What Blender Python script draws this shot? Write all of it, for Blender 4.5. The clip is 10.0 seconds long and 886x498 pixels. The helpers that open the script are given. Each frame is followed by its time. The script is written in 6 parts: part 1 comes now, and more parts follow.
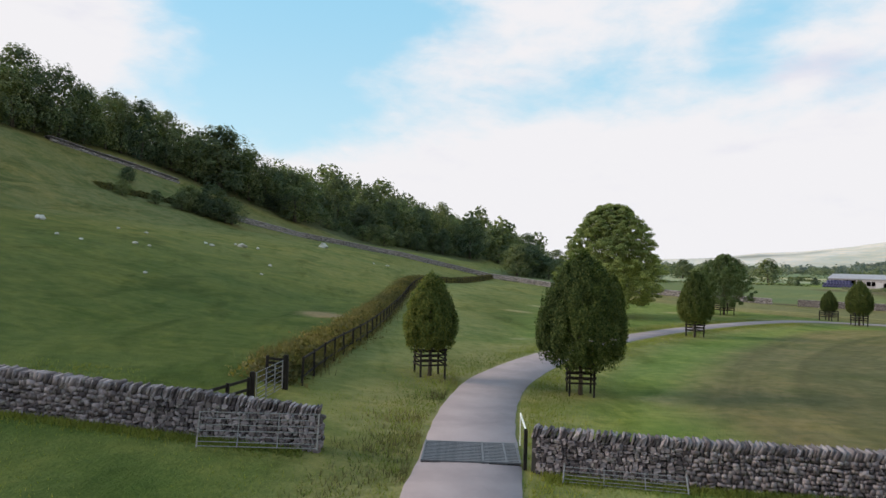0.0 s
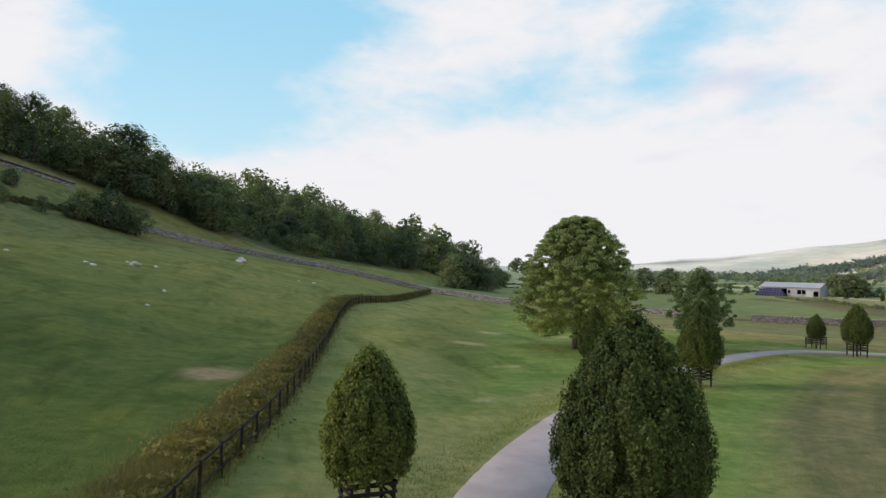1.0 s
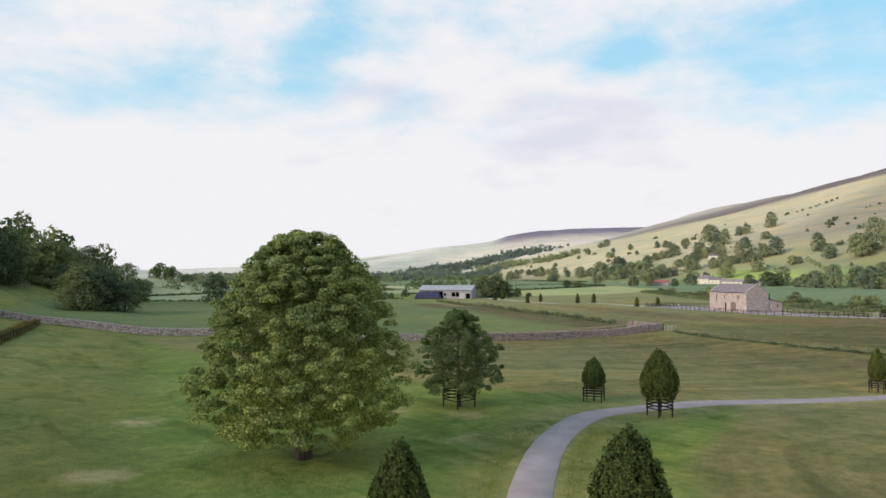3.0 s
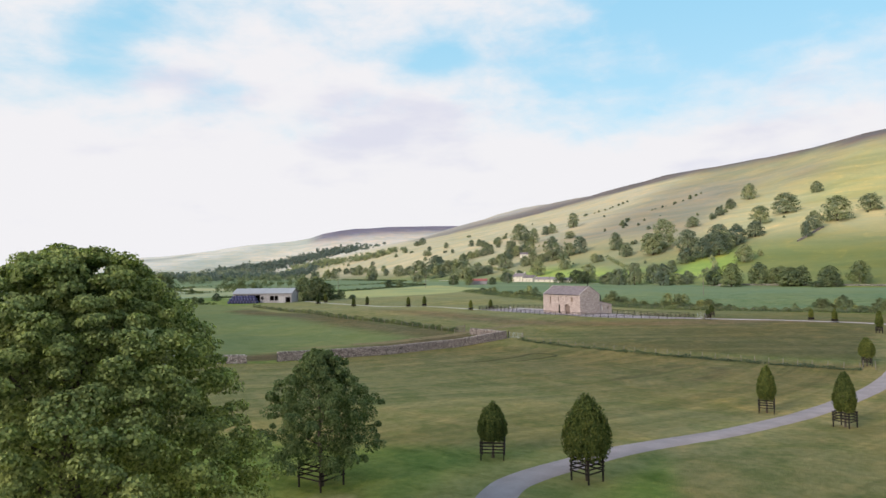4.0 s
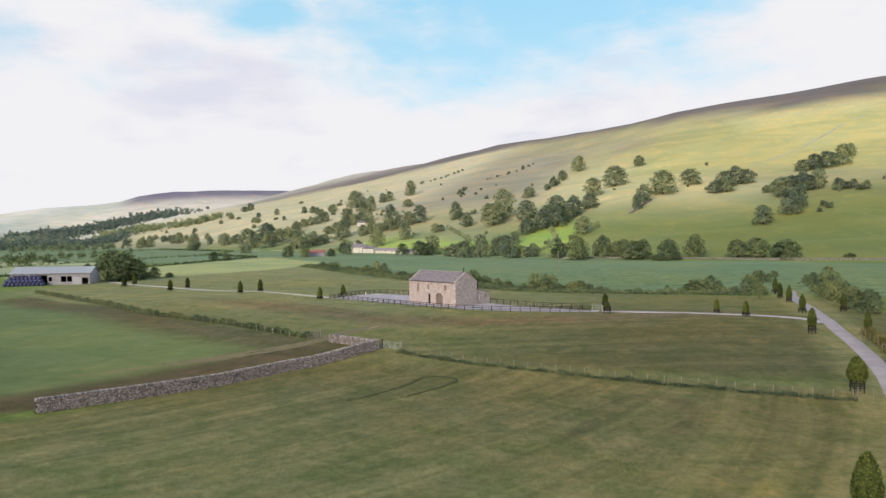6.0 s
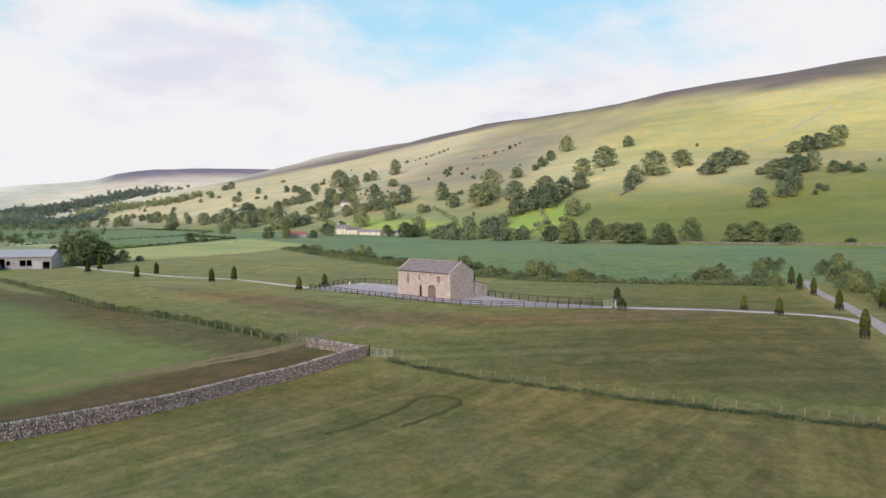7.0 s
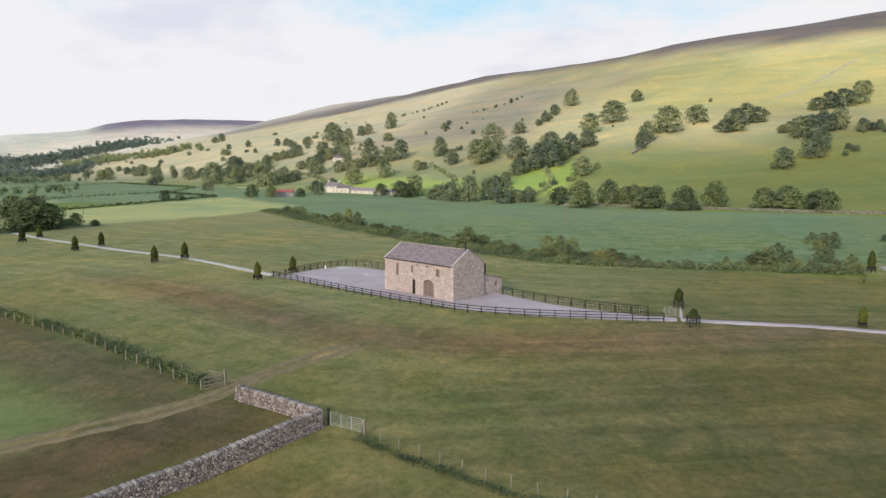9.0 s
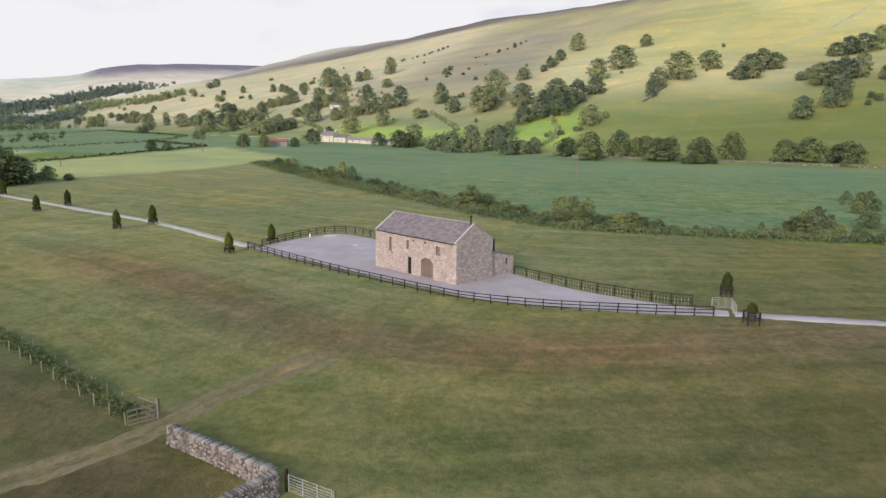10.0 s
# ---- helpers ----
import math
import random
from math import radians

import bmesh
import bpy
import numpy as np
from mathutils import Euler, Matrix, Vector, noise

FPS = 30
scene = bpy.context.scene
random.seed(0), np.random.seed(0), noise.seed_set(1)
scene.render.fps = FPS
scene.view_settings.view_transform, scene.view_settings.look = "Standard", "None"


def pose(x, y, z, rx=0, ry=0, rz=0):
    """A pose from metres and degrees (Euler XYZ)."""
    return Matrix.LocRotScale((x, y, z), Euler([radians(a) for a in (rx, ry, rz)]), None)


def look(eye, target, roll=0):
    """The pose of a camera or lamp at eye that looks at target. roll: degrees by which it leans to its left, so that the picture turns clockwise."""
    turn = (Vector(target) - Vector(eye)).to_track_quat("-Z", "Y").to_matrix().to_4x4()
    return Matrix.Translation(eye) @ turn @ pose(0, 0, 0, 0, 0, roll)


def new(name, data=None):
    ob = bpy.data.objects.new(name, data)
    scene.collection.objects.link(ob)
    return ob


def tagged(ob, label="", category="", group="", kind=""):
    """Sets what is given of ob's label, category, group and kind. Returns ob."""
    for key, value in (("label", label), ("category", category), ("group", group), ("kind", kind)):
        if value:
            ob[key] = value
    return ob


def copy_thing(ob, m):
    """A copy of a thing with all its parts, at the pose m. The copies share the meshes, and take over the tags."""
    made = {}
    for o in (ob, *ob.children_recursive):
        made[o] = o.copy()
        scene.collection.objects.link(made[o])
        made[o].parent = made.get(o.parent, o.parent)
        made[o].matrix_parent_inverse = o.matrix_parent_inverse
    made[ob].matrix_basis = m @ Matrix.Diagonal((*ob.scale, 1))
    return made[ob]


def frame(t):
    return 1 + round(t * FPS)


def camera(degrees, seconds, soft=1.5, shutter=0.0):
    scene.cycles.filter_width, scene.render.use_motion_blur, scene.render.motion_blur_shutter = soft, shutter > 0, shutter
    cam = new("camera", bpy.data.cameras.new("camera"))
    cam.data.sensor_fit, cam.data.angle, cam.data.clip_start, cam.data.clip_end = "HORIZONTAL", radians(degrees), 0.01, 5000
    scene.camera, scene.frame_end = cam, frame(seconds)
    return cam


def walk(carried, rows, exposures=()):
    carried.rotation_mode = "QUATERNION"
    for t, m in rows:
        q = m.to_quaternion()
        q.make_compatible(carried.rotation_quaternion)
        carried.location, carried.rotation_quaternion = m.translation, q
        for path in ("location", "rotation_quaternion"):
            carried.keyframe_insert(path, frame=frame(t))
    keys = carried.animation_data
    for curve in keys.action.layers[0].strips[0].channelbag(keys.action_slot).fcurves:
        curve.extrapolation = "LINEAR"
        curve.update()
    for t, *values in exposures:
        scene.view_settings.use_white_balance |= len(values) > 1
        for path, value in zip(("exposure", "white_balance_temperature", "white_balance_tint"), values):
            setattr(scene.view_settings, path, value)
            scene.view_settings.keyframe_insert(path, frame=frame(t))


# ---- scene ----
cam = camera(65.08, 10.0)
EXPOSURE = 0.11
PATH = [
    (0, (8.914, 14.220, 5.640), (9.052, 16.215, 5.681), 1.48),
    (0.5, (9.114, 21.169, 6.552), (9.309, 23.159, 6.604), 1.51),
    (1, (9.444, 28.236, 7.353), (9.775, 30.207, 7.417), 1.20),
    (1.5, (10.101, 35.498, 8.315), (10.614, 37.430, 8.386), 0.96),
    (2, (11.359, 43.006, 9.163), (12.098, 44.863, 9.239), 0.60),
    (2.5, (12.897, 50.194, 9.887), (13.893, 51.926, 9.966), 0.24),
    (2.7, (13.943, 53.229, 10.158), (15.036, 54.902, 10.236), 0.00),
    (3.8, (21.579, 68.850, 11.932), (23.120, 70.124, 11.998), -0.52),
    (4, (23.452, 71.528, 12.256), (25.053, 72.726, 12.320), -0.74),
    (4.5, (28.421, 77.724, 12.984), (30.117, 78.782, 13.035), -0.74),
    (5, (34.095, 83.525, 13.837), (35.861, 84.463, 13.868), -0.74),
    (5.5, (40.873, 89.066, 14.862), (42.689, 89.904, 14.861), -0.65),
    (5.7, (43.936, 91.215, 15.308), (45.765, 92.025, 15.291), -0.60),
    (7, (61.853, 101.809, 16.919), (63.710, 102.545, 16.821), -0.22),
    (7.5, (69.729, 105.480, 17.482), (71.587, 106.209, 17.353), -0.07),
    (8, (77.497, 108.759, 18.198), (79.354, 109.484, 18.038), 0.11),
    (8.5, (85.304, 111.849, 18.766), (87.158, 112.574, 18.573), 0.27),
    (9, (93.052, 114.853, 19.397), (94.903, 115.576, 19.169), 0.41),
    (9.5, (100.776, 117.891, 20.003), (102.618, 118.612, 19.704), 0.48),
    (10, (108.344, 120.931, 20.551), (110.174, 121.646, 20.175), 0.60),
]
walk(cam, [(t, look(eye, target, roll)) for t, eye, target, roll in PATH], exposures=[(0, EXPOSURE), (10, EXPOSURE)])

# ---- sky and sun ----
SUN_AZ, SUN_EL = -82.0, 22.0
world = bpy.data.worlds.new("sky")
scene.world = world
world.use_nodes = True


class Nodes:
    """A short hand for node trees."""

    def __init__(self, tree):
        self.tree = tree
        tree.nodes.clear()

    def add(self, kind, ins=None):
        return self.fill(self.tree.nodes.new(kind), ins)

    def fill(self, node, ins):
        for key, value in (ins or {}).items():
            if isinstance(value, bpy.types.NodeSocket):
                self.tree.links.new(value, node.inputs[key])
            else:
                node.inputs[key].default_value = value
        return node

    def math(self, op, a, b=0.0, c=0.0):
        node = self.tree.nodes.new("ShaderNodeMath")
        node.operation = op
        return self.fill(node, {0: a, 1: b, 2: c}).outputs[0]

    def noise(self, scale, detail=4.0, rough=0.55, vector=None, warp=0.0):
        ins = {"Scale": scale, "Detail": detail, "Roughness": rough, "Distortion": warp}
        if vector:
            ins["Vector"] = vector
        return self.add("ShaderNodeTexNoise", ins).outputs["Fac"]

    def span(self, value, a, b, lo=0.0, hi=1.0):
        node = self.tree.nodes.new("ShaderNodeMapRange")
        node.interpolation_type = "SMOOTHSTEP"
        return self.fill(node, {0: value, 1: a, 2: b, 3: lo, 4: hi}).outputs[0]

    def mix(self, fac, a, b, blend="MIX"):
        node = self.tree.nodes.new("ShaderNodeMix")
        node.data_type, node.blend_type = "RGBA", blend
        return self.fill(node, {0: fac, 6: a, 7: b}).outputs[2]

    def painted(self, name):
        node = self.tree.nodes.new("ShaderNodeAttribute")
        node.attribute_name = name
        return node

    def scaled(self, vector, x, y, z, turn=0.0):
        return self.add("ShaderNodeMapping", {"Vector": vector, "Scale": (x, y, z), "Rotation": (0, 0, radians(turn))}).outputs[0]


def make_sky():
    """Broken fair-weather cloud over a hazy horizon, with clear blue openings."""
    n = Nodes(world.node_tree)
    sky = n.add("ShaderNodeTexSky")
    sky.sky_type, sky.sun_disc, sky.sun_elevation, sky.sun_rotation = "NISHITA", False, radians(SUN_EL), radians(SUN_AZ)
    sky.altitude, sky.air_density, sky.dust_density, sky.ozone_density = 200.0, 1.0, 1.2, 1.5
    way = n.add("ShaderNodeTexCoord").outputs["Generated"]
    parts = n.add("ShaderNodeSeparateXYZ", {0: way})
    up = n.math("MAXIMUM", parts.outputs[2], 0.0)
    bearing = n.math("MULTIPLY", n.math("ARCTAN2", parts.outputs[0], parts.outputs[1]), 57.296)
    rise = n.math("MULTIPLY", n.math("ARCSINE", up), 57.296)

    def opening(az, el, wide, high, lean=0.0):
        """A soft oval round a bearing and a height, in degrees."""
        a = n.math("SUBTRACT", bearing, az)
        b = n.math("DIVIDE", n.math("SUBTRACT", n.math("SUBTRACT", rise, el), n.math("MULTIPLY", a, lean)), high)
        a = n.math("DIVIDE", a, wide)
        return n.math("EXPONENT", n.math("MULTIPLY", n.math("ADD", n.math("MULTIPLY", a, a), n.math("MULTIPLY", b, b)), -1.0))

    def total(rows):
        out = 0.0
        for strength, *spot in rows:
            out = n.math("MULTIPLY_ADD", opening(*spot), strength, out)
        return out

    banks = n.noise(4.0, 8.0, 0.57, n.scaled(way, 1.0, 1.0, 2.1, 20.0), 0.2)
    wisps = n.noise(13.0, 7.0, 0.6, n.scaled(way, 1.0, 1.0, 2.3, -35.0), 0.3)
    cover = n.math("ADD", n.math("MULTIPLY", banks, 1.15), n.math("MULTIPLY", wisps, 0.45))
    cover = n.math("SUBTRACT", cover, 0.17)
    clear_sky = total([(0.66, -8.0, 17.0, 12.0, 8.5), (0.30, 17.5, 15.5, 4.5, 2.0, 0.1), (0.40, 27.5, 17.0, 4.0, 4.0, 0.55), (0.26, 53.0, 17.0, 3.5, 1.6, 0.2), (0.85, 78.0, 21.5, 14.0, 8.0), (0.2, 36.0, 14.5, 3.0, 1.5)])
    cover = n.math("SUBTRACT", cover, clear_sky)
    cover = n.math("ADD", cover, total([(0.45, -25.5, 15.5, 5.0, 4.0), (0.5, 97.0, 15.5, 6.0, 3.0)]))
    cover = n.math("ADD", cover, n.span(rise, 2.0, 13.0, 0.5, 0.0))
    cover = n.math("SUBTRACT", cover, n.span(rise, 24.0, 60.0, 0.0, 0.42))
    veil = n.span(cover, 0.17, 0.70)
    under = n.noise(6.0, 5.0, 0.5, n.scaled(way, 1.0, 1.0, 3.0, 12.0))
    under = n.math("ADD", under, total([(0.22, 45.0, 12.0, 17.0, 3.2)]))
    under = n.span(under, 0.56, 0.84)
    cloud = n.mix(n.math("MULTIPLY", under, 0.7), (8.25, 8.15, 8.4, 1), (6.3, 6.45, 7.7, 1))
    blue = n.mix(n.span(up, 0.02, 0.42), (6.0, 8.3, 9.0, 1), (3.4, 6.9, 9.0, 1))
    clear = n.mix(0.8, n.mix(1.0, sky.outputs[0], (1.2, 1.35, 1.5, 1), "MULTIPLY"), blue)
    tint = n.mix(veil, clear, cloud)
    back = n.add("ShaderNodeBackground", {0: tint, 1: 0.1})
    n.add("ShaderNodeOutputWorld", {0: back.outputs[0]})


make_sky()
sun = new("sun", bpy.data.lights.new("sun", "SUN"))
sun.data.energy, sun.data.angle, sun.data.color = 3.5, radians(20.0), (1.0, 0.87, 0.70)
sun_way = Vector((math.sin(radians(SUN_AZ)) * math.cos(radians(SUN_EL)), math.cos(radians(SUN_AZ)) * math.cos(radians(SUN_EL)), math.sin(radians(SUN_EL))))
sun.matrix_world = look(sun_way * 500, (0, 0, 0))


# ---- materials ----
def material(name, build):
    m = bpy.data.materials.new(name)
    m.use_nodes = True
    n = Nodes(m.node_tree)
    shader = build(n)
    n.add("ShaderNodeOutputMaterial", {0: shader})
    return m


def bump(n, height, strength, distance):
    return n.add("ShaderNodeBump", {"Strength": strength, "Distance": distance, "Height": height}).outputs[0]


def place(n):
    return n.add("ShaderNodeNewGeometry").outputs["Position"]


def local(n):
    return n.add("ShaderNodeTexCoord").outputs["Object"]


def surface(n, colour, rough=0.8, normal=None, metal=0.0, spec=0.3):
    ins = {"Base Color": colour, "Roughness": rough, "Metallic": metal, "Specular IOR Level": spec}
    if normal:
        ins["Normal"] = normal
    return n.add("ShaderNodeBsdfPrincipled", ins).outputs[0]


def ground_look(n):
    at = place(n)
    land = n.painted("land").outputs["Color"]
    mown = n.painted("mown").outputs["Fac"]
    turf = n.painted("turf").outputs["Fac"]
    broad = n.noise(0.028, 5.0, 0.6, at, 0.4)
    patch = n.noise(0.19, 5.0, 0.62, at, 0.6)
    tuft = n.noise(1.4, 4.0, 0.65, at)
    blade = n.noise(9.0, 3.0, 0.7, at)
    colour = n.mix(n.span(broad, 0.36, 0.66, 0.0, 0.55), land, n.mix(1.0, land, (1.35, 1.10, 0.85, 1), "MULTIPLY"))
    colour = n.mix(n.math("MULTIPLY", n.span(patch, 0.42, 0.68, 0.0, 0.85), n.math("MULTIPLY_ADD", turf, 0.8, 0.12)), colour, n.mix(1.0, colour, (0.62, 0.76, 0.58, 1), "MULTIPLY"))
    bank = n.noise(0.16, 5.0, 0.62, n.scaled(at, 1.9, 0.55, 1.0, -15.0), 0.8)
    colour = n.mix(n.math("MULTIPLY", n.span(bank, 0.50, 0.68, 0.0, 0.9), n.math("MULTIPLY", turf, n.math("SUBTRACT", 1.0, mown))), colour, n.mix(1.0, colour, (0.60, 0.66, 0.48, 1), "MULTIPLY"))
    dry = n.span(n.noise(0.075, 6.0, 0.7, n.scaled(at, 1.0, 1.0, 1.0), 1.0), 0.52, 0.72, 0.0, 0.6)
    colour = n.mix(dry, colour, n.mix(1.0, colour, (1.5, 1.30, 1.15, 1), "MULTIPLY"))
    colour = n.mix(n.math("MULTIPLY", n.span(tuft, 0.35, 0.7, 0.0, 0.7), turf), colour, n.mix(1.0, colour, (0.6, 0.68, 0.55, 1), "MULTIPLY"))
    colour = n.mix(n.math("MULTIPLY", n.span(blade, 0.35, 0.7, 0.0, 0.32), turf), colour, n.mix(1.0, colour, (1.5, 1.42, 1.3, 1), "MULTIPLY"))
    mottle = n.noise(0.42, 4.0, 0.6, at, 0.5)
    colour = n.mix(n.math("MULTIPLY", n.span(mottle, 0.44, 0.66, 0.0, 0.6), turf), colour, n.mix(1.0, colour, (1.42, 1.24, 1.25, 1), "MULTIPLY"))
    straw_pale = n.span(n.noise(0.9, 5.0, 0.7, at, 1.2), 0.60, 0.74, 0.0, 0.45)
    colour = n.mix(n.math("MULTIPLY", straw_pale, turf), colour, n.mix(1.0, colour, (1.7, 1.45, 1.7, 1), "MULTIPLY"))
    swath = n.painted("swath").outputs["Fac"]
    apart = n.add("ShaderNodeSeparateXYZ", {0: at})
    slow = (n.math("MULTIPLY", apart.outputs[0], 0.045), n.math("MULTIPLY", apart.outputs[1], 0.045))
    rows = n.noise(0.5, 3.0, 0.55, n.add("ShaderNodeCombineXYZ", {0: n.math("MULTIPLY", swath, 0.8), 1: slow[0], 2: slow[1]}).outputs[0], 0.2)
    rows_b = n.noise(0.5, 3.0, 0.6, n.add("ShaderNodeCombineXYZ", {0: n.math("MULTIPLY", swath, 1.7), 1: slow[1], 2: slow[0]}).outputs[0], 0.2)
    hay = n.math("MULTIPLY", n.span(rows, 0.44, 0.66), mown)
    colour = n.mix(n.math("MULTIPLY", hay, 0.62), colour, n.mix(1.0, colour, (1.45, 1.37, 1.38, 1), "MULTIPLY"))
    dark = n.math("MULTIPLY", n.span(rows_b, 0.48, 0.68), mown)
    colour = n.mix(n.math("MULTIPLY", dark, 0.5), colour, n.mix(1.0, colour, (0.70, 0.72, 0.70, 1), "MULTIPLY"))
    drift = n.noise(0.012, 6.0, 0.62, n.scaled(at, 1.6, 0.7, 1.0, 18.0), 0.7)
    colour = n.mix(n.math("MULTIPLY", n.span(drift, 0.40, 0.66, 0.0, 0.75), n.math("SUBTRACT", 1.0, turf)), colour, n.mix(1.0, colour, (0.72, 0.80, 0.78, 1), "MULTIPLY"))
    relief = n.math("MULTIPLY", n.math("ADD", n.math("MULTIPLY", tuft, 0.7), n.math("MULTIPLY", blade, 0.35)), turf)
    return surface(n, colour, 0.95, bump(n, relief, 0.8, 0.30), 0.0, 0.1)


def tarmac_look(n):
    at = place(n)
    wear = n.noise(0.5, 4.0, 0.6, at)
    grit = n.noise(45.0, 3.0, 0.7, at)
    c = n.mix(n.span(wear, 0.3, 0.7), (0.30, 0.240, 0.252, 1), (0.385, 0.312, 0.325, 1))
    c = n.mix(n.span(grit, 0.4, 0.75, 0, 0.5), c, (0.17, 0.16, 0.17, 1))
    stain = n.span(n.noise(1.7, 5.0, 0.65, at, 0.8), 0.6, 0.78, 0, 0.45)
    c = n.mix(stain, c, (0.16, 0.15, 0.14, 1))
    return surface(n, c, 0.92, bump(n, grit, 0.25, 0.02), 0, 0.2)


def rut_look(bare, grass, share):
    """Trodden ground: bare streaks with grass between."""
    def build(n):
        at = place(n)
        k = n.span(n.noise(1.1, 5.0, 0.7, at, 0.8), 0.62 - share * 0.3, 0.80 - share * 0.3)
        c = n.mix(k, bare, grass)
        grit = n.noise(8.0, 4.0, 0.7, at)
        c = n.mix(n.span(grit, 0.4, 0.7, 0, 0.5), c, n.mix(1.0, c, (0.65, 0.68, 0.6, 1), "MULTIPLY"))
        return surface(n, c, 0.95, bump(n, grit, 0.5, 0.05), 0, 0.1)
    return build


def gravel_look(n):
    at = place(n)
    c = n.mix(n.span(n.noise(0.25, 5.0, 0.6, at), 0.3, 0.7), (0.372, 0.302, 0.332, 1), (0.455, 0.375, 0.412, 1))
    grit = n.noise(14.0, 4.0, 0.75, at)
    c = n.mix(n.span(grit, 0.42, 0.7, 0, 0.5), c, (0.21, 0.20, 0.21, 1))
    return surface(n, c, 0.95, bump(n, grit, 0.4, 0.03), 0, 0.15)


def stone_look(pale, dark, moss):
    def build(n):
        info = n.add("ShaderNodeObjectInfo").outputs["Random"]
        isle = n.add("ShaderNodeNewGeometry").outputs["Random Per Island"]
        pick = n.math("FRACT", n.math("ADD", n.math("MULTIPLY", info, 7.31), isle))
        at = place(n)
        c = n.mix(n.math("POWER", pick, 1.35), dark, pale)
        blot = n.span(n.noise(6.0, 5.0, 0.65, at), 0.52, 0.72, 0, 0.6)
        c = n.mix(blot, c, (0.40, 0.39, 0.36, 1))
        c = n.mix(n.span(n.noise(1.3, 4.0, 0.6, at), 0.55, 0.75, 0, 0.55), c, moss)
        grain = n.noise(30.0, 4.0, 0.7, at)
        c = n.mix(n.span(grain, 0.35, 0.75, 0, 0.4), c, n.mix(1.0, c, (0.55, 0.55, 0.58, 1), "MULTIPLY"))
        return surface(n, c, 0.92, bump(n, grain, 0.5, 0.03), 0, 0.2)
    return build


def leaf_look(dark, light, dry, amount=0.12):
    def build(n):
        isle = n.add("ShaderNodeNewGeometry").outputs["Random Per Island"]
        info = n.add("ShaderNodeObjectInfo").outputs["Random"]
        at = local(n)
        c = n.mix(n.span(isle, 0.1, 0.95), tuple(2.3 * q for q in dark), tuple(1.6 * q for q in light))
        c = n.mix(n.span(n.noise(0.9, 3.0, 0.6, at), 0.4, 0.7, 0, 0.6), c, n.mix(1.0, c, (0.6, 0.68, 0.62, 1), "MULTIPLY"))
        c = n.mix(n.math("MULTIPLY", n.span(isle, 0.86, 0.97), amount * 2.2), c, dry)
        c = n.mix(info, n.mix(1.0, c, (0.68, 0.74, 0.80, 1), "MULTIPLY"), n.mix(1.0, c, (1.42, 1.32, 1.10, 1), "MULTIPLY"))
        stand = n.span(n.noise(0.11, 2.0, 0.5, place(n)), 0.36, 0.64)
        c = n.mix(stand, n.mix(1.0, c, (0.74, 0.80, 0.84, 1), "MULTIPLY"), n.mix(1.0, c, (1.26, 1.2, 1.05, 1), "MULTIPLY"))
        face = surface(n, c, 0.75, None, 0, 0.12)
        glow = n.add("ShaderNodeBsdfTranslucent", {0: n.mix(1.0, c, (1.2, 1.3, 0.6, 1), "MULTIPLY")}).outputs[0]
        return n.add("ShaderNodeMixShader", {0: 0.36, 1: face, 2: glow}).outputs[0]
    return build


def wood_look(a, b, scale=6.0):
    def build(n):
        at = local(n)
        info = n.add("ShaderNodeObjectInfo").outputs["Random"]
        g = n.noise(scale, 4.0, 0.6, n.scaled(at, 3, 3, 0.5), 0.5)
        c = n.mix(n.span(g, 0.3, 0.7), a, b)
        c = n.mix(n.math("MULTIPLY", info, 0.4), c, n.mix(1.0, c, (1.5, 1.45, 1.35, 1), "MULTIPLY"))
        return surface(n, c, 0.85, bump(n, g, 0.4, 0.01), 0, 0.2)
    return build


def metal_look(colour, rough, metal=0.8):
    def build(n):
        at = local(n)
        g = n.noise(5.0, 4.0, 0.6, at)
        c = n.mix(n.span(g, 0.35, 0.75), colour, n.mix(1.0, colour, (0.62, 0.62, 0.64, 1), "MULTIPLY"))
        return surface(n, c, rough, bump(n, g, 0.1, 0.01), metal, 0.5)
    return build


def plain_look(colour, rough=0.8, scale=3.0, amount=0.7):
    def build(n):
        at = place(n)
        g = n.noise(scale, 5.0, 0.65, at)
        c = n.mix(n.span(g, 0.35, 0.7), colour, n.mix(1.0, colour, (amount, amount, amount, 1), "MULTIPLY"))
        return surface(n, c, rough, bump(n, g, 0.2, 0.02), 0, 0.3)
    return build


def slate_look(n):
    at = place(n)
    info = n.add("ShaderNodeObjectInfo").outputs["Random"]
    isle = n.add("ShaderNodeNewGeometry").outputs["Random Per Island"]
    pick = n.math("FRACT", n.math("ADD", n.math("MULTIPLY", info, 5.7), isle))
    c = n.mix(pick, (0.150, 0.118, 0.138, 1), (0.245, 0.200, 0.226, 1))
    c = n.mix(n.span(n.noise(1.6, 5.0, 0.65, at), 0.52, 0.72, 0, 0.55), c, (0.26, 0.21, 0.15, 1))
    return surface(n, c, 0.7, bump(n, n.noise(25.0, 3.0, 0.6, at), 0.25, 0.01), 0, 0.35)


def glass_look(n):
    at = place(n)
    g = n.noise(2.0, 3.0, 0.5, at)
    return surface(n, n.mix(g, (0.015, 0.017, 0.02, 1), (0.03, 0.032, 0.036, 1)), 0.08, None, 0, 0.6)


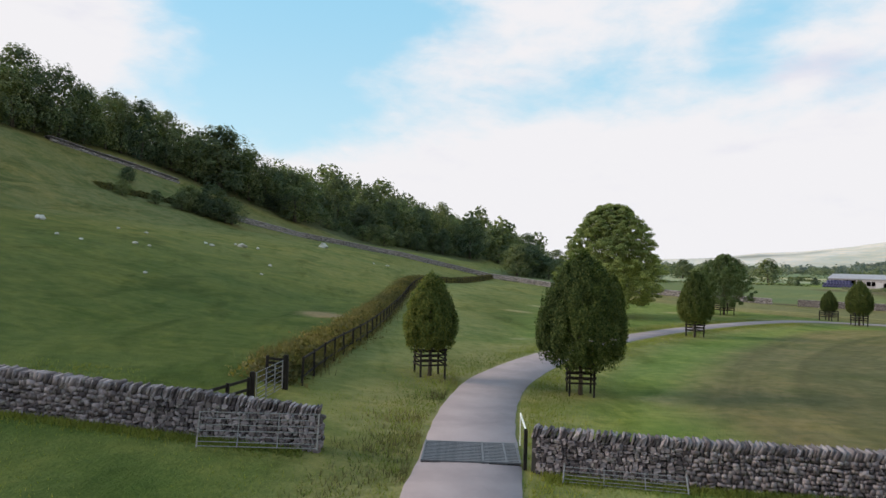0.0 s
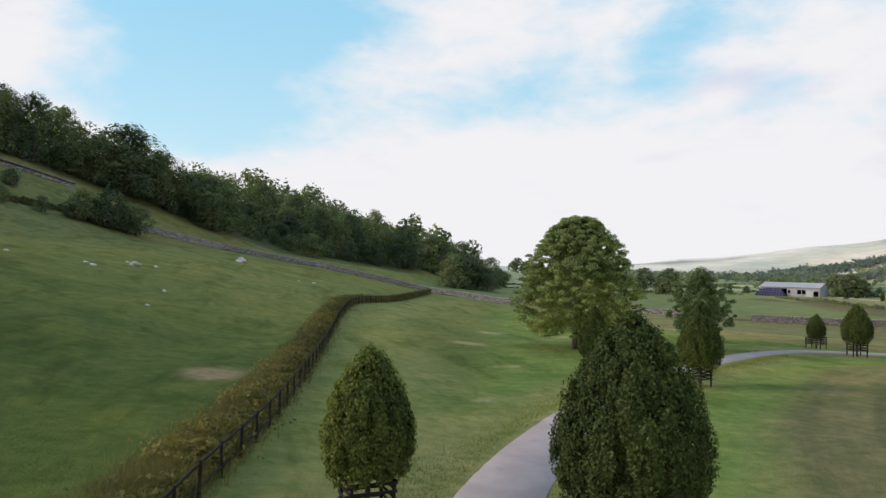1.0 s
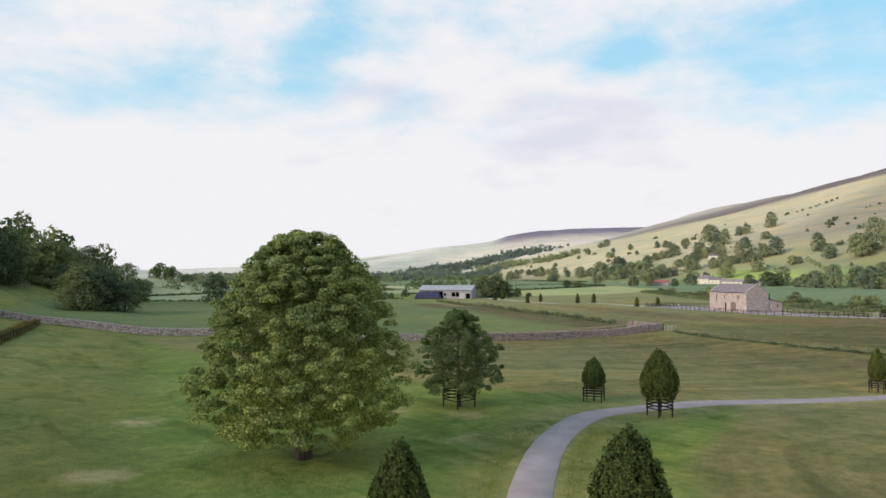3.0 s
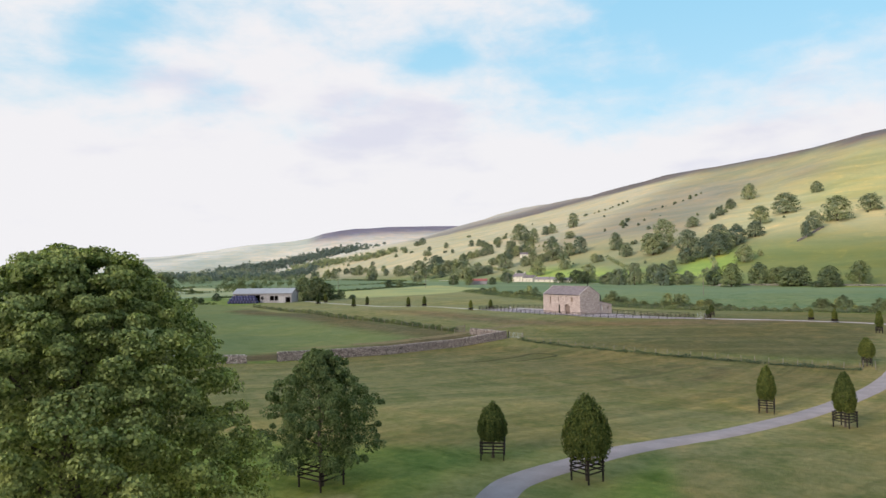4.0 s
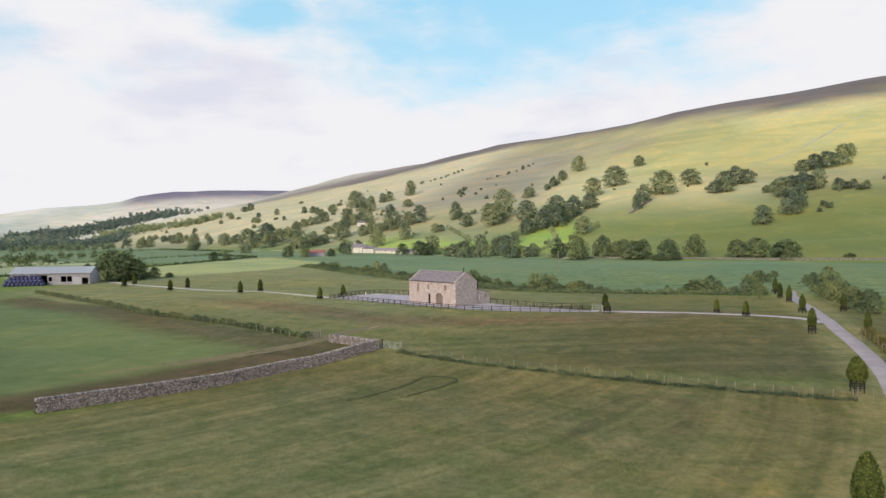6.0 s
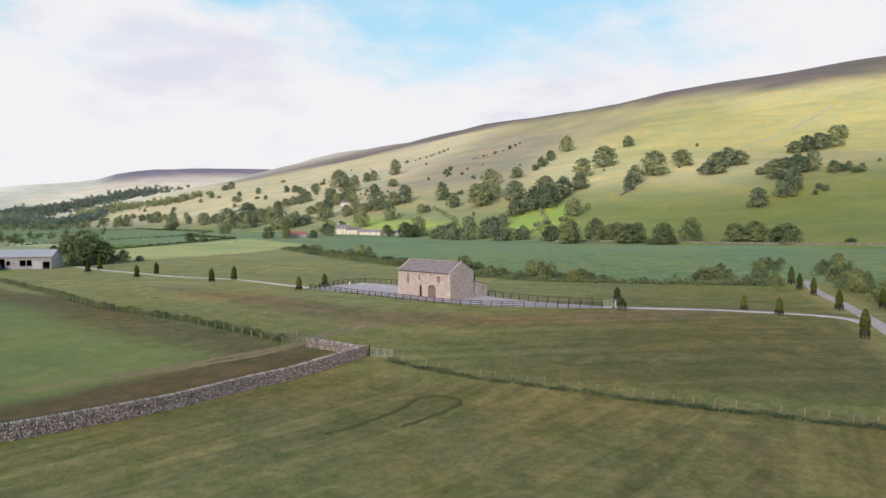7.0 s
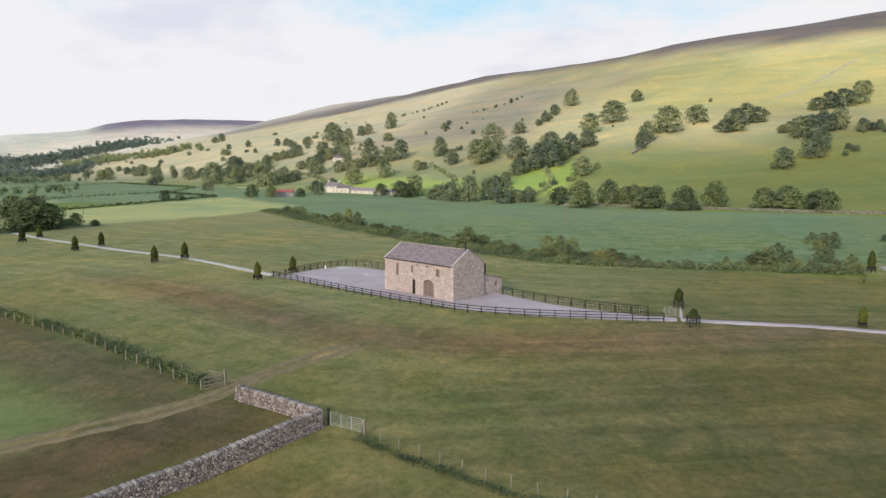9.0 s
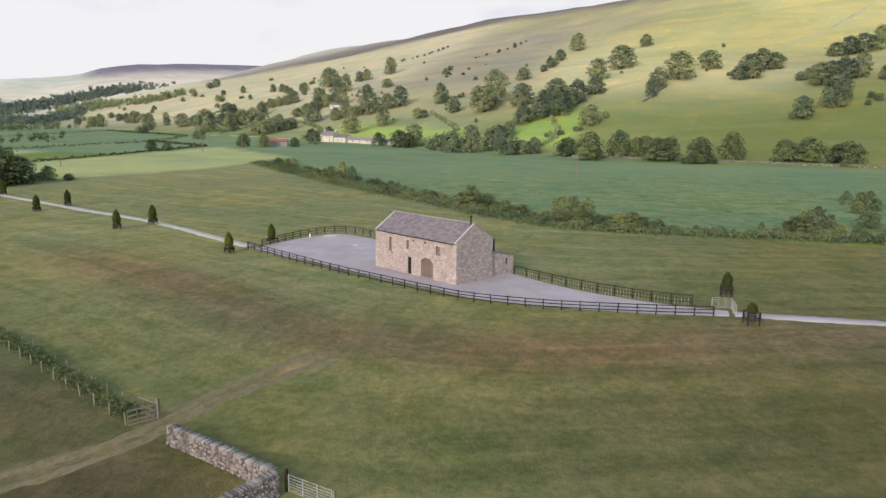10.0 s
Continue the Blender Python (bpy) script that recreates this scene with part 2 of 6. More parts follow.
M = dict(
    ground=material("ground_grass", ground_look), tarmac=material("tarmac", tarmac_look), gravel=material("gravel", gravel_look),
    rut=material("crushed_grass", rut_look((0.070, 0.068, 0.028, 1), (0.108, 0.106, 0.043, 1), 0.4)),
    earth=material("worn_earth", rut_look((0.205, 0.158, 0.102, 1), (0.150, 0.128, 0.072, 1), 0.6)),
    pale_gravel=material("pale_gravel", plain_look((0.47, 0.43, 0.40, 1), 0.95, 0.8, 0.72)),
    valley_stone=material("lichened_stone", stone_look((0.31, 0.30, 0.25, 1), (0.15, 0.145, 0.12, 1), (0.21, 0.21, 0.15, 1))),
    silver_wood=material("silvered_wood", wood_look((0.20, 0.185, 0.155, 1), (0.31, 0.285, 0.24, 1))),
    lane_tree=material("roadside_leaf", leaf_look((0.048, 0.062, 0.044, 1), (0.108, 0.128, 0.080, 1), (0.17, 0.16, 0.09, 1))),
    chalk=material("pale_earth", plain_look((0.44, 0.40, 0.27, 1), 0.95, 0.1, 0.75)),
    stone=material("limestone", stone_look((0.37, 0.318, 0.340, 1), (0.080, 0.066, 0.074, 1), (0.19, 0.160, 0.158, 1))),
    pale_stone=material("bleached_limestone", stone_look((0.45, 0.39, 0.385, 1), (0.12, 0.10, 0.102, 1), (0.25, 0.212, 0.19, 1))),
    scree_stone=material("tumbled_limestone", stone_look((0.52, 0.465, 0.46, 1), (0.20, 0.172, 0.172, 1), (0.30, 0.265, 0.235, 1))),
    grid_steel=material("grid_steel", metal_look((0.15, 0.155, 0.175, 1), 0.55, 0.4)),
    stone_core=material("wall_core", plain_look((0.06, 0.055, 0.055, 1))),
    barn_stone=material("barn_sandstone", stone_look((0.58, 0.485, 0.478, 1), (0.38, 0.312, 0.308, 1), (0.48, 0.40, 0.385, 1))),
    gable_stone=material("gable_rubble", stone_look((0.58, 0.51, 0.50, 1), (0.33, 0.285, 0.284, 1), (0.47, 0.41, 0.385, 1))),
    mortar=material("lime_mortar", plain_look((0.44, 0.365, 0.35, 1), 0.95, 4.0, 0.8)),
    rock=material("pale_limestone", stone_look((0.66, 0.64, 0.60, 1), (0.48, 0.46, 0.43, 1), (0.34, 0.33, 0.27, 1))),
    hornbeam=material("hornbeam_leaf", leaf_look((0.026, 0.037, 0.014, 1), (0.090, 0.104, 0.034, 1), (0.19, 0.16, 0.055, 1))),
    sycamore=material("sycamore_leaf", leaf_look((0.060, 0.072, 0.030, 1), (0.262, 0.286, 0.118, 1), (0.31, 0.29, 0.14, 1))),
    sapling=material("sapling_leaf", leaf_look((0.032, 0.046, 0.023, 1), (0.100, 0.128, 0.066, 1), (0.17, 0.17, 0.06, 1))),
    woods=material("woodland_leaf", leaf_look((0.036, 0.046, 0.034, 1), (0.098, 0.118, 0.070, 1), (0.18, 0.17, 0.09, 1))),
    # far trees: distance haze is mixed into these two paler, greyer leaf colours
    field_tree=material("hazed_field_tree_leaf", leaf_look((0.092, 0.106, 0.088, 1), (0.150, 0.165, 0.124, 1), (0.19, 0.18, 0.10, 1))),
    conifer=material("hazed_plantation_leaf", leaf_look((0.082, 0.094, 0.100, 1), (0.145, 0.160, 0.158, 1), (0.15, 0.155, 0.12, 1))),
    scrub=material("scrub_leaf", leaf_look((0.064, 0.076, 0.046, 1), (0.182, 0.190, 0.110, 1), (0.24, 0.21, 0.12, 1))),
    hedge=material("hedge_leaf", leaf_look((0.036, 0.034, 0.017, 1), (0.108, 0.096, 0.045, 1), (0.17, 0.135, 0.08, 1), 0.15)),
    grass=material("grass_blade", leaf_look((0.058, 0.072, 0.019, 1), (0.112, 0.124, 0.040, 1), (0.20, 0.18, 0.09, 1), 0.15)),
    tawny=material("seeding_grass", leaf_look((0.060, 0.054, 0.027, 1), (0.128, 0.106, 0.056, 1), (0.25, 0.19, 0.12, 1), 0.22)),
    bark=material("bark", wood_look((0.05, 0.042, 0.034, 1), (0.12, 0.10, 0.085, 1), 3.0)),
    dark_wood=material("dark_stained_wood", wood_look((0.012, 0.010, 0.009, 1), (0.032, 0.027, 0.024, 1))),
    grey_wood=material("weathered_wood", wood_look((0.125, 0.112, 0.095, 1), (0.22, 0.20, 0.17, 1))),
    pale_wood=material("fresh_timber", wood_look((0.34, 0.31, 0.26, 1), (0.47, 0.43, 0.37, 1))),
    pale_metal=material("pale_metal", metal_look((0.52, 0.53, 0.56, 1), 0.55, 0.2)),
    zinc=material("galvanised_steel", metal_look((0.26, 0.26, 0.27, 1), 0.6, 0.3)),
    white=material("white_paint", plain_look((0.78, 0.77, 0.75, 1), 0.6, 2.0, 0.85)),
    black=material("black_steel", metal_look((0.02, 0.02, 0.022, 1), 0.5, 0.3)),
    slate=material("stone_slate", slate_look), glass=material("window_glass", glass_look),
    door=material("oak_door", wood_look((0.135, 0.100, 0.092, 1), (0.21, 0.162, 0.152, 1))),
    shutter=material("weathered_boards", wood_look((0.17, 0.128, 0.108, 1), (0.25, 0.195, 0.168, 1))),
    shed_wall=material("shed_boarding", plain_look((0.30, 0.285, 0.32, 1), 0.85, 1.5, 0.65)),
    # near-black paint standing for the shade inside openings
    shade_black=material("painted_shade", plain_look((0.007, 0.006, 0.006, 1), 0.95)),
    tin=material("tin_sheet", metal_look((0.38, 0.375, 0.42, 1), 0.65, 0.1)),
    red_tin=material("red_sheet", metal_look((0.36, 0.10, 0.085, 1), 0.6, 0.1)),
    wrap=material("bale_wrap", metal_look((0.055, 0.055, 0.14, 1), 0.35, 0.0)),
    slab=material("pale_concrete", plain_look((0.52, 0.50, 0.47, 1), 0.9, 2.5, 0.7)),
    limewash=material("limewash", plain_look((0.62, 0.58, 0.52, 1), 0.9, 1.0, 0.8)),
)


# ---- the lie of the land ----
def lerp_table(v, xs, ys):
    return np.interp(v, xs, ys)


def smooth(a, b, v):
    k = np.clip((v - a) / (b - a), 0, 1)
    return k * k * (3 - 2 * k)


def near_hill(x, y):
    """Distance up the wooded hillside from its foot, and the way along it."""
    return -0.966 * x + 0.259 * y, 0.259 * x + 0.966 * y


def far_foot(y):
    """Where the great fell across the valley meets the fields."""
    return lerp_table(y, [-3000, -400, 0, 80, 180, 300, 470, 700, 1000, 3000], [400, 400, 415, 428, 440, 497, 560, 680, 850, 2000])


def height(x, y):
    x, y = np.asarray(x, float), np.asarray(y, float)
    v, u = near_hill(x, y)
    left = lerp_table(v, [-10, 0, 20, 43, 70, 88, 112, 140, 170, 300, 600, 3000], [0, 0.0, 2.0, 7.3, 12.0, 18.5, 31, 43, 46, 46, 50, 60])
    steep = lerp_table(v, [8, 20, 30, 45, 60, 80, 110, 140, 170, 300, 3000], [0, 2, 5, 12, 18, 25, 33, 40, 44, 46, 60])
    k = smooth(290, 390, u)
    left = (left * (1 - k) + steep * k) * (1 - 0.8 * smooth(500, 1000, u))
    w = x - far_foot(y)
    ridge = lerp_table(y, RIDGE_Y, RIDGE_Z)
    rise = lerp_table(w, [0, 50, 100, 132, 200, 330, 477, 700, 860, 1100, 2500], [0, 4, 12, 21, 40, 68, 100, 168, 215, 235, 250])
    cap = smooth(300, 860, w)
    right = rise * ((1 - cap) * np.minimum(1, 0.55 + ridge / 330) + cap * ridge / 215)
    floor = lerp_table(x, [-50, 10, 20, 55, 70, 95, 115, 128, 140, 160, 181, 200, 235], [0, 0.0, -0.2, -0.1, -0.4, -1.72, -2.0, -1.85, -0.8, 0.2, 0.9, 0.7, 0]) * smooth(40, 90, y) * (1 - smooth(215, 260, y))
    floor = floor + lerp_table(x, [205, 250, 300, 430, 520, 3000], [0, -0.9, -0.6, 1.6, 2.5, 3.5]) - 1.0 * smooth(215, 260, y) * smooth(60, 150, x) * (1 - smooth(205, 250, x)) * (1 - smooth(380, 460, y))
    floor = floor - 0.25 * np.exp(-(((x - 19) / 7) ** 2) - ((y - 46) / 8) ** 2)
    dx, dy = x - 60, y - 90
    r, az = np.hypot(dx, dy), np.degrees(np.arctan2(dx, dy))
    far = lerp_table(az, FAR_AZ, FAR_EL)
    back = smooth(1700, 3000, r) * (20 + far * 3000) * (1 - 0.35 * smooth(3000, 4500, r))
    roll = 0.25 * np.sin(x * 0.045 + 1.3) * np.sin(y * 0.05) * smooth(-5, 40, v) + 2.0 * np.sin(w * 0.02 + y * 0.013) * np.sin(y * 0.021 - w * 0.006) * smooth(40, 160, w)
    spur = 9.0 * np.exp(-(((x - 175) / 60) ** 2) - ((y - 690) / 90) ** 2)
    return np.maximum(left, 0) + spur + right + floor + np.maximum(back - 0.6 * right, 0) * (v < 900) + roll


FAR_AZ = [-180, -60, 0, 15, 25, 28.3, 31, 34.6, 36.3, 40, 42.2, 43, 44.1, 45.5, 48, 52, 60, 90, 180]
FAR_EL = [0.05, 0.03, 0.006, 0.004, 0.01063, 0.01879, 0.02074, 0.02852, 0.03297, 0.03279, 0.03668, 0.04232, 0.04624, 0.04771, 0.05049, 0.04853, 0.04, 0.03, 0.05]
RIDGE_Y = [-2000, -150, 80, 350, 581, 808, 1175, 1443, 2000, 3000]
RIDGE_Z = [256, 251, 231, 208, 206, 191, 188, 130, 78, 25]


# ---- shapes ----
class Geo:
    """Corners and faces of one mesh."""

    def __init__(self):
        self.v, self.f = [], []

    def add(self, verts, faces):
        k = len(self.v)
        self.v += [tuple(p) for p in verts]
        self.f += [tuple(i + k for i in f) for f in faces]
        return self

    def box(self, c, s, turn=0.0, tilt=0.0, taper=1.0):
        m = Matrix.Translation(c) @ Matrix.Rotation(turn, 4, "Z") @ Matrix.Rotation(tilt, 4, "Y")
        pts = []
        for z in (-1, 1):
            k = taper if z > 0 else 1
            pts += [m @ Vector((x * s[0] / 2 * k, y * s[1] / 2 * k, z * s[2] / 2)) for x, y in ((-1, -1), (1, -1), (1, 1), (-1, 1))]
        return self.add(pts, [(3, 2, 1, 0), (4, 5, 6, 7), (0, 1, 5, 4), (1, 2, 6, 5), (2, 3, 7, 6), (3, 0, 4, 7)])

    def beam(self, a, b, w, h):
        a, b = Vector(a), Vector(b)
        way = (b - a).normalized()
        side = way.cross((0, 0, 1))
        side = side.normalized() if side.length > 1e-4 else Vector((1, 0, 0))
        top = side.cross(way)
        pts = [p + side * x * w / 2 + top * z * h / 2 for p in (a, b) for x, z in ((-1, -1), (1, -1), (1, 1), (-1, 1))]
        return self.add(pts, [(0, 1, 2, 3), (7, 6, 5, 4), (0, 4, 5, 1), (1, 5, 6, 2), (2, 6, 7, 3), (3, 7, 4, 0)])

    def tube(self, path, radii, n=7):
        rings = []
        for i, p in enumerate(path):
            p = Vector(p)
            way = (Vector(path[min(i + 1, len(path) - 1)]) - Vector(path[max(i - 1, 0)])).normalized()
            side = way.orthogonal().normalized()
            up = way.cross(side)
            r = radii[i] if isinstance(radii, (list, tuple)) else radii
            rings += [p + (side * math.cos(a) + up * math.sin(a)) * r for a in (2 * math.pi * j / n for j in range(n))]
        faces = [(i * n + j, i * n + (j + 1) % n, (i + 1) * n + (j + 1) % n, (i + 1) * n + j) for i in range(len(path) - 1) for j in range(n)]
        faces += [tuple(range(n))[::-1], tuple(range((len(path) - 1) * n, len(path) * n))]
        return self.add(rings, faces)

    def mesh(self, name, mat, smooth_faces=False):
        me = bpy.data.meshes.new(name)
        me.from_pydata(self.v, [], self.f)
        me.materials.append(mat)
        if smooth_faces:
            me.shade_smooth()
        return me


def fast_mesh(name, verts, faces, mat, flat=True):
    """A mesh from arrays: verts n x 3, faces n x 3 or n x 4."""
    me = bpy.data.meshes.new(name)
    k = faces.shape[1]
    me.vertices.add(len(verts))
    me.vertices.foreach_set("co", np.asarray(verts, np.float32).ravel())
    me.loops.add(faces.size)
    me.loops.foreach_set("vertex_index", faces.astype(np.int32).ravel())
    me.polygons.add(len(faces))
    me.polygons.foreach_set("loop_start", np.arange(0, faces.size, k, dtype=np.int32))
    me.polygons.foreach_set("loop_total", np.full(len(faces), k, np.int32))
    me.materials.append(mat)
    me.update(calc_edges=True)
    if not flat:
        me.shade_smooth()
    return me


def part(name, data, parent, label="", m=None):
    """One mesh as a part of a thing. data: a mesh, or (Geo, material)."""
    me = data if isinstance(data, bpy.types.Mesh) else data[0].mesh(name, data[1])
    ob = new(name, me)
    ob.parent = parent
    if m is not None:
        ob.matrix_basis = m
    return tagged(ob, label)


def thing(name, x, y, label, category, group="", turn=0.0, z=None, size=1.0, kind=""):
    ob = new(name)
    ob.empty_display_size = 0.2
    ob.matrix_basis = pose(x, y, float(height(x, y)) if z is None else z, 0, 0, turn) @ Matrix.Scale(size, 4)
    return tagged(ob, label, category, group, kind)


def land(x, y, up=0.0):
    return Vector((x, y, float(height(x, y)) + up))


def curve(points, step):
    """Evenly spaced points on a smooth line through the given ones."""
    p = [Vector(q) for q in points]
    p = [2 * p[0] - p[1], *p, 2 * p[-1] - p[-2]]
    fine = []
    for a, b, c, d in zip(p, p[1:], p[2:], p[3:]):
        for k in range(24):
            t = k / 24
            fine.append(0.5 * (2 * b + (c - a) * t + (2 * a - 5 * b + 4 * c - d) * t * t + (3 * b - a - 3 * c + d) * t ** 3))
    fine.append(p[-2])
    out, left = [fine[0]], step
    for a, b in zip(fine, fine[1:]):
        length = (b - a).length
        while length >= left > 0:
            a = a.lerp(b, left / length)
            out.append(a)
            length, left = (b - a).length, step
        left -= length
    return out


def side_of(line, i):
    a, b = line[max(i - 1, 0)], line[min(i + 1, len(line) - 1)]
    d = (b - a).normalized()
    return Vector((-d.y, d.x))


# ---- ground ----
ROAD = [(3.8, -60), (7, -20), (9.4, 11), (10.5, 29), (11.2, 34), (11.8, 38.4), (12.9, 43.8), (14.7, 49.5), (18.8, 57.2), (24.6, 65.8), (33.2, 75.7), (40, 82), (47, 87.6), (52.8, 91), (58.5, 92.9), (65.3, 91.95), (70, 90.85), (75.5, 89.15), (82.6, 86.85), (94.8, 84.1), (104, 82.1), (118, 79.9), (136, 78.6), (148, 78.4), (160, 78.9), (176, 79.8), (205, 80.6), (241, 80.8), (266, 80)]
TRACK = [(178, 81), (183.5, 84.5), (185.7, 94.5), (185.7, 104), (184.3, 112.5), (183.3, 118.4)]
LANE = [(194.3, 186), (200, 199), (206, 212.3), (220, 244), (229, 273.8), (233.5, 291), (243, 316)]
FELL_LANE = [(424, -60), (430, 20), (434, 80), (439, 130), (443, 185), (462, 230), (488, 285), (512, 330), (540, 400), (590, 520)]


def away(x, y, line):
    """Distance from places to a line of points."""
    pts = np.array([tuple(p)[:2] for p in line])
    best = np.full(x.shape, 1e9)
    for a, b in zip(pts, pts[1:]):
        d = b - a
        t = np.clip(((x - a[0]) * d[0] + (y - a[1]) * d[1]) / (d @ d), 0, 1)
        best = np.minimum(best, np.hypot(x - a[0] - t * d[0], y - a[1] - t * d[1]))
    return best


def wobble(x, y, scale, seed):
    """Smooth uneven values from -1 to 1."""
    r = np.random.RandomState(seed)
    out = np.zeros_like(x)
    for k in range(7):
        a, f, p = r.uniform(0, 6.28), r.uniform(0.6, 2.2) / scale, r.uniform(0, 6.28)
        out += np.sin((x * math.cos(a) + y * math.sin(a)) * f + p) * r.uniform(0.5, 1)
    return out / 4


def spaced(low, a, b, high, step):
    mid = np.arange(a, b + step, step)
    def run(d, end):
        out, s = [d], step
        while out[-1] < end:
            s *= 1.075
            out.append(out[-1] + min(s, 90))
        return np.array(out[1:])
    return np.concatenate([a - run(0, a - low)[::-1], mid, b + run(0, high - b)])


def build_ground():
    xs, ys = spaced(-4300, -45, 275, 4400, 1.1), spaced(-4300, 12, 250, 4400, 1.1)
    x, y = np.meshgrid(xs, ys)
    v, u = near_hill(x, y)
    w = x - far_foot(y)
    r = np.hypot(x - 60, y - 90)
    z = height(x, y)
    road = np.minimum(away(x, y, ROAD), 60)
    rough = wobble(x, y, 9, 1) * 0.035 + wobble(x, y, 2.5, 2) * 0.02
    rough = rough + smooth(4, 20, v) * (wobble(x * 2.2, y * 0.7, 7, 25) * 0.12 + wobble(x * 2.5, y, 3.2, 26) * 0.05)
    z = z + rough * smooth(2.0, 4.0, road) * (1 - smooth(300, 500, r))
    c = np.zeros(x.shape + (3,))
    mown = np.zeros(x.shape)

    def paint(mask, colour):
        nonlocal c
        k = np.clip(mask, 0, 1)[..., None]
        c = c * (1 - k) + np.array(colour) * k

    paint(np.ones_like(x), (0.112, 0.150, 0.036))
    uneven = wobble(x, y, 14, 3) * 3
    # meadow east of the drive, cut for hay
    line_x = lerp_table(y, [20, 45, 60, 80, 88, 95, 110, 135, 160], [13, 16, 26, 44, 66, 62, 53, 46, 42])
    hay = smooth(0, 5, x - line_x - 3 + uneven * 0.4) * (1 - smooth(132, 137, x)) * (1 - smooth(0, 4, y - lerp_table(x, [40, 90, 140], [190, 158, 141])))
    paint(hay, (0.130, 0.124, 0.048))
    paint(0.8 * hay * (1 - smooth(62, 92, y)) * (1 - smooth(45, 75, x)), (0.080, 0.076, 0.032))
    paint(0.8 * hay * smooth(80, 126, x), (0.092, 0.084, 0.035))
    mown += hay
    # barn field
    barn = smooth(130, 137, x - (140 - y) * 0.06) * (1 - smooth(0, 6, x - lerp_table(y, [60, 94, 150, 200, 300, 380], [243, 242, 238, 276, 350, 400]))) * smooth(66, 72, y) * (1 - smooth(310, 330, y - (x - 230) * 0.3))
    paint(barn, (0.148, 0.148, 0.064))
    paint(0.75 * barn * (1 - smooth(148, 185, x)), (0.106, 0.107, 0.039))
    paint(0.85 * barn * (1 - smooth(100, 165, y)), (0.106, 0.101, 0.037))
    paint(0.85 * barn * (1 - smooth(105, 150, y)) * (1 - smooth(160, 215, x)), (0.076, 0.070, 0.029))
    mown += 0.8 * barn * (1 - hay)
    curved = x - lerp_table(y, [80, 100, 118, 137, 155, 181, 225, 300], [190, 184, 175, 166, 163, 172, 183, 205])
    brown = np.exp(-((curved + uneven * 0.7) / 6.0) ** 2) * smooth(84, 105, y) * (1 - smooth(185, 235, y))
    paint(0.85 * brown, (0.118, 0.086, 0.046))
    # silage field beyond the walls
    silage = smooth(0, 5, y - lerp_table(x, [-20, 20, 36, 54, 90, 96, 135, 141], [230, 212, 207, 186, 162, 161, 148, 156])) * (1 - smooth(0, 4, x - lerp_table(y, [140, 157, 187, 244, 275, 330], [141, 141, 149, 170, 182, 205]))) * (1 - smooth(330, 350, y - x * 0.25)) * (1 - smooth(3, 9, v - 22))
    paint(silage, (0.100, 0.124, 0.046))
    rim = silage * (1 - smooth(5, 13, away(x, y, [(96, 161), (141, 150), (150, 187), (170, 244), (182, 275)]) + uneven * 0.5))
    paint(0.85 * rim, (0.078, 0.064, 0.033))
    mown = mown * (1 - silage) + 0.5 * rim
    # far valley fields, each with its own green, paled by painted-in haze
    flat = (1 - smooth(-5, 10, w)) * (1 - smooth(20, 40, v))
    cell = np.floor((x + 0.2 * y) / 145) * 3 + np.floor((y - 0.25 * x) / 120) * 7
    north = smooth(345, 352, y - 0.25 * x) * flat
    tone = np.abs(np.sin(cell * 12.9898))[..., None]
    k = north[..., None]
    c = c * (1 - k) + k * (np.array((0.200, 0.228, 0.122)) * tone + np.array((0.265, 0.268, 0.140)) * (1 - tone))
    mown *= 1 - north
    east = smooth(0, 4, x - lerp_table(y, [-100, 60, 94, 150, 205, 240, 310], [250, 250, 252, 252, 288, 312, 368])) * (1 - smooth(-8, -2, w))
    paint(east, (0.116, 0.157, 0.076))
    mown *= 1 - east
    sheep = smooth(0, 4, y - lerp_table(x, [180, 260, 330, 370], [350, 322, 300, 305])) * smooth(245, 252, x) * (1 - smooth(0, 4, x - lerp_table(y, [300, 330, 400], [380, 400, 440]))) * (1 - smooth(385, 395, y))
    paint(sheep, (0.240, 0.255, 0.105))
    mown *= 1 - sheep
    # the fell: enclosed green fields below, bent grass above, heather on the top
    fell = smooth(-2, 6, w)
    paint(fell, (0.160, 0.178, 0.060))
    paint(0.8 * fell * (1 - smooth(100, 220, y)), (0.120, 0.132, 0.038))
    patchy = wobble(x, y, 60, 5)
    # sunlit patches on the lower fields, put into the grass colour
    sun_patch = fell * smooth(8, 16, w) * (1 - smooth(78, 96, w + patchy * 6)) * smooth(268, 290, y) * (1 - smooth(400, 420, y))
    sun_patch = np.maximum(sun_patch, fell * smooth(30, 45, w) * (1 - smooth(125, 140, w)) * smooth(196, 206, y) * (1 - smooth(236, 250, y)))
    paint(0.9 * sun_patch, (0.240, 0.305, 0.066))
    bent = smooth(120, 260, w + patchy * 45 + (y - 130) * 0.28)
    paint(bent, (0.262, 0.240, 0.118))
    # uneven bent grass, with broken sun and cloud shade put into these tones
    pale = bent * smooth(0.0, 0.7, wobble(x * 0.5, y, 70, 9) + 0.25 * patchy)
    paint(0.85 * pale, (0.375, 0.335, 0.165))
    sour = bent * smooth(0.15, 0.8, wobble(x, y * 0.6, 85, 11)) * (1 - smooth(420, 620, w))
    paint(0.8 * sour, (0.170, 0.158, 0.105))
    grey = bent * smooth(0.1, 0.55, wobble(x * 0.6, y, 38, 19)) * smooth(300, 420, w) * (1 - smooth(620, 720, w))
    paint(0.6 * grey, (0.19, 0.164, 0.122))
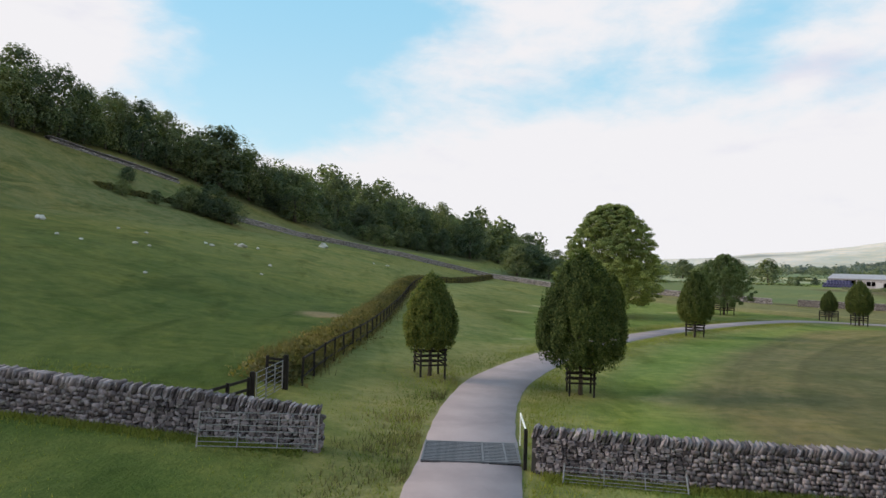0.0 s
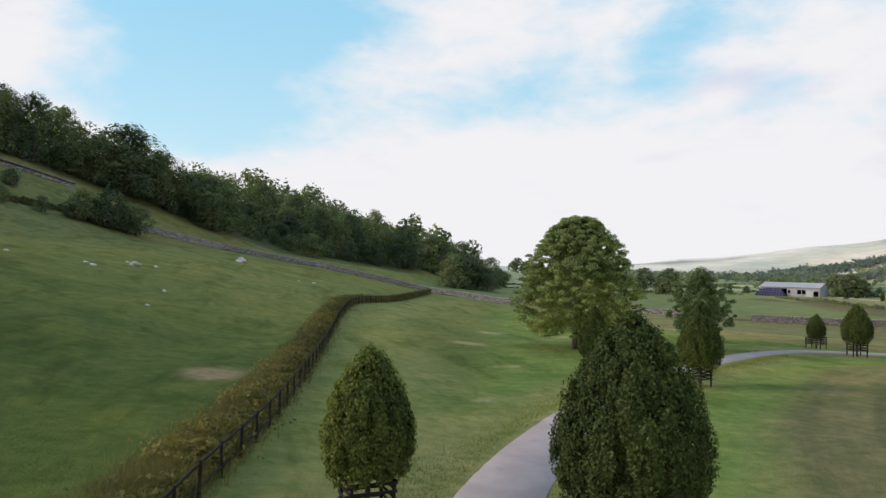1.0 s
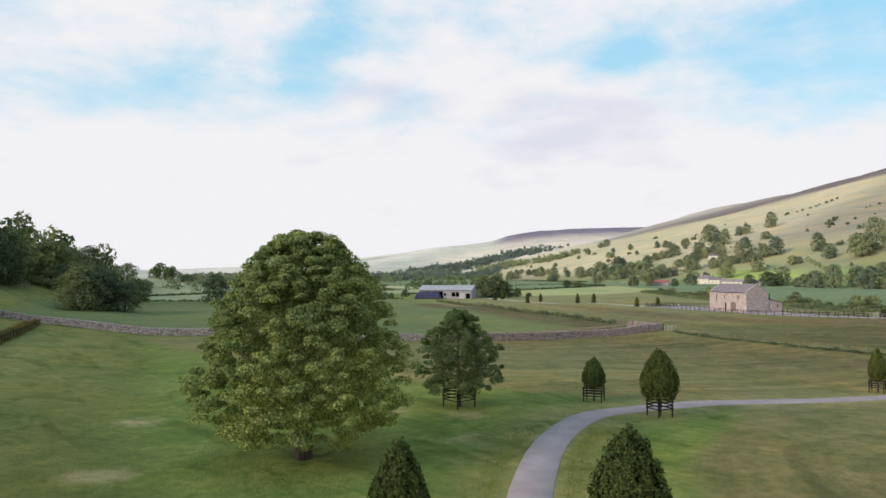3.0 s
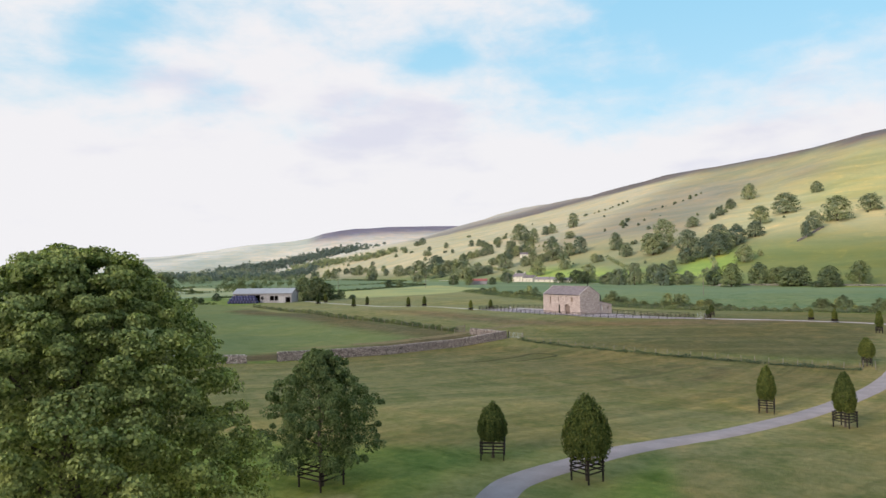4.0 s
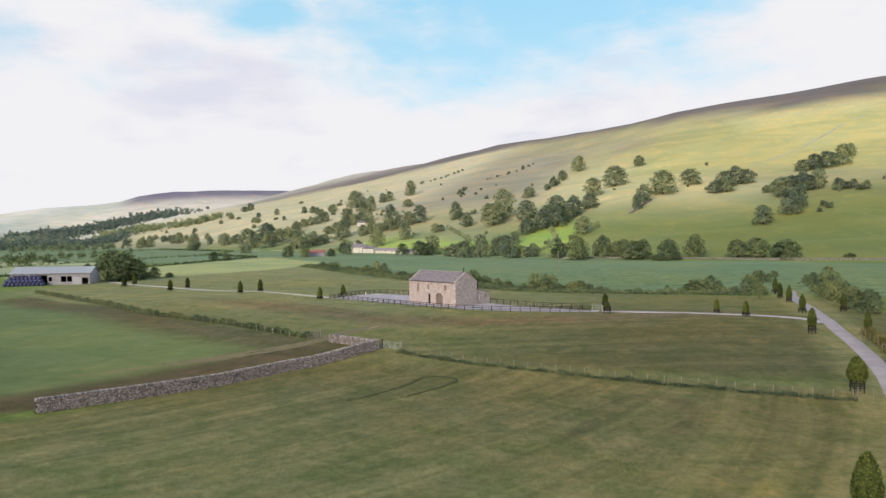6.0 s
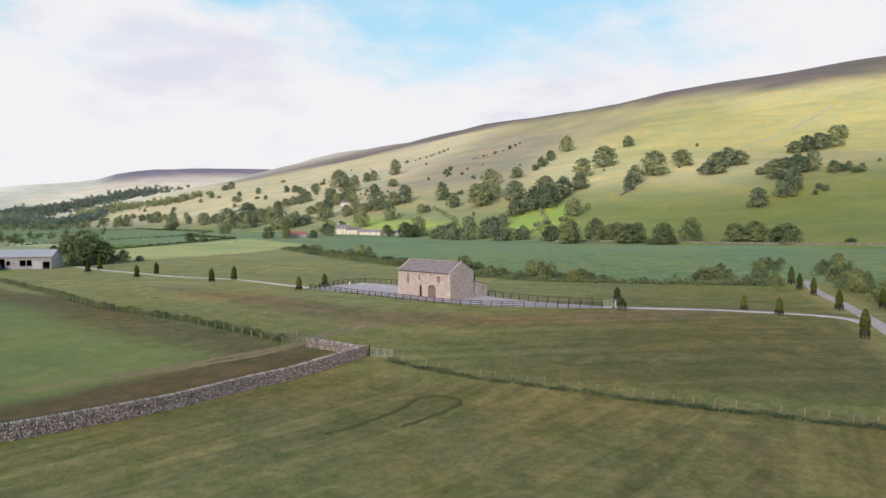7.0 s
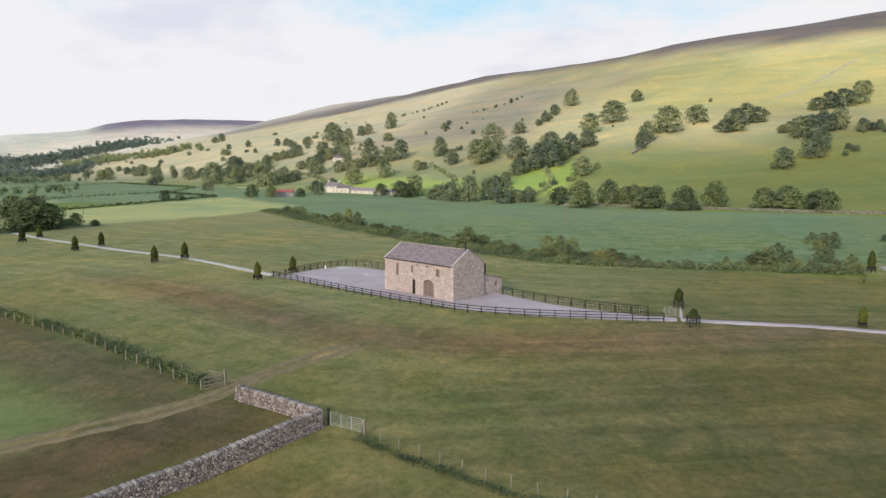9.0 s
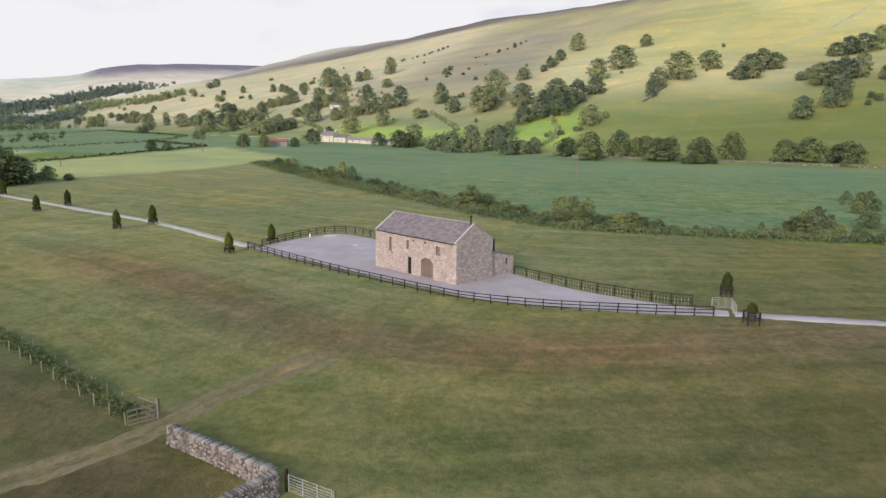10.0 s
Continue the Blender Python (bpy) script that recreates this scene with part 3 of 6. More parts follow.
    drab = bent * smooth(230, 480, y + patchy * 60) * (1 - smooth(0.1, 0.5, wobble(x * 0.5, y, 55, 23)))
    paint(0.45 * drab, (0.235, 0.205, 0.14))
    # cloud shade over the middle fell, painted as a grey-brown darkening
    cloud_shade = smooth(255, 330, y + patchy * 20) * (1 - smooth(520, 640, y)) * smooth(170, 260, w + patchy * 20) * (1 - smooth(560, 700, w - (y - 300) * 0.25 + patchy * 25))
    paint(0.78 * cloud_shade, (0.212, 0.186, 0.128))
    cream = fell * smooth(430, 520, y + patchy * 30) * smooth(40, 90, w + patchy * 15)
    paint(0.6 * cream, (0.42, 0.37, 0.225))
    lean_grass = fell * smooth(10, 30, w) * (1 - smooth(110, 190, w + patchy * 30)) * smooth(250, 320, y) * (1 - smooth(560, 700, y)) * (1 - 0.9 * sun_patch)
    paint(0.6 * lean_grass * smooth(-0.5, 0.4, wobble(x, y, 34, 27)), (0.205, 0.212, 0.115))
    gold = bent * (1 - smooth(170, 250, y + patchy * 25)) * smooth(260, 380, w) * (1 - smooth(640, 720, w))
    paint(0.6 * gold, (0.35, 0.318, 0.105))
    # heather on the ridge, its dark tone deepened by painted cloud shade
    shaded_moor = smooth(0, 60, w - lerp_table(y, [-300, 0, 350, 700, 1000, 1500], [740, 680, 770, 650, 430, 330]) + patchy * 22)
    paint(0.92 * shaded_moor, (0.098, 0.080, 0.078))
    # wooded hill
    hill = smooth(-3, 6, v) * (1 - smooth(600, 700, u))
    pasture = hill * (1 - silage)
    paint(pasture, (0.078, 0.095, 0.022))
    # pasture graded dark to pale, carrying the slope's uneven light in its colour
    paint(0.85 * pasture * (1 - smooth(60, 120, y)) * (1 - smooth(20, 45, v)), (0.050, 0.074, 0.016))
    paint(0.6 * pasture * smooth(0.0, 0.6, wobble(x, y, 13, 12)) * smooth(40, 120, y), (0.092, 0.112, 0.030))
    paint(0.7 * pasture * smooth(75, 140, y), (0.144, 0.150, 0.045))
    paint(0.75 * smooth(50, 80, v) * hill, (0.120, 0.118, 0.045))
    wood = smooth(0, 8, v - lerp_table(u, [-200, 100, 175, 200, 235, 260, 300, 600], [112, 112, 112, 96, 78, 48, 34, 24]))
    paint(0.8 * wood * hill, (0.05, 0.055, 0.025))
    # far hills: land tones paled by distance haze put into the colour
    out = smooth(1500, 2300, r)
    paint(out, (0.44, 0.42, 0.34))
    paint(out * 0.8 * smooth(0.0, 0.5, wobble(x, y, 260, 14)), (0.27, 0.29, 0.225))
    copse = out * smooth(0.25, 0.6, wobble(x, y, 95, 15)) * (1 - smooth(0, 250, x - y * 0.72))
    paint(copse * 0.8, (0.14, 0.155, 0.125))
    az = np.degrees(np.arctan2(x - 60, y - 90))
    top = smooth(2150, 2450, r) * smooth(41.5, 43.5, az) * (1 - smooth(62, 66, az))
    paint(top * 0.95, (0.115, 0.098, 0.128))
    straw_pale = out * (1 - smooth(2400, 2600, r)) * smooth(33, 40, az)
    paint(straw_pale * 0.7, (0.50, 0.44, 0.33))
    # long grass beside the hedge, verges and worn ways
    hedge_x = lerp_table(y, [30, 49, 83, 128, 151, 182, 205], [3, 5.3, 8.8, 12.4, 21, 29.8, 35.6])
    long = smooth(-1.5, 0.5, x - hedge_x + uneven * 0.5) * (1 - smooth(6, 12, x - hedge_x + uneven)) * smooth(30, 38, y) * (1 - smooth(150, 200, y))
    # pale long grass, lightened further in place of the stronger light here
    paint(0.75 * long, (0.150, 0.160, 0.052))
    verge = (1 - smooth(2.5, 6.0, road + uneven * 0.3))
    paint(0.6 * verge, (0.175, 0.160, 0.068))
    edge_y = lerp_table(x, [90, 96, 135, 142], [163, 160.5, 146, 143.5])
    under = smooth(0, 1.5, y - edge_y) * (1 - smooth(9, 17, y - edge_y + uneven * 0.5)) * smooth(88, 96, x) * (1 - smooth(139, 146, x - (y - 155) * 0.3))
    paint(0.85 * under, (0.066, 0.052, 0.028))
    worn = 1 - smooth(0.4, 1.7, away(x, y, [(112, 173), (122, 168), (132, 161.2), (140, 156), (144.5, 155), (151, 153.8), (158, 151)]) + wobble(x, y, 3, 21) * 0.6)
    paint(0.8 * worn * smooth(100, 124, x), (0.152, 0.118, 0.064))
    bend = 1 - smooth(0.3, 1.5, away(x, y, [tuple(p) for p in curve([(108, 107.6), (118, 106), (123, 105), (125.6, 102.5), (124.7, 99.4), (120.8, 98.1), (113, 99)], 1.0)]))
    paint(0.5 * bend, (0.062, 0.056, 0.026))
    for cx, cy, rad in ((30, 112, 2.6), (46, 104, 2.2), (24, 98, 2.4), (38, 107, 2.4), (24.1, 82.3, 1.5), (19, 68, 1.2), (31.7, 70, 1.6), (45.2, 93.2, 1.6), (93, 80.5, 1.8), (50, 99, 2.0), (20.5, 44.5, 1.1)):
        bare = 1 - smooth(0.4, 1.0, np.hypot(x - cx, (y - cy) * 1.4) / rad + wobble(x, y, 1.5, 30) * 0.3)
        paint(0.7 * bare, (0.29, 0.25, 0.135))

    scrape = 1 - smooth(0.5, 1.1, np.hypot(x - 3.3, (y - 68.5) * 0.8) / 1.7 + wobble(x, y, 1.5, 31) * 0.3)
    paint(0.85 * scrape, (0.200, 0.150, 0.088))
    c = c * np.array((1.31, 1.30, 1.55))
    along = np.where(x - (140 - y) * 0.06 > 134, curved * 0.95, np.where(road < 17, road * 1.0, 40 + x * 0.334 + y * 0.943))
    n, m = x.shape
    i = np.arange(n * m).reshape(n, m)
    faces = np.stack([i[:-1, :-1], i[:-1, 1:], i[1:, 1:], i[1:, :-1]], -1).reshape(-1, 4)
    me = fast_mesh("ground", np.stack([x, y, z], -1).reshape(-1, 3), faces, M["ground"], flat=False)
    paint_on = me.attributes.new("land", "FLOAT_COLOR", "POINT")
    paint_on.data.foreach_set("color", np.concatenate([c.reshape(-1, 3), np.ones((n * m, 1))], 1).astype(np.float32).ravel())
    cut = me.attributes.new("mown", "FLOAT", "POINT")
    cut.data.foreach_set("value", np.clip(mown, 0, 1).astype(np.float32).ravel())
    near_turf = me.attributes.new("turf", "FLOAT", "POINT")
    near_turf.data.foreach_set("value", ((1 - smooth(230, 380, r)) * (1 - 0.6 * silage * (1 - rim))).astype(np.float32).ravel())
    lanes = me.attributes.new("swath", "FLOAT", "POINT")
    lanes.data.foreach_set("value", along.astype(np.float32).ravel())
    tagged(new("ground", me), "grass valley floor rising into pasture and fell", "ground", kind="structure")


build_ground()


def ribbon(name, points, width, mat, label, category, thick=0.06, ragged=0.05, seed=0):
    rnd = random.Random(seed)
    line = curve(points, 0.8)
    g = Geo()
    rows = []
    for i, p in enumerate(line):
        s = side_of(line, i)
        row = []
        half = width(p) / 2 if callable(width) else width / 2
        a, b = -half - rnd.uniform(0, ragged), half + rnd.uniform(0, ragged)
        for off, up in ((a - 0.15, -0.12), (a, thick), (0, thick + 0.03), (b, thick), (b + 0.15, -0.12)):
            q = p + s * off
            row.append(land(q.x, q.y, up))
        rows.append(row)
    for row in rows:
        g.v += [tuple(q) for q in row]
    g.f = [(5 * i + j, 5 * i + j + 1, 5 * i + j + 6, 5 * i + j + 5) for i in range(len(rows) - 1) for j in range(4)]
    me = g.mesh(name, mat, True)
    return tagged(new(name, me), label, category, kind="structure")


ribbon("road", ROAD, lambda p: float(lerp_table(p.y, [50, 74], [2.8, 2.05])), M["tarmac"], "pale grey concrete farm drive curving through the meadow", "road", seed=3)
ribbon("track", TRACK, 1.6, M["gravel"], "gravel track from the drive to the barn yard", "track", thick=0.05, ragged=0.3, seed=4)
ribbon("farm_track", LANE, 1.7, M["pale_gravel"], "pale gravel track lined with young trees", "track", thick=0.03, ragged=0.3, seed=5)
ribbon("lane", FELL_LANE, 3.0, M["pale_gravel"], "narrow valley road at the foot of the fell", "road", thick=0.05, seed=6)
ribbon("wheel_mark", [(113, 132.9), (117.5, 131.4), (122.5, 130.2), (125.8, 130.3), (127.4, 129.0), (127.7, 127.4), (127, 126.2), (125, 125.6), (121, 126.6), (117, 127.8)], 0.24, M["rut"], "dark looped wheel mark in the mown meadow", "wheel mark", thick=0.035, ragged=0.4, seed=8)
for k, off in enumerate((-0.8, 0.8)):
    ribbon("wheel_rut", [(122 + off * 0.5, 168 + off), (128 + off * 0.5, 164.4 + off), (132 + off * 0.5, 161.2 + off), (136 + off * 0.5, 158.2 + off), (140 + off * 0.45, 155.9 + off * 0.8), (144.5 + off * 0.2, 155.0 + off * 0.8), (149 + off * 0.2, 154.2 + off), (154 + off * 0.2, 152.8 + off * 1.2), (158.5 + off * 0.3, 151 + off * 1.5)], 0.4, M["earth"], "brown wheel rut worn through the gateway", "wheel rut", thick=0.04, ragged=0.45, seed=9 + k)
ribbon("fell_track", [(840, 66), (856, 56), (907, 26), (958, 0), (1004, -23), (1040, -52)], 2.4, M["chalk"], "pale worn track slanting up the fell", "track", thick=0.3, ragged=0.8, seed=7)

# ---- trees ----
def leaves(centres, sizes, seed, outward=None, droop=0.25, rise=0.0, corners=4, loose=0.65):
    """Folded leaf sprays, four corners each, at the given centres."""
    r = np.random.RandomState(seed)
    n = len(centres)
    nor = r.normal(size=(n, 3))
    if outward is not None:
        nor = nor * loose + outward
    nor[:, 2] += droop
    nor /= np.linalg.norm(nor, axis=1, keepdims=True)
    t = np.cross(nor, r.normal(size=(n, 3)))
    if rise:
        t[:, 2] += rise
        t -= nor * (t * nor).sum(1, keepdims=True)
    t /= np.linalg.norm(t, axis=1, keepdims=True) + 1e-9
    b = np.cross(nor, t)
    s = np.asarray(sizes).reshape(-1, 1)
    fold = nor * s * 0.18
    wide = r.uniform(0.5, 0.8, (n, 1))
    if corners == 3:
        verts = np.stack([centres + t * s * 1.15, centres + b * s * wide * 1.15 - t * s * 0.6 + fold, centres - b * s * wide * 1.15 - t * s * 0.6 - fold], 1)
        return verts.reshape(-1, 3), np.arange(3 * n).reshape(-1, 3)
    verts = np.stack([centres - t * s, centres + b * s * wide + fold, centres + t * s, centres - b * s * wide + fold], 1)
    return verts.reshape(-1, 3), np.arange(4 * n).reshape(-1, 4)


def ball(r, n):
    p = r.normal(size=(n, 3))
    return p / np.linalg.norm(p, axis=1, keepdims=True)


def column_crown(seed, count, width, base, top, leaf, name="crown", mat="hornbeam"):
    """An egg-shaped crown of upright sprays with a frayed outline."""
    r = np.random.RandomState(seed)
    sprays = 380
    k = (np.arange(sprays) + 0.5) / sprays
    a = np.arange(sprays) * 2.39996 + r.uniform(0, 0.5, sprays)
    z = base + 0.1 + (top - base - 0.1 - 0.5 * (width / 3) ** 0.7) * k
    egg = np.interp(k, [0, 0.08, 0.22, 0.38, 0.6, 0.8, 0.93, 1], [0.5, 0.82, 1.0, 0.99, 0.82, 0.54, 0.26, 0.04])
    out = []
    per = count // sprays
    for i in range(sprays):
        rad = width / 2 * egg[i] * r.uniform(0.92, 1.04)
        tip = np.array([math.cos(a[i]) * rad, math.sin(a[i]) * rad, z[i] + r.uniform(-0.1, 0.25)])
        size = r.uniform(0.13, 0.21) * (width / 3) ** 0.7
        p = ball(r, per) * r.uniform(0.3, 1, (per, 1)) ** 0.5
        p *= np.array([size, size, size * 2.2])
        out.append(tip * np.array([0.90, 0.90, 1]) + p)
    inner = ball(r, count // 5) * np.array([width * 0.33, width * 0.33, (top - base) * 0.40]) + np.array([0, 0, base + (top - base) * 0.43])
    c = np.concatenate([*out, inner])
    c[:, 2] = np.maximum(c[:, 2], base - 0.1)
    outward = c * np.array([1, 1, 0.25]) - np.array([0, 0, 0.25 * (base + top) / 2])
    outward /= np.linalg.norm(outward, axis=1, keepdims=True) + 0.3
    verts, faces = leaves(c, r.uniform(0.6, 1.2, len(c)) * leaf, seed, outward * 0.9, 0.1, 0.9, 4, 0.34)
    return fast_mesh(name, verts, faces, M[mat])




def bough_crown(seed, lobes, per, radius, low, top, profile, leaf, mat, lobe=(0.16, 0.28), flat=0.68, shell=(0.62, 0.95), heart=0.0, corners=4, far=False):
    """A crown of leafy boughs laid round a bell- or dome-shaped outline, with gaps and hollows."""
    r = np.random.RandomState(seed)
    out, face = [], []
    for i in range(lobes):
        k = ((i + 0.5) / lobes) ** 0.85
        a = i * 2.39996 + r.uniform(-0.5, 0.5)
        rad = radius * np.interp(k, *profile) * r.uniform(*shell)
        s = radius * r.uniform(*lobe) * (1 - 0.25 * k)
        c = np.array([math.cos(a) * rad, math.sin(a) * rad, low + (top - low) * k * 0.93 + r.uniform(-0.3, 0.3) * s])
        q = ball(r, per)
        q = q[q[:, 2] > -0.6]
        away_axis = np.array([math.cos(a), math.sin(a), 0.55])
        out.append(c + q * s * r.uniform(0.66, 1.08, (len(q), 1)) * np.array([1, 1, flat]))
        face.append(q * 0.55 + away_axis * np.array([0.8, 0.8, 0.4 + 1.6 * k]) if far else q + away_axis * 0.45)
    if heart:
        q = ball(r, int(lobes * per * heart))
        k = (q[:, 2] + 1) / 2
        wide = radius * 0.62 * np.interp(k, *profile)
        side = q[:, :2] / (np.linalg.norm(q[:, :2], axis=1, keepdims=True) + 1e-6)
        out.append(np.column_stack([side * wide[:, None] * r.uniform(0.7, 1, (len(q), 1)), low + (top - low) * (0.06 + 0.82 * k)]))
        face.append(q)
    c = np.concatenate(out)
    c[:, 2] = np.maximum(c[:, 2], low * 0.6)
    verts, faces = leaves(c, r.uniform(0.6, 1.3, len(c)) * leaf, seed, np.concatenate(face), 0.25, 0.0, corners, 0.32 if far else 0.65)
    return fast_mesh("crown", verts, faces, M[mat])


def trunk_mesh(seed, length, radius, limbs, reach, start=0.35, n=8):
    r = random.Random(seed)
    g = Geo()
    bend = [(r.uniform(-1, 1) * 0.04 * length, r.uniform(-1, 1) * 0.04 * length) for _ in range(5)]
    path = [(bend[i][0] * i / 4, bend[i][1] * i / 4, -0.3 + (length + 0.3) * i / 4) for i in range(5)]
    g.tube(path, [radius * k for k in (1.35, 1.0, 0.8, 0.55, 0.2)], n)
    for i in range(limbs):
        k = start + (0.95 - start) * i / max(limbs - 1, 1)
        a = i * 2.4 + r.uniform(-0.4, 0.4)
        z = length * k
        d = reach * r.uniform(0.6, 1.0) * (1 - 0.4 * k)
        p = Vector((path[3][0] * k, path[3][1] * k, z))
        q = p + Vector((math.cos(a) * d * 0.5, math.sin(a) * d * 0.5, d * 0.30))
        e = p + Vector((math.cos(a) * d, math.sin(a) * d, d * 0.75))
        g.tube([p, q, e], [radius * 0.42 * (1 - 0.5 * k), radius * 0.26, radius * 0.08], 5)
    return g.mesh("trunk", M["bark"], True)


def guard_parts(owner, w, h):
    """A square timber guard of posts and rails round a young tree."""
    post = Geo().box((0, 0, h / 2 - 0.15), (0.085, 0.085, h + 0.3)).mesh("guard_post", M["dark_wood"])
    rail = Geo().box((0, 0, 0), (w + 0.14, 0.03, 0.085)).mesh("guard_rail", M["dark_wood"])
    for x, y in ((-1, -1), (1, -1), (1, 1), (-1, 1)):
        part("guard_post", post, owner, m=pose(x * w / 2, y * w / 2, 0))
    for k in range(4):
        for j in range(4):
            a = j * 90
            o = Vector((0, -w / 2 - 0.07, 0))
            o.rotate(Euler((0, 0, radians(a))))
            part("guard_rail", rail, owner, m=pose(o.x, o.y, h * (0.44 + 0.18 * k), 0, (k % 2) * 1.5 - 0.7, a))


def guarded_tree(x, y, tall, wide, seed, gw=1.0, gh=1.3, turn=0.0, count=11000, leaf=0.07):
    t = thing("guarded_tree", x, y, "columnar hornbeam with dense green crown inside a dark timber guard", "tree", "young trees along the drive", turn)
    part("trunk", trunk_mesh(seed, tall * 0.7, 0.09, 6, wide * 0.4), t)
    part("crown", column_crown(seed, count, wide, gh * 0.93, tall, leaf), t)
    guard_parts(t, gw, gh)
    return t


guarded_tree(10.75, 48.1, 5.1, 2.75, 11, turn=12, count=26000, leaf=0.055, gw=1.2, gh=1.35)
guarded_tree(17.6, 45.8, 6.75, 4.4, 12, turn=-8, count=50000, leaf=0.055, gw=1.1, gh=1.4)
guarded_tree(34.7, 72.1, 5.8, 3.1, 13, turn=20, count=24000, leaf=0.06)
guarded_tree(29.1, 77.3, 5.25, 2.3, 14, turn=5, count=20000, leaf=0.06, gh=1.4)
guarded_tree(62.9, 97.1, 3.75, 2.0, 15, turn=30, gw=1.5, gh=1.2)
guarded_tree(61.7, 89.7, 5.2, 3.0, 16, turn=-15, count=15000, gw=1.3, gh=1.4)
guarded_tree(95.6, 87.0, 4.6, 1.75, 17, turn=10, gw=1.3)
guarded_tree(91.1, 79.9, 4.7, 1.85, 18, turn=-20, gw=1.3)
guarded_tree(133.2, 82.3, 3.9, 2.1, 19, turn=15, count=6500, leaf=0.085)

guarded_tree(190.9, 118.8, 2.9, 1.15, 33, turn=8, count=3000, leaf=0.08, gw=1.1, gh=1.25)
guarded_tree(180.2, 116.6, 2.1, 1.0, 34, turn=20, count=2200, leaf=0.08, gw=1.15, gh=1.3)

# ---- small farm trees built once, then copied ----
def small_tree(x, y, seed, tall, wide, gh=1.15):
    return guarded_tree(x, y, tall, wide * 0.82, seed, gw=0.95, gh=gh, count=3600, leaf=0.085)


sprig = small_tree(166.9, 83.6, 31, 3.9, 1.6)
sprig_b = small_tree(188.9, 185.6, 32, 3.1, 1.5, 0.8)
for k, (x, y, s) in enumerate([(169.4, 75.9, 0.85), (193, 82.9, 0.9), (223.6, 83.2, 1.0), (255, 84.6, 1.15), (199.6, 75.4, 0.9), (240, 84.2, 1.0)]):
    copy_thing(sprig, pose(x, y, float(height(x, y)), 0, 0, k * 40) @ Matrix.Scale(s, 4))
for k, (x, y, s) in enumerate([(198.3, 184.9, 1.0), (198.7, 217.1, 1.1), (206.4, 216.5, 1.15), (217.4, 260, 1.2), (227.1, 262, 1.2), (225, 288, 1.3), (234.6, 293.5, 1.3), (183.4, 92.6, 0.9), (187.9, 97.6, 0.85)]):
    copy_thing(sprig_b, pose(x, y, float(height(x, y)), 0, 0, k * 55) @ Matrix.Scale(s, 4))
# ---- the sycamore and the oak sapling ----
syc = thing("sycamore_tree", 34.6, 95.3, "large round sycamore with full green crown in the meadow", "tree")
part("trunk", trunk_mesh(5, 9.5, 0.42, 16, 5.2, 0.2, 10), syc)
part("crown", bough_crown(5, 680, 300, 6.25, 1.3, 14.1, ([0, 0.06, 0.14, 0.28, 0.45, 0.66, 0.8, 0.94, 1], [0.55, 0.80, 0.95, 1.0, 0.92, 0.77, 0.60, 0.34, 0.14]), 0.070, "sycamore", (0.06, 0.12), 0.52, (0.72, 1.04), 0.3), syc)
oak = thing("sapling_tree", 51.7, 101.7, "young round-headed tree in a timber guard", "tree")
part("trunk", trunk_mesh(6, 5.5, 0.13, 9, 2.6, 0.35), oak)
part("crown", bough_crown(6, 300, 190, 3.7, 1.15, 8.2, ([0, 0.12, 0.3, 0.55, 0.8, 1], [0.62, 0.92, 1.0, 0.92, 0.60, 0.16]), 0.062, "sapling", (0.055, 0.13), 0.9, (0.4, 1.06), 0.2), oak)
guard_parts(oak, 1.8, 1.45)


# ---- far trees: a few kinds, copied ----
ROUND = ([0, 0.08, 0.25, 0.5, 0.75, 0.92, 1], [0.78, 0.92, 1.0, 0.95, 0.76, 0.46, 0.15])


def far_kind(seed, mat, lobes, squash, name, label, category="tree", group="", leaf=0.31, per=52):
    t = thing(name, 0, 0, label, category, group, z=0)
    part("trunk", trunk_mesh(seed, 4.5, 0.22, 6, 2.6, 0.3, 6), t)
    part("crown", bough_crown(seed, lobes, per, 4.0, 0.0, 9.0 * (0.8 + 0.2 * squash), ROUND, leaf, mat, (0.20, 0.34), 0.95, (0.5, 0.92), 0.15, 3, True), t)
    return t


def plant(kind, x, y, tall, wide, turn):
    """A copy of a far tree, 9 m high and 8 m wide as built, at its own size."""
    m = pose(x, y, float(height(x, y)), 0, 0, turn) @ Matrix.Diagonal((wide / 8.0, wide / 8.0, tall / 9.2, 1))
    made = copy_thing(kind, m)
    made.scale = (wide / 8.0, wide / 8.0, tall / 9.2)
    return made


rnd = random.Random(7)
SCRUB_LINE = [(358, 301), (332, 268), (308, 236), (286, 205), (270, 182), (257, 164), (249, 149), (247.5, 135), (250, 122), (253, 107), (256, 91)]
wood_kinds = [far_kind(40 + k, "woods", 54, s, "woodland_tree", "dark broadleaf tree in the hanging wood", group="trees of the hanging wood", leaf=0.28, per=46) for k, s in enumerate((1.0, 0.9, 1.15, 0.8))]
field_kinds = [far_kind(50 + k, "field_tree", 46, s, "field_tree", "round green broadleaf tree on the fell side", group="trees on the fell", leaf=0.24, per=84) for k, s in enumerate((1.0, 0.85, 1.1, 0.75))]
fine_kinds = [far_kind(44 + k, "woods", 60, s, "woodland_tree", "tall dark broadleaf tree at the edge of the hanging wood", group="trees of the hanging wood", leaf=0.165, per=92) for k, s in enumerate((1.0, 1.1, 0.85))]
lane_kinds = [far_kind(57 + k, "lane_tree", 46, s, "field_tree", "dark round broadleaf tree beside the valley road", group="trees by the valley road", leaf=0.24, per=84) for k, s in enumerate((1.0, 0.85))]
shrub_kinds = []
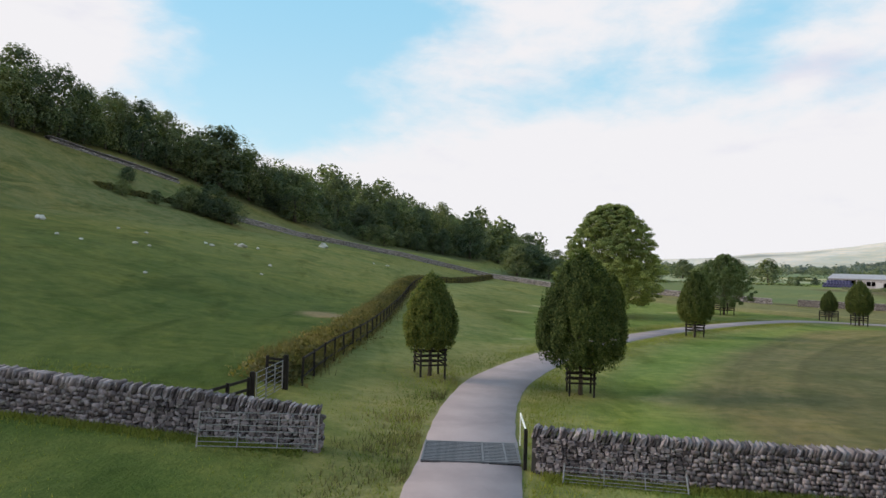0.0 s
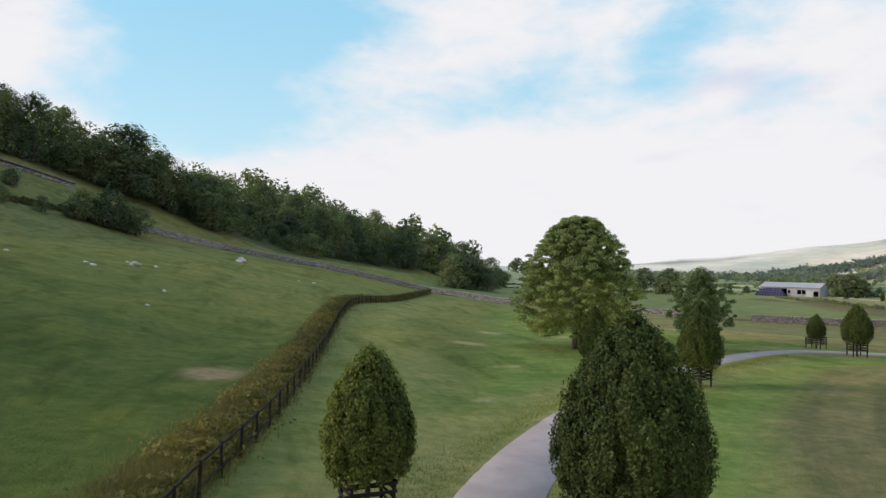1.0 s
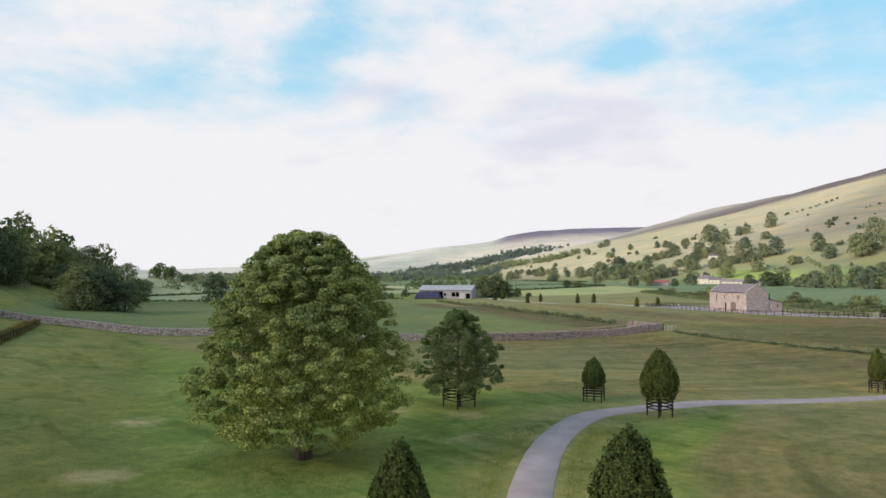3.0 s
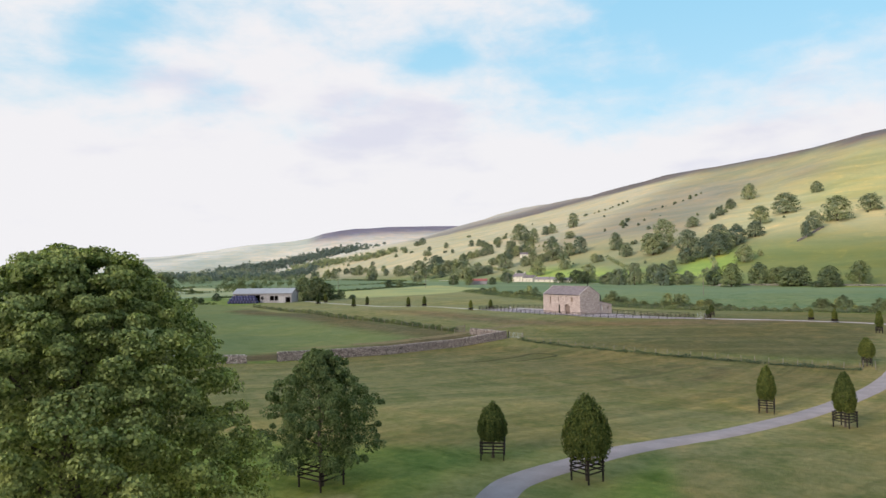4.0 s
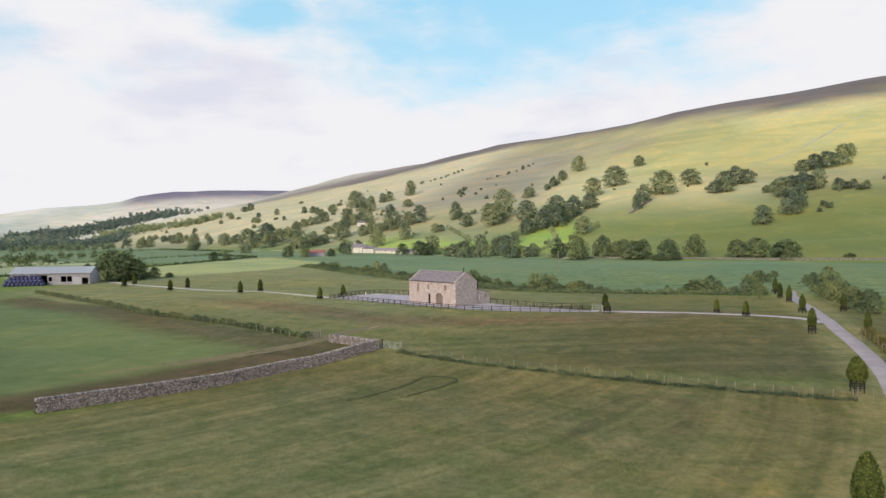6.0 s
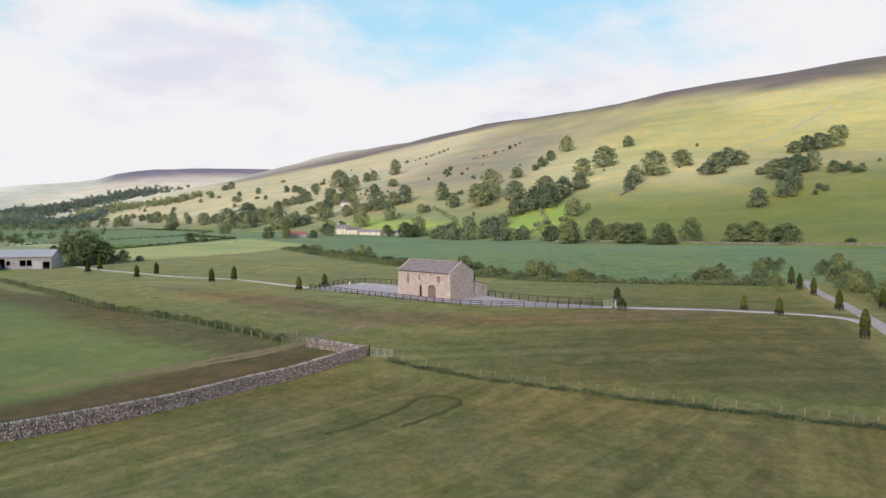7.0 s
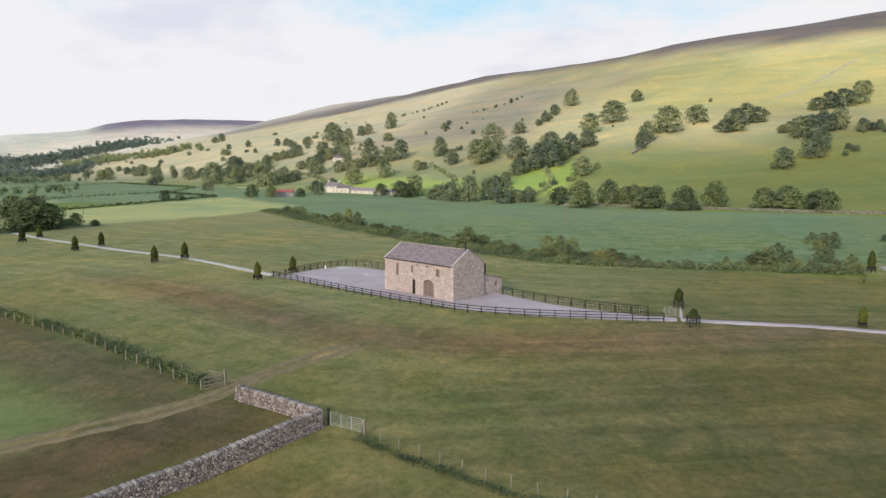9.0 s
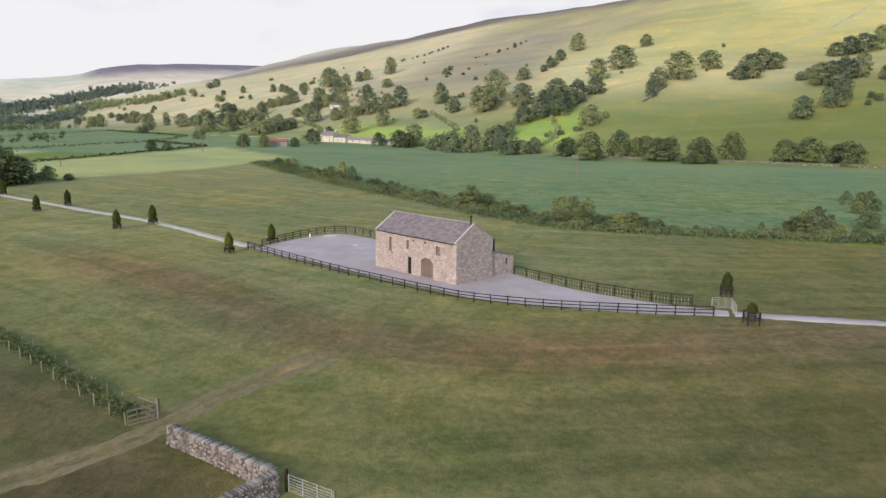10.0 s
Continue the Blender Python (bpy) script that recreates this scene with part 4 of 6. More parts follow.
for k, s in enumerate((0.85, 0.7, 1.0)):
    t = thing("shrub", 0, 0, "bushy green willow and thorn scrub by the river", "shrub", "riverside scrub", z=0)
    part("stems", trunk_mesh(60 + k, 5.0, 0.1, 8, 3.5, 0.1, 5), t)
    part("crown", bough_crown(60 + k, 44, 64, 4.0, 0.2, 9.0, ([0, 0.2, 0.5, 0.8, 1], [0.9, 1.0, 0.85, 0.55, 0.2]), 0.21, "scrub", (0.12, 0.24), 1.15, (0.3, 1.15), 0.2, 3, True), t)
    shrub_kinds.append(t)
WOOD_FRONT = [(-75, 171, 13.9, 10.2), (-73, 176, 15.7, 10.4), (-71, 184, 17.7, 12.3), (-69, 192, 15.2, 9.6), (-67, 200, 14, 8.2), (-65, 205, 15.1, 8.4), (-61, 209, 17, 10.2), (-57, 217, 16.6, 9.6), (-45, 228, 20.8, 19.9), (-50, 222, 14.1, 8.8), (-38, 239, 17.8, 11.2), (-24, 243, 17.9, 15.1), (-34, 246, 14.4, 9.6), (-15, 305, 20.2, 14.3), (-2, 289, 21.3, 13.5), (7, 305, 20.2, 11.9), (19, 317, 18.5, 14.8), (29, 317, 22.7, 9.9), (42, 320, 18.8, 15), (59, 349, 17.9, 19.3), (100, 494, 23.9, 23.9), (155, 634, 15.6, 15.6)]
made_wood, back_wood = [], []
for k in range(12000):
    u, v = rnd.uniform(40, 640), rnd.uniform(18, 200)
    edge = float(lerp_table(u, [40, 150, 178, 195, 210, 240, 262, 275, 290, 330, 420, 640], [114, 116, 115, 108, 94, 88, 74, 66, 56, 36, 28, 20]))
    if v < edge + 2 or v > edge + 105:
        continue
    x, y = 0.259 * u - 0.966 * v, 0.966 * u + 0.259 * v
    small = k > 5000
    behind = v > edge + 42 or u > 340
    wide = rnd.uniform(3.5, 7.0) if small else rnd.uniform(10.0, 17.0)
    if any((x - a) ** 2 + (y - b) ** 2 < (0.52 * (wide + w)) ** 2 for a, b, t, w in made_wood + back_wood):
        continue
    tall = wide * rnd.uniform(0.9, 1.35) * (1.0 + 0.28 * float(smooth(270, 380, u)) + 0.12 * float(smooth(330, 430, u))) * (1 - 0.13 * float(u < 190)) * rnd.choice((0.72, 0.88, 0.96, 1.08))
    tall *= 0.84 if v > edge + 22 else 0.95
    (back_wood if behind else made_wood).append((x, y, tall, wide))
for k, (x, y, tall, wide) in enumerate(WOOD_FRONT):
    plant(fine_kinds[(k * 3 + k // 4) % 3], x, y, tall, wide * 1.25, k * 83)
for k, (x, y, tall, wide) in enumerate(made_wood[:290]):
    plant(fine_kinds[k % 3] if y < 330 and wide > 7 and k < 70 else wood_kinds[k % 4], x, y, tall, wide, rnd.uniform(0, 360))
back_wood += made_wood[290:]
for k, (x, y, t) in enumerate([(-46.6, 159, 3.5), (-42, 165, 3), (-38, 170, 4.5), (-34, 173, 5.5), (-30, 176, 5), (-52, 176, 3.5), (-33, 175, 8), (-37, 172, 6), (-29, 178, 6.5), (5, 264, 8), (18, 296, 8), (-3, 270, 6), (-56, 118, 6), (-58, 112, 7), (57, 268, 13), (53, 262, 12), (61, 274, 12), (66, 268, 9)]):
    plant(fine_kinds[k % 3], x, y, t, t * 1.25, k * 70)
FELL_A = [(664, 152, 20.8, 22.7), (636, 164, 18, 13.5), (615, 167, 13, 8.7), (704, 132, 15.1, 18.2), (695, 95, 17.9, 37.3), (663, 106, 14.1, 23.5), (675, 117, 3.8, 5.8), (651, 68, 8.3, 18.5), (630, 62, 16, 17.8), (641, 52, 17.3, 22.8), (642, 41, 16.5, 21.9), (575, 60, 18.1, 16), (591, 54, 16.6, 12.4), (763, 34, 15.6, 27.8), (773, 18, 17, 20.4), (783, 4, 21.9, 17.3), (828, -8, 14.8, 11.1), (633, 25, 9.9, 10.9), (634, 17, 7.3, 10.9), (627, 10, 6.3, 11.2), (553, 78, 13.7, 13)]
LANE_TREES = [(436, 141, 12, 11.5), (440, 128, 11.6, 12.7), (429, 128, 4.5, 16.8), (445, 115, 13.5, 11.7), (441, 94, 10.4, 12.2), (442, 85, 12.2, 13.4), (436, 71, 11.5, 13.2), (441, 75, 8.2, 7), (446, 189, 10.8, 13.2), (428, 175, 14.2, 14.2), (446, 164, 14.9, 11.9), (443, 156, 11.2, 8.8), (444, 152, 11.7, 11.7), (435, 146, 12, 14.3), (441, 43, 2.4, 6.5)]
FELL_B = [(932, 280, 21.2, 19.8), (900, 201, 14.7, 14.7), (741, 204, 22.7, 25.9), (697, 217, 18.2, 18.2), (636, 208, 14.6, 16.4), (856, 283, 11.6, 12.9), (804, 281, 10.8, 10.8), (784, 284, 8.2, 5.9), (753, 294, 12.4, 13.5), (653, 290, 29.1, 21.8), (630, 292, 21, 23.3), (657, 306, 17.7, 14.7), (674, 345, 18.5, 14.4), (637, 320, 15.4, 13.4), (690, 333, 5.2, 7.3), (632, 262, 18.5, 18.5), (572, 245, 14.4, 16.4), (582, 235, 16.7, 16.7), (584, 223, 20.8, 18.7), (614, 217, 19.8, 15.8), (636, 237, 18.4, 18.4), (600, 223, 17.1, 17.1), (643, 248, 8.4, 10.3)]
FELL_C = [(553, 197, 13.9, 15.5), (566, 189, 4.8, 4.8), (522, 216, 3.7, 5.1), (525, 210, 3.7, 7.3), (536, 201, 3.7, 7.5), (458, 242, 16.1, 12.9), (454, 251, 11.2, 12.8), (472, 235, 14.9, 13.2), (448, 220, 13.9, 12.3), (458, 211, 9.4, 15.7), (470, 264, 9.4, 10.1), (468, 268, 6.7, 8.4), (532, 246, 10.6, 15.2), (857, 562, 25.5, 29.1), (794, 511, 19.9, 26.5), (874, 526, 16, 21.8), (905, 504, 22.2, 17.8), (753, 513, 15.2, 19), (715, 483, 14.9, 29.7), (716, 466, 15.3, 15.3)]
FELL_D = [(749, 455, 12.2, 12.2), (657, 405, 20.9, 20.9), (799, 457, 10.3, 12.9), (670, 388, 18.9, 26.3), (690, 495, 11.7, 21), (649, 457, 18.8, 19.4), (650, 430, 15.8, 21.1), (656, 416, 11.6, 15.8), (628, 347, 9.6, 9.6), (630, 342, 6.7, 7.7), (609, 369, 17.1, 12.3), (581, 381, 14.7, 16.5), (563, 391, 8.1, 8.1), (496, 361, 8.6, 8.6), (498, 293, 15.4, 13.2)]
FELL_E = [(740, 616, 16.8, 20.2), (673, 558, 18, 27), (585, 468, 20, 22), (610, 467, 16.5, 20.6), (622, 461, 10.4, 13.5), (758, 571, 11.9, 19.9), (760, 554, 13.1, 19.7), (680, 573, 24.5, 24.5), (626, 555, 22.7, 25.6), (722, 569, 16.6, 23), (515, 469, 8.2, 10.9), (747, 821, 17.4, 23.7), (796, 810, 17.8, 16.2), (702, 697, 18, 15.2), (599, 605, 9.3, 12.8), (736, 702, 11.4, 8.6), (699, 649, 16.6, 16.6), (706, 636, 13.2, 13.2), (1126, 955, 15.3, 26.2), (988, 864, 4.8, 9.6), (1105, 819, 5.1, 10.1), (871, 702, 4, 8), (938, 637, 6.5, 9.8)]
ON_FELL = FELL_A + LANE_TREES + FELL_B + FELL_C + FELL_D + FELL_E
for k, (x, y, tall, wide) in enumerate(ON_FELL):
    clump = 1 if wide < 1.3 * tall else 2 if wide < 1.9 * tall else 3
    for j in range(clump):
        off = (j - (clump - 1) / 2) * wide / clump * 0.85
        h = tall * rnd.uniform(0.88, 1.0) * (1.0 if j == clump // 2 else 0.82)
        kind = lane_kinds[k % 2] if (x, y, tall, wide) in LANE_TREES else field_kinds[(k * 7 + k // 3 + j) % 4]
        plant(kind, x + off * 0.45 + rnd.uniform(-1, 1), y - off * 0.85, h, wide / clump ** 0.75 * rnd.uniform(1.0, 1.15), k * 47 + j * 100)
for k in range(360):
    u = rnd.random() ** 0.9 * 9.99
    i = int(u)
    a, b = SCRUB_LINE[i], SCRUB_LINE[i + 1]
    x, y = a[0] + (b[0] - a[0]) * (u - i) + rnd.uniform(-3, 8), a[1] + (b[1] - a[1]) * (u - i) + rnd.uniform(-2, 2)
    thick = float(lerp_table(y, [88, 97, 106, 110, 124, 132, 140, 160, 168, 176, 200, 225, 300], [0.7, 0.9, 0.7, 0.15, 0.12, 0.6, 1.0, 0.95, 0.8, 1.0, 0.8, 0.95, 0.8]))
    swell = 0.72 + 0.45 * math.sin(y * 0.31) * math.sin(y * 0.127 + 1.0)
    if rnd.random() > thick:
        continue
    t = rnd.uniform(1.2, 2.4) if k % 4 else rnd.uniform(2.2, 4.2)
    t *= swell * (0.5 + 0.5 * min(thick * 1.6, 1.0))
    plant(shrub_kinds[k % 3], x, y, t, t * rnd.uniform(1.4, 2.6), k * 33)
for k, (x, y, t) in enumerate([(266, 101, 4.6), (264, 99, 3.2), (268, 103, 3.4), (270, 92, 3.6), (272, 90, 3.2), (252, 112, 2.4), (246, 119, 1.8), (258, 152, 5.0), (262, 150, 4.6), (256, 146, 4.8), (268, 176, 5.2), (318, 240, 5.4), (310, 232, 5.0)]):
    plant(shrub_kinds[k % 3], x, y, t, t * 1.15, k * 61)
for k in range(60):
    x = rnd.uniform(228, 330) if k % 2 else rnd.uniform(192, 300)
    side = rnd.choice((-1, 1)) if k % 2 else -1
    y = 81 + side * rnd.uniform(6, 14) - max(x - 285, 0) * 0.15
    t = rnd.uniform(1.8, 4.6)
    plant(shrub_kinds[k % 3], x, y, t, t * rnd.uniform(1.0, 1.6), k * 57)
for k, (x, y, t) in enumerate([(251, 317, 11), (256, 322, 12), (252, 327, 11), (258, 317, 9), (260, 327, 8), (246, 315, 7), (268.5, 318.6, 4.6), (150, 325, 9), (160, 322, 8), (170, 335, 10), (120, 345, 12), (135, 350, 11), (90, 350, 10), (290, 478, 4), (300, 395, 4), (310, 393, 5), (395, 398, 6), (400, 392, 5), (229, 410, 14), (221, 432, 14), (206, 436, 13), (193, 447, 13), (212, 425, 9), (205, 346, 3.6), (209, 347, 3.0), (229, 364, 4.2), (497, 316, 8), (488, 298, 11), (484, 290, 9), (529, 384, 9), (449, 366, 7), (459, 352, 6), (446, 378, 8)]):
    plant(wood_kinds[k % 4], x, y, t, t * 1.2, k * 70)
for x, y in ((271, 325), (265.5, 321), (271.3, 313.2)):
    plant(wood_kinds[int(x) % 4], x, y, 2.3, 4.2, x * 9)
placed = [(x, y) for x, y, tall, wide in ON_FELL]
for k in range(120):
    y = rnd.uniform(520, 1050) if k % 4 else rnd.uniform(230, 520)
    w = rnd.uniform(4, 230) if k % 4 else rnd.uniform(90, 330)
    x = float(far_foot(y)) + w
    if any((x - a) ** 2 + (y - b) ** 2 < 110 for a, b in placed) or math.sin(x * 0.03) * math.sin(y * 0.021) < -0.1:
        continue
    placed.append((x, y))
    t = rnd.uniform(5, 12) if k % 4 else rnd.uniform(2.0, 4.5)
    plant(field_kinds[k % 4], x, y, t, t * rnd.uniform(0.95, 1.3), k * 33)
for a, b in (((1075, 570), (1150, 520)), ((985, 420), (1070, 378)), ((790, 284), (860, 282)), ((830, 400), (900, 425))):
    for k in range(11):
        q = (k + rnd.uniform(-0.4, 0.4)) / 10
        t = rnd.uniform(1.8, 4.6)
        plant(field_kinds[k % 4], a[0] + (b[0] - a[0]) * q + rnd.uniform(-5, 5), a[1] + (b[1] - a[1]) * q + rnd.uniform(-4, 4), t, t * 1.4, k * 41)
for k in range(30):
    y = rnd.uniform(-60, 700)
    x = float(far_foot(y)) + rnd.uniform(150, 420)
    t = rnd.uniform(1.5, 4.5)
    plant(field_kinds[k % 4], x, y, t, t * rnd.uniform(1.0, 1.6), k * 33)
for ob in wood_kinds + fine_kinds + lane_kinds + field_kinds + shrub_kinds:
    for child in list(ob.children):
        bpy.data.objects.remove(child)
    bpy.data.objects.remove(ob)


# ---- far woods ----
def far_wood(count, where, tall, seed, label, mat=None, lobes=9, per=30, spray=0.045):
    """Many lobed tree crowns in one mass."""
    r = np.random.RandomState(seed)
    pts, out, size = [], [], []
    for x, y, *own in where(r, count):
        h = own[0] if own else tall * r.uniform(0.55, 1.25)
        at = np.array([x, y, float(height(x, y))])
        wide = own[1] * 0.58 if own else h * r.uniform(0.34, 0.52)
        for k in range(lobes):
            d = ball(r, 1)[0]
            mid = at + np.array([d[0] * wide * 0.62, d[1] * wide * 0.62, h * (0.47 + 0.30 * d[2])])
            q = ball(r, per)
            pts.append(mid + q * np.array([wide * 0.55, wide * 0.55, h * 0.24]) * r.uniform(0.75, 1.1, (per, 1)))
            out.append(q)
            size.append(np.full(per, h * spray))
    sizes = np.concatenate(size) * r.uniform(0.7, 1.4, len(size) * per)
    verts, faces = leaves(np.concatenate(pts), sizes * 1.2, seed, np.concatenate(out), corners=3)
    tagged(new("far_wood", fast_mesh("far_wood", verts, faces, M[mat or ("field_tree" if seed % 2 else "woods")])), label, "woodland", kind="stuff")


def belt(points, spread):
    line = np.array([tuple(p) for p in curve(points, 5.0)])
    return lambda r, n: line[r.randint(0, len(line), n)] + r.normal(size=(n, 2)) * spread


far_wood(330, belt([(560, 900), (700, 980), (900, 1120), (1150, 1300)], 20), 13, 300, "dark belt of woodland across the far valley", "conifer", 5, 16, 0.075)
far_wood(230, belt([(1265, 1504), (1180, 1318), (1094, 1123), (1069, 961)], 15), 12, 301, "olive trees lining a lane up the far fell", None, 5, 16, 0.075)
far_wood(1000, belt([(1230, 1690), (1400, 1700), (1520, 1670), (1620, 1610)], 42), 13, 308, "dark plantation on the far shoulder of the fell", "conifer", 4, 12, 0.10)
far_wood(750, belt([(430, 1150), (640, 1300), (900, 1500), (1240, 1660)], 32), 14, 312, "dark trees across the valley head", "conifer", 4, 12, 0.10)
far_wood(110, belt([(200, 640), (380, 700), (560, 760), (700, 820)], 20), 9, 303, "scattered hedgerow trees across the valley floor", None, 6, 22, 0.06)
far_wood(90, belt([(30, 480), (160, 560), (330, 640)], 14), 9, 305, "trees along the far end of the valley", None, 6, 22, 0.06)
far_wood(120, belt([(100, 800), (300, 1000), (520, 1300), (800, 1700)], 40), 13, 304, "dark woods at the valley head", None, 6, 18, 0.07)
far_wood(70, belt([(60, 470), (90, 520), (120, 570)], 10), 9, 306, "trees behind the silage field", None, 7, 26, 0.05)
far_wood(60, belt([(330, 480), (391, 560), (410, 530), (480, 560)], 9), 5.5, 314, "low thorn thicket on the valley floor", None, 6, 20, 0.06)
far_wood(len(back_wood), lambda r, n: back_wood, 13, 310, "higher and far parts of the hanging wood", None, 11, 40, 0.038)
far_wood(30, belt([(110, 640), (165, 655), (225, 690), (290, 740)], 13), 11, 316, "trees on the low spur at the end of the hill", None, 7, 26, 0.06)

# ---- dry stone walls ----
def rubble(seed):
    """A rough block, one unit each way, with knocked-off corners."""
    r = random.Random(seed)
    pts = []
    for z in (-0.5, -0.28, 0.28, 0.5):
        k = 0.86 if abs(z) == 0.5 else 1.0
        for x, y in ((-1, -0.75), (-0.75, -1), (0.75, -1), (1, -0.75), (1, 0.75), (0.75, 1), (-0.75, 1), (-1, 0.75)):
            pts.append((x * 0.5 * k * r.uniform(0.74, 1.06), y * 0.5 * k * r.uniform(0.74, 1.06), z * r.uniform(0.9, 1.06)))
    f = [(8 * i + j, 8 * i + (j + 1) % 8, 8 * i + 8 + (j + 1) % 8, 8 * i + 8 + j) for i in range(3) for j in range(8)]
    return pts, f + [tuple(range(7, -1, -1)), tuple(range(24, 32))]


RUBBLE = [rubble(k) for k in range(8)]
STONE_MESH = []
for pts, fcs in RUBBLE:
    STONE_MESH.append(Geo().add(pts, fcs).mesh("stone", M["stone"]))


def block(seed):
    """A rough block of twelve triangles, for far walls."""
    r = random.Random(seed)
    return [(x * 0.5 * r.uniform(0.75, 1.05), y * 0.5 * r.uniform(0.75, 1.05), z * 0.5 * r.uniform(0.75, 1.05)) for z in (-1, 1) for x, y in ((-1, -1), (1, -1), (1, 1), (-1, 1))]


BLOCK = [block(60 + k) for k in range(10)]
BLOCK_FACES = [(3, 2, 1, 0), (4, 5, 6, 7), (0, 1, 5, 4), (1, 2, 6, 5), (2, 3, 7, 6), (3, 0, 4, 7)]


def wall_core(g, line, high, thick):
    rows = []
    for i, p in enumerate(line):
        s = side_of(line, i)
        rows.append([land(p.x + s.x * o, p.y + s.y * o, up) for o, up in ((-thick * 0.55, -0.3), (-thick * 0.36, high), (thick * 0.36, high), (thick * 0.55, -0.3))])
    for row in rows:
        g.v += [tuple(q) for q in row]
    g.f = [(4 * i + j, 4 * i + j + 1, 4 * i + j + 5, 4 * i + j + 4) for i in range(len(rows) - 1) for j in range(3)]
    n = 4 * (len(rows) - 1)
    g.f += [(0, 3, 2, 1), (n, n + 1, n + 2, n + 3)]


def stone_spots(line, high, thick, mean, seed, course=0.15, ends=True):
    """Poses of the stones of a wall: courses on both faces, and the tilted cope stones on top."""
    r = random.Random(seed)
    total = sum((b - a).length for a, b in zip(line, line[1:]))
    step = total / (len(line) - 1)
    spots = []

    def at(d):
        k = min(int(d / step), len(line) - 2)
        p = line[k].lerp(line[k + 1], min((d - k * step) / step, 1))
        return p, side_of(line, k), line[k + 1] - line[k]

    z, row = 0.0, 0
    while z < high - 0.04:
        h = min(course * r.uniform(0.75, 1.35), high - z + 0.05)
        for face in (-1, 1):
            d = r.uniform(0, 0.2)
            while d < total:
                ln = mean * r.choice((0.6, 0.8, 1.0, 1.2, 1.6)) * r.uniform(0.8, 1.2)
                p, s, way = at(min(d + ln / 2, total))
                out = thick / 2 * (1 - 0.28 * z / high) - 0.09 + r.uniform(-0.025, 0.03)
                q = p + s * out * face
                m = Matrix.Translation(land(q.x, q.y, z + h / 2 + r.uniform(-0.03, 0.03))) @ Matrix.Rotation(math.atan2(way.y, way.x) + r.uniform(-0.2, 0.2), 4, "Z") @ Matrix.Rotation(r.uniform(-0.3, 0.3), 4, "Y") @ Matrix.Diagonal((ln * 0.97, 0.26, h * r.choice((0.75, 1.0, 1.3)), 1))
                spots.append((face, m))
                d += ln
        z += h
        row += 1
    d = 0.05
    while d < total:
        w = r.uniform(0.05, 0.12)
        p, s, way = at(d)
        m = Matrix.Translation(land(p.x, p.y, high + r.uniform(0.07, 0.12))) @ Matrix.Rotation(math.atan2(way.y, way.x) + r.uniform(-0.1, 0.1), 4, "Z") @ Matrix.Rotation(r.uniform(0.15, 0.5), 4, "Y") @ Matrix.Diagonal((w, thick * r.uniform(0.75, 0.95), r.uniform(0.24, 0.34), 1))
        spots.append((0, m))
        d += w * 1.12
    return spots


def stone_wall(points, high, thick, mean, seed, label, singly=None, course=0.15, step=0.5, mat="pale_stone"):
    """A dry stone wall. singly: a test of the places whose stones are parts of their own."""
    line = curve(points, step)
    w = thing("drystone_wall", line[0].x, line[0].y, label, "stone wall", "dry stone walls", z=0)
    w.location = (0, 0, 0)
    core = Geo()
    wall_core(core, line, high, thick * 0.62)
    part("core", (core, M["stone_core"]), w)
    r = random.Random(seed + 1)
    vs, fs, count, single = [], [], 0, 0
    base = np.array(BLOCK_FACES)
    for face, m in stone_spots(line, high, thick, mean, seed, course):
        p = m.translation
        if singly and single < 420 and face <= 0 and singly(p.x, p.y):
            ob = new("stone", STONE_MESH[r.randrange(8)])
            ob.parent, ob.matrix_basis = w, m
            single += 1
            continue
        mm = np.array(m)
        b = np.array(BLOCK[r.randrange(10)])
        vs.append(b @ mm[:3, :3].T + mm[:3, 3])
        fs.append(base + 8 * count)
        count += 1
    ob = part("stonework", fast_mesh("stonework", np.concatenate(vs), np.concatenate(fs), M[mat]), w)
    tagged(ob, kind="stuff")
    return w


stone_wall([(-16, 35.7), (-9, 35.3), (-2.2, 34.8), (3.4, 34.6), (7.02, 34.28)], 0.98, 0.62, 0.135, 70, "grey dry stone field wall with cope stones beside the drive", lambda x, y: x > 2.0, course=0.105, mat="stone")
stone_wall([(12.85, 33.25), (16, 32.2), (20.8, 31.0), (30, 29), (44, 27)], 0.99, 0.62, 0.135, 71, "grey dry stone field wall with slanted cope stones", lambda x, y: x < 16.6, course=0.105, mat="stone")
stone_wall([(-34, 184), (-26, 193), (-14.4, 206), (5, 204), (18.5, 211), (36.8, 209.5), (54.3, 186.5), (73, 171), (91.6, 160.0)], 1.1, 0.95, 0.30, 72, "long tumbled dry stone wall crossing the foot of the hill", None, 0.17, 1.0, "scree_stone")
stone_wall([(96.4, 159.4), (111.65, 152.45), (123.85, 148.75), (131.85, 145.65), (139.15, 143.0)], 1.25, 0.85, 0.17, 73, "pale dry stone wall across the meadow", None, 0.105, 0.8)
stone_wall([(139.4, 143.5), (140.4, 147.9), (141.5, 153.0)], 1.0, 0.75, 0.17, 74, "short return of the pale dry stone wall", None, 0.125, 0.8)
stone_wall([(-70, 176), (-64, 184), (-58, 194), (-50, 205)], 0.55, 2.6, 0.5, 75, "ruined dry stone wall below the wood", None, 0.2, 1.0, "scree_stone")
stone_wall([(427, 20), (433, 90), (439, 150), (443, 186)], 0.9, 0.7, 0.8, 76, "grey lichened stone wall along the valley road", None, 0.4, 2.0, "valley_stone")
stone_wall([(600, 170.5), (612, 166.5), (626, 163), (641, 158.5)], 1.3, 0.8, 1.1, 77, "pale stone wall running up the fell", None, 0.4, 2.0)


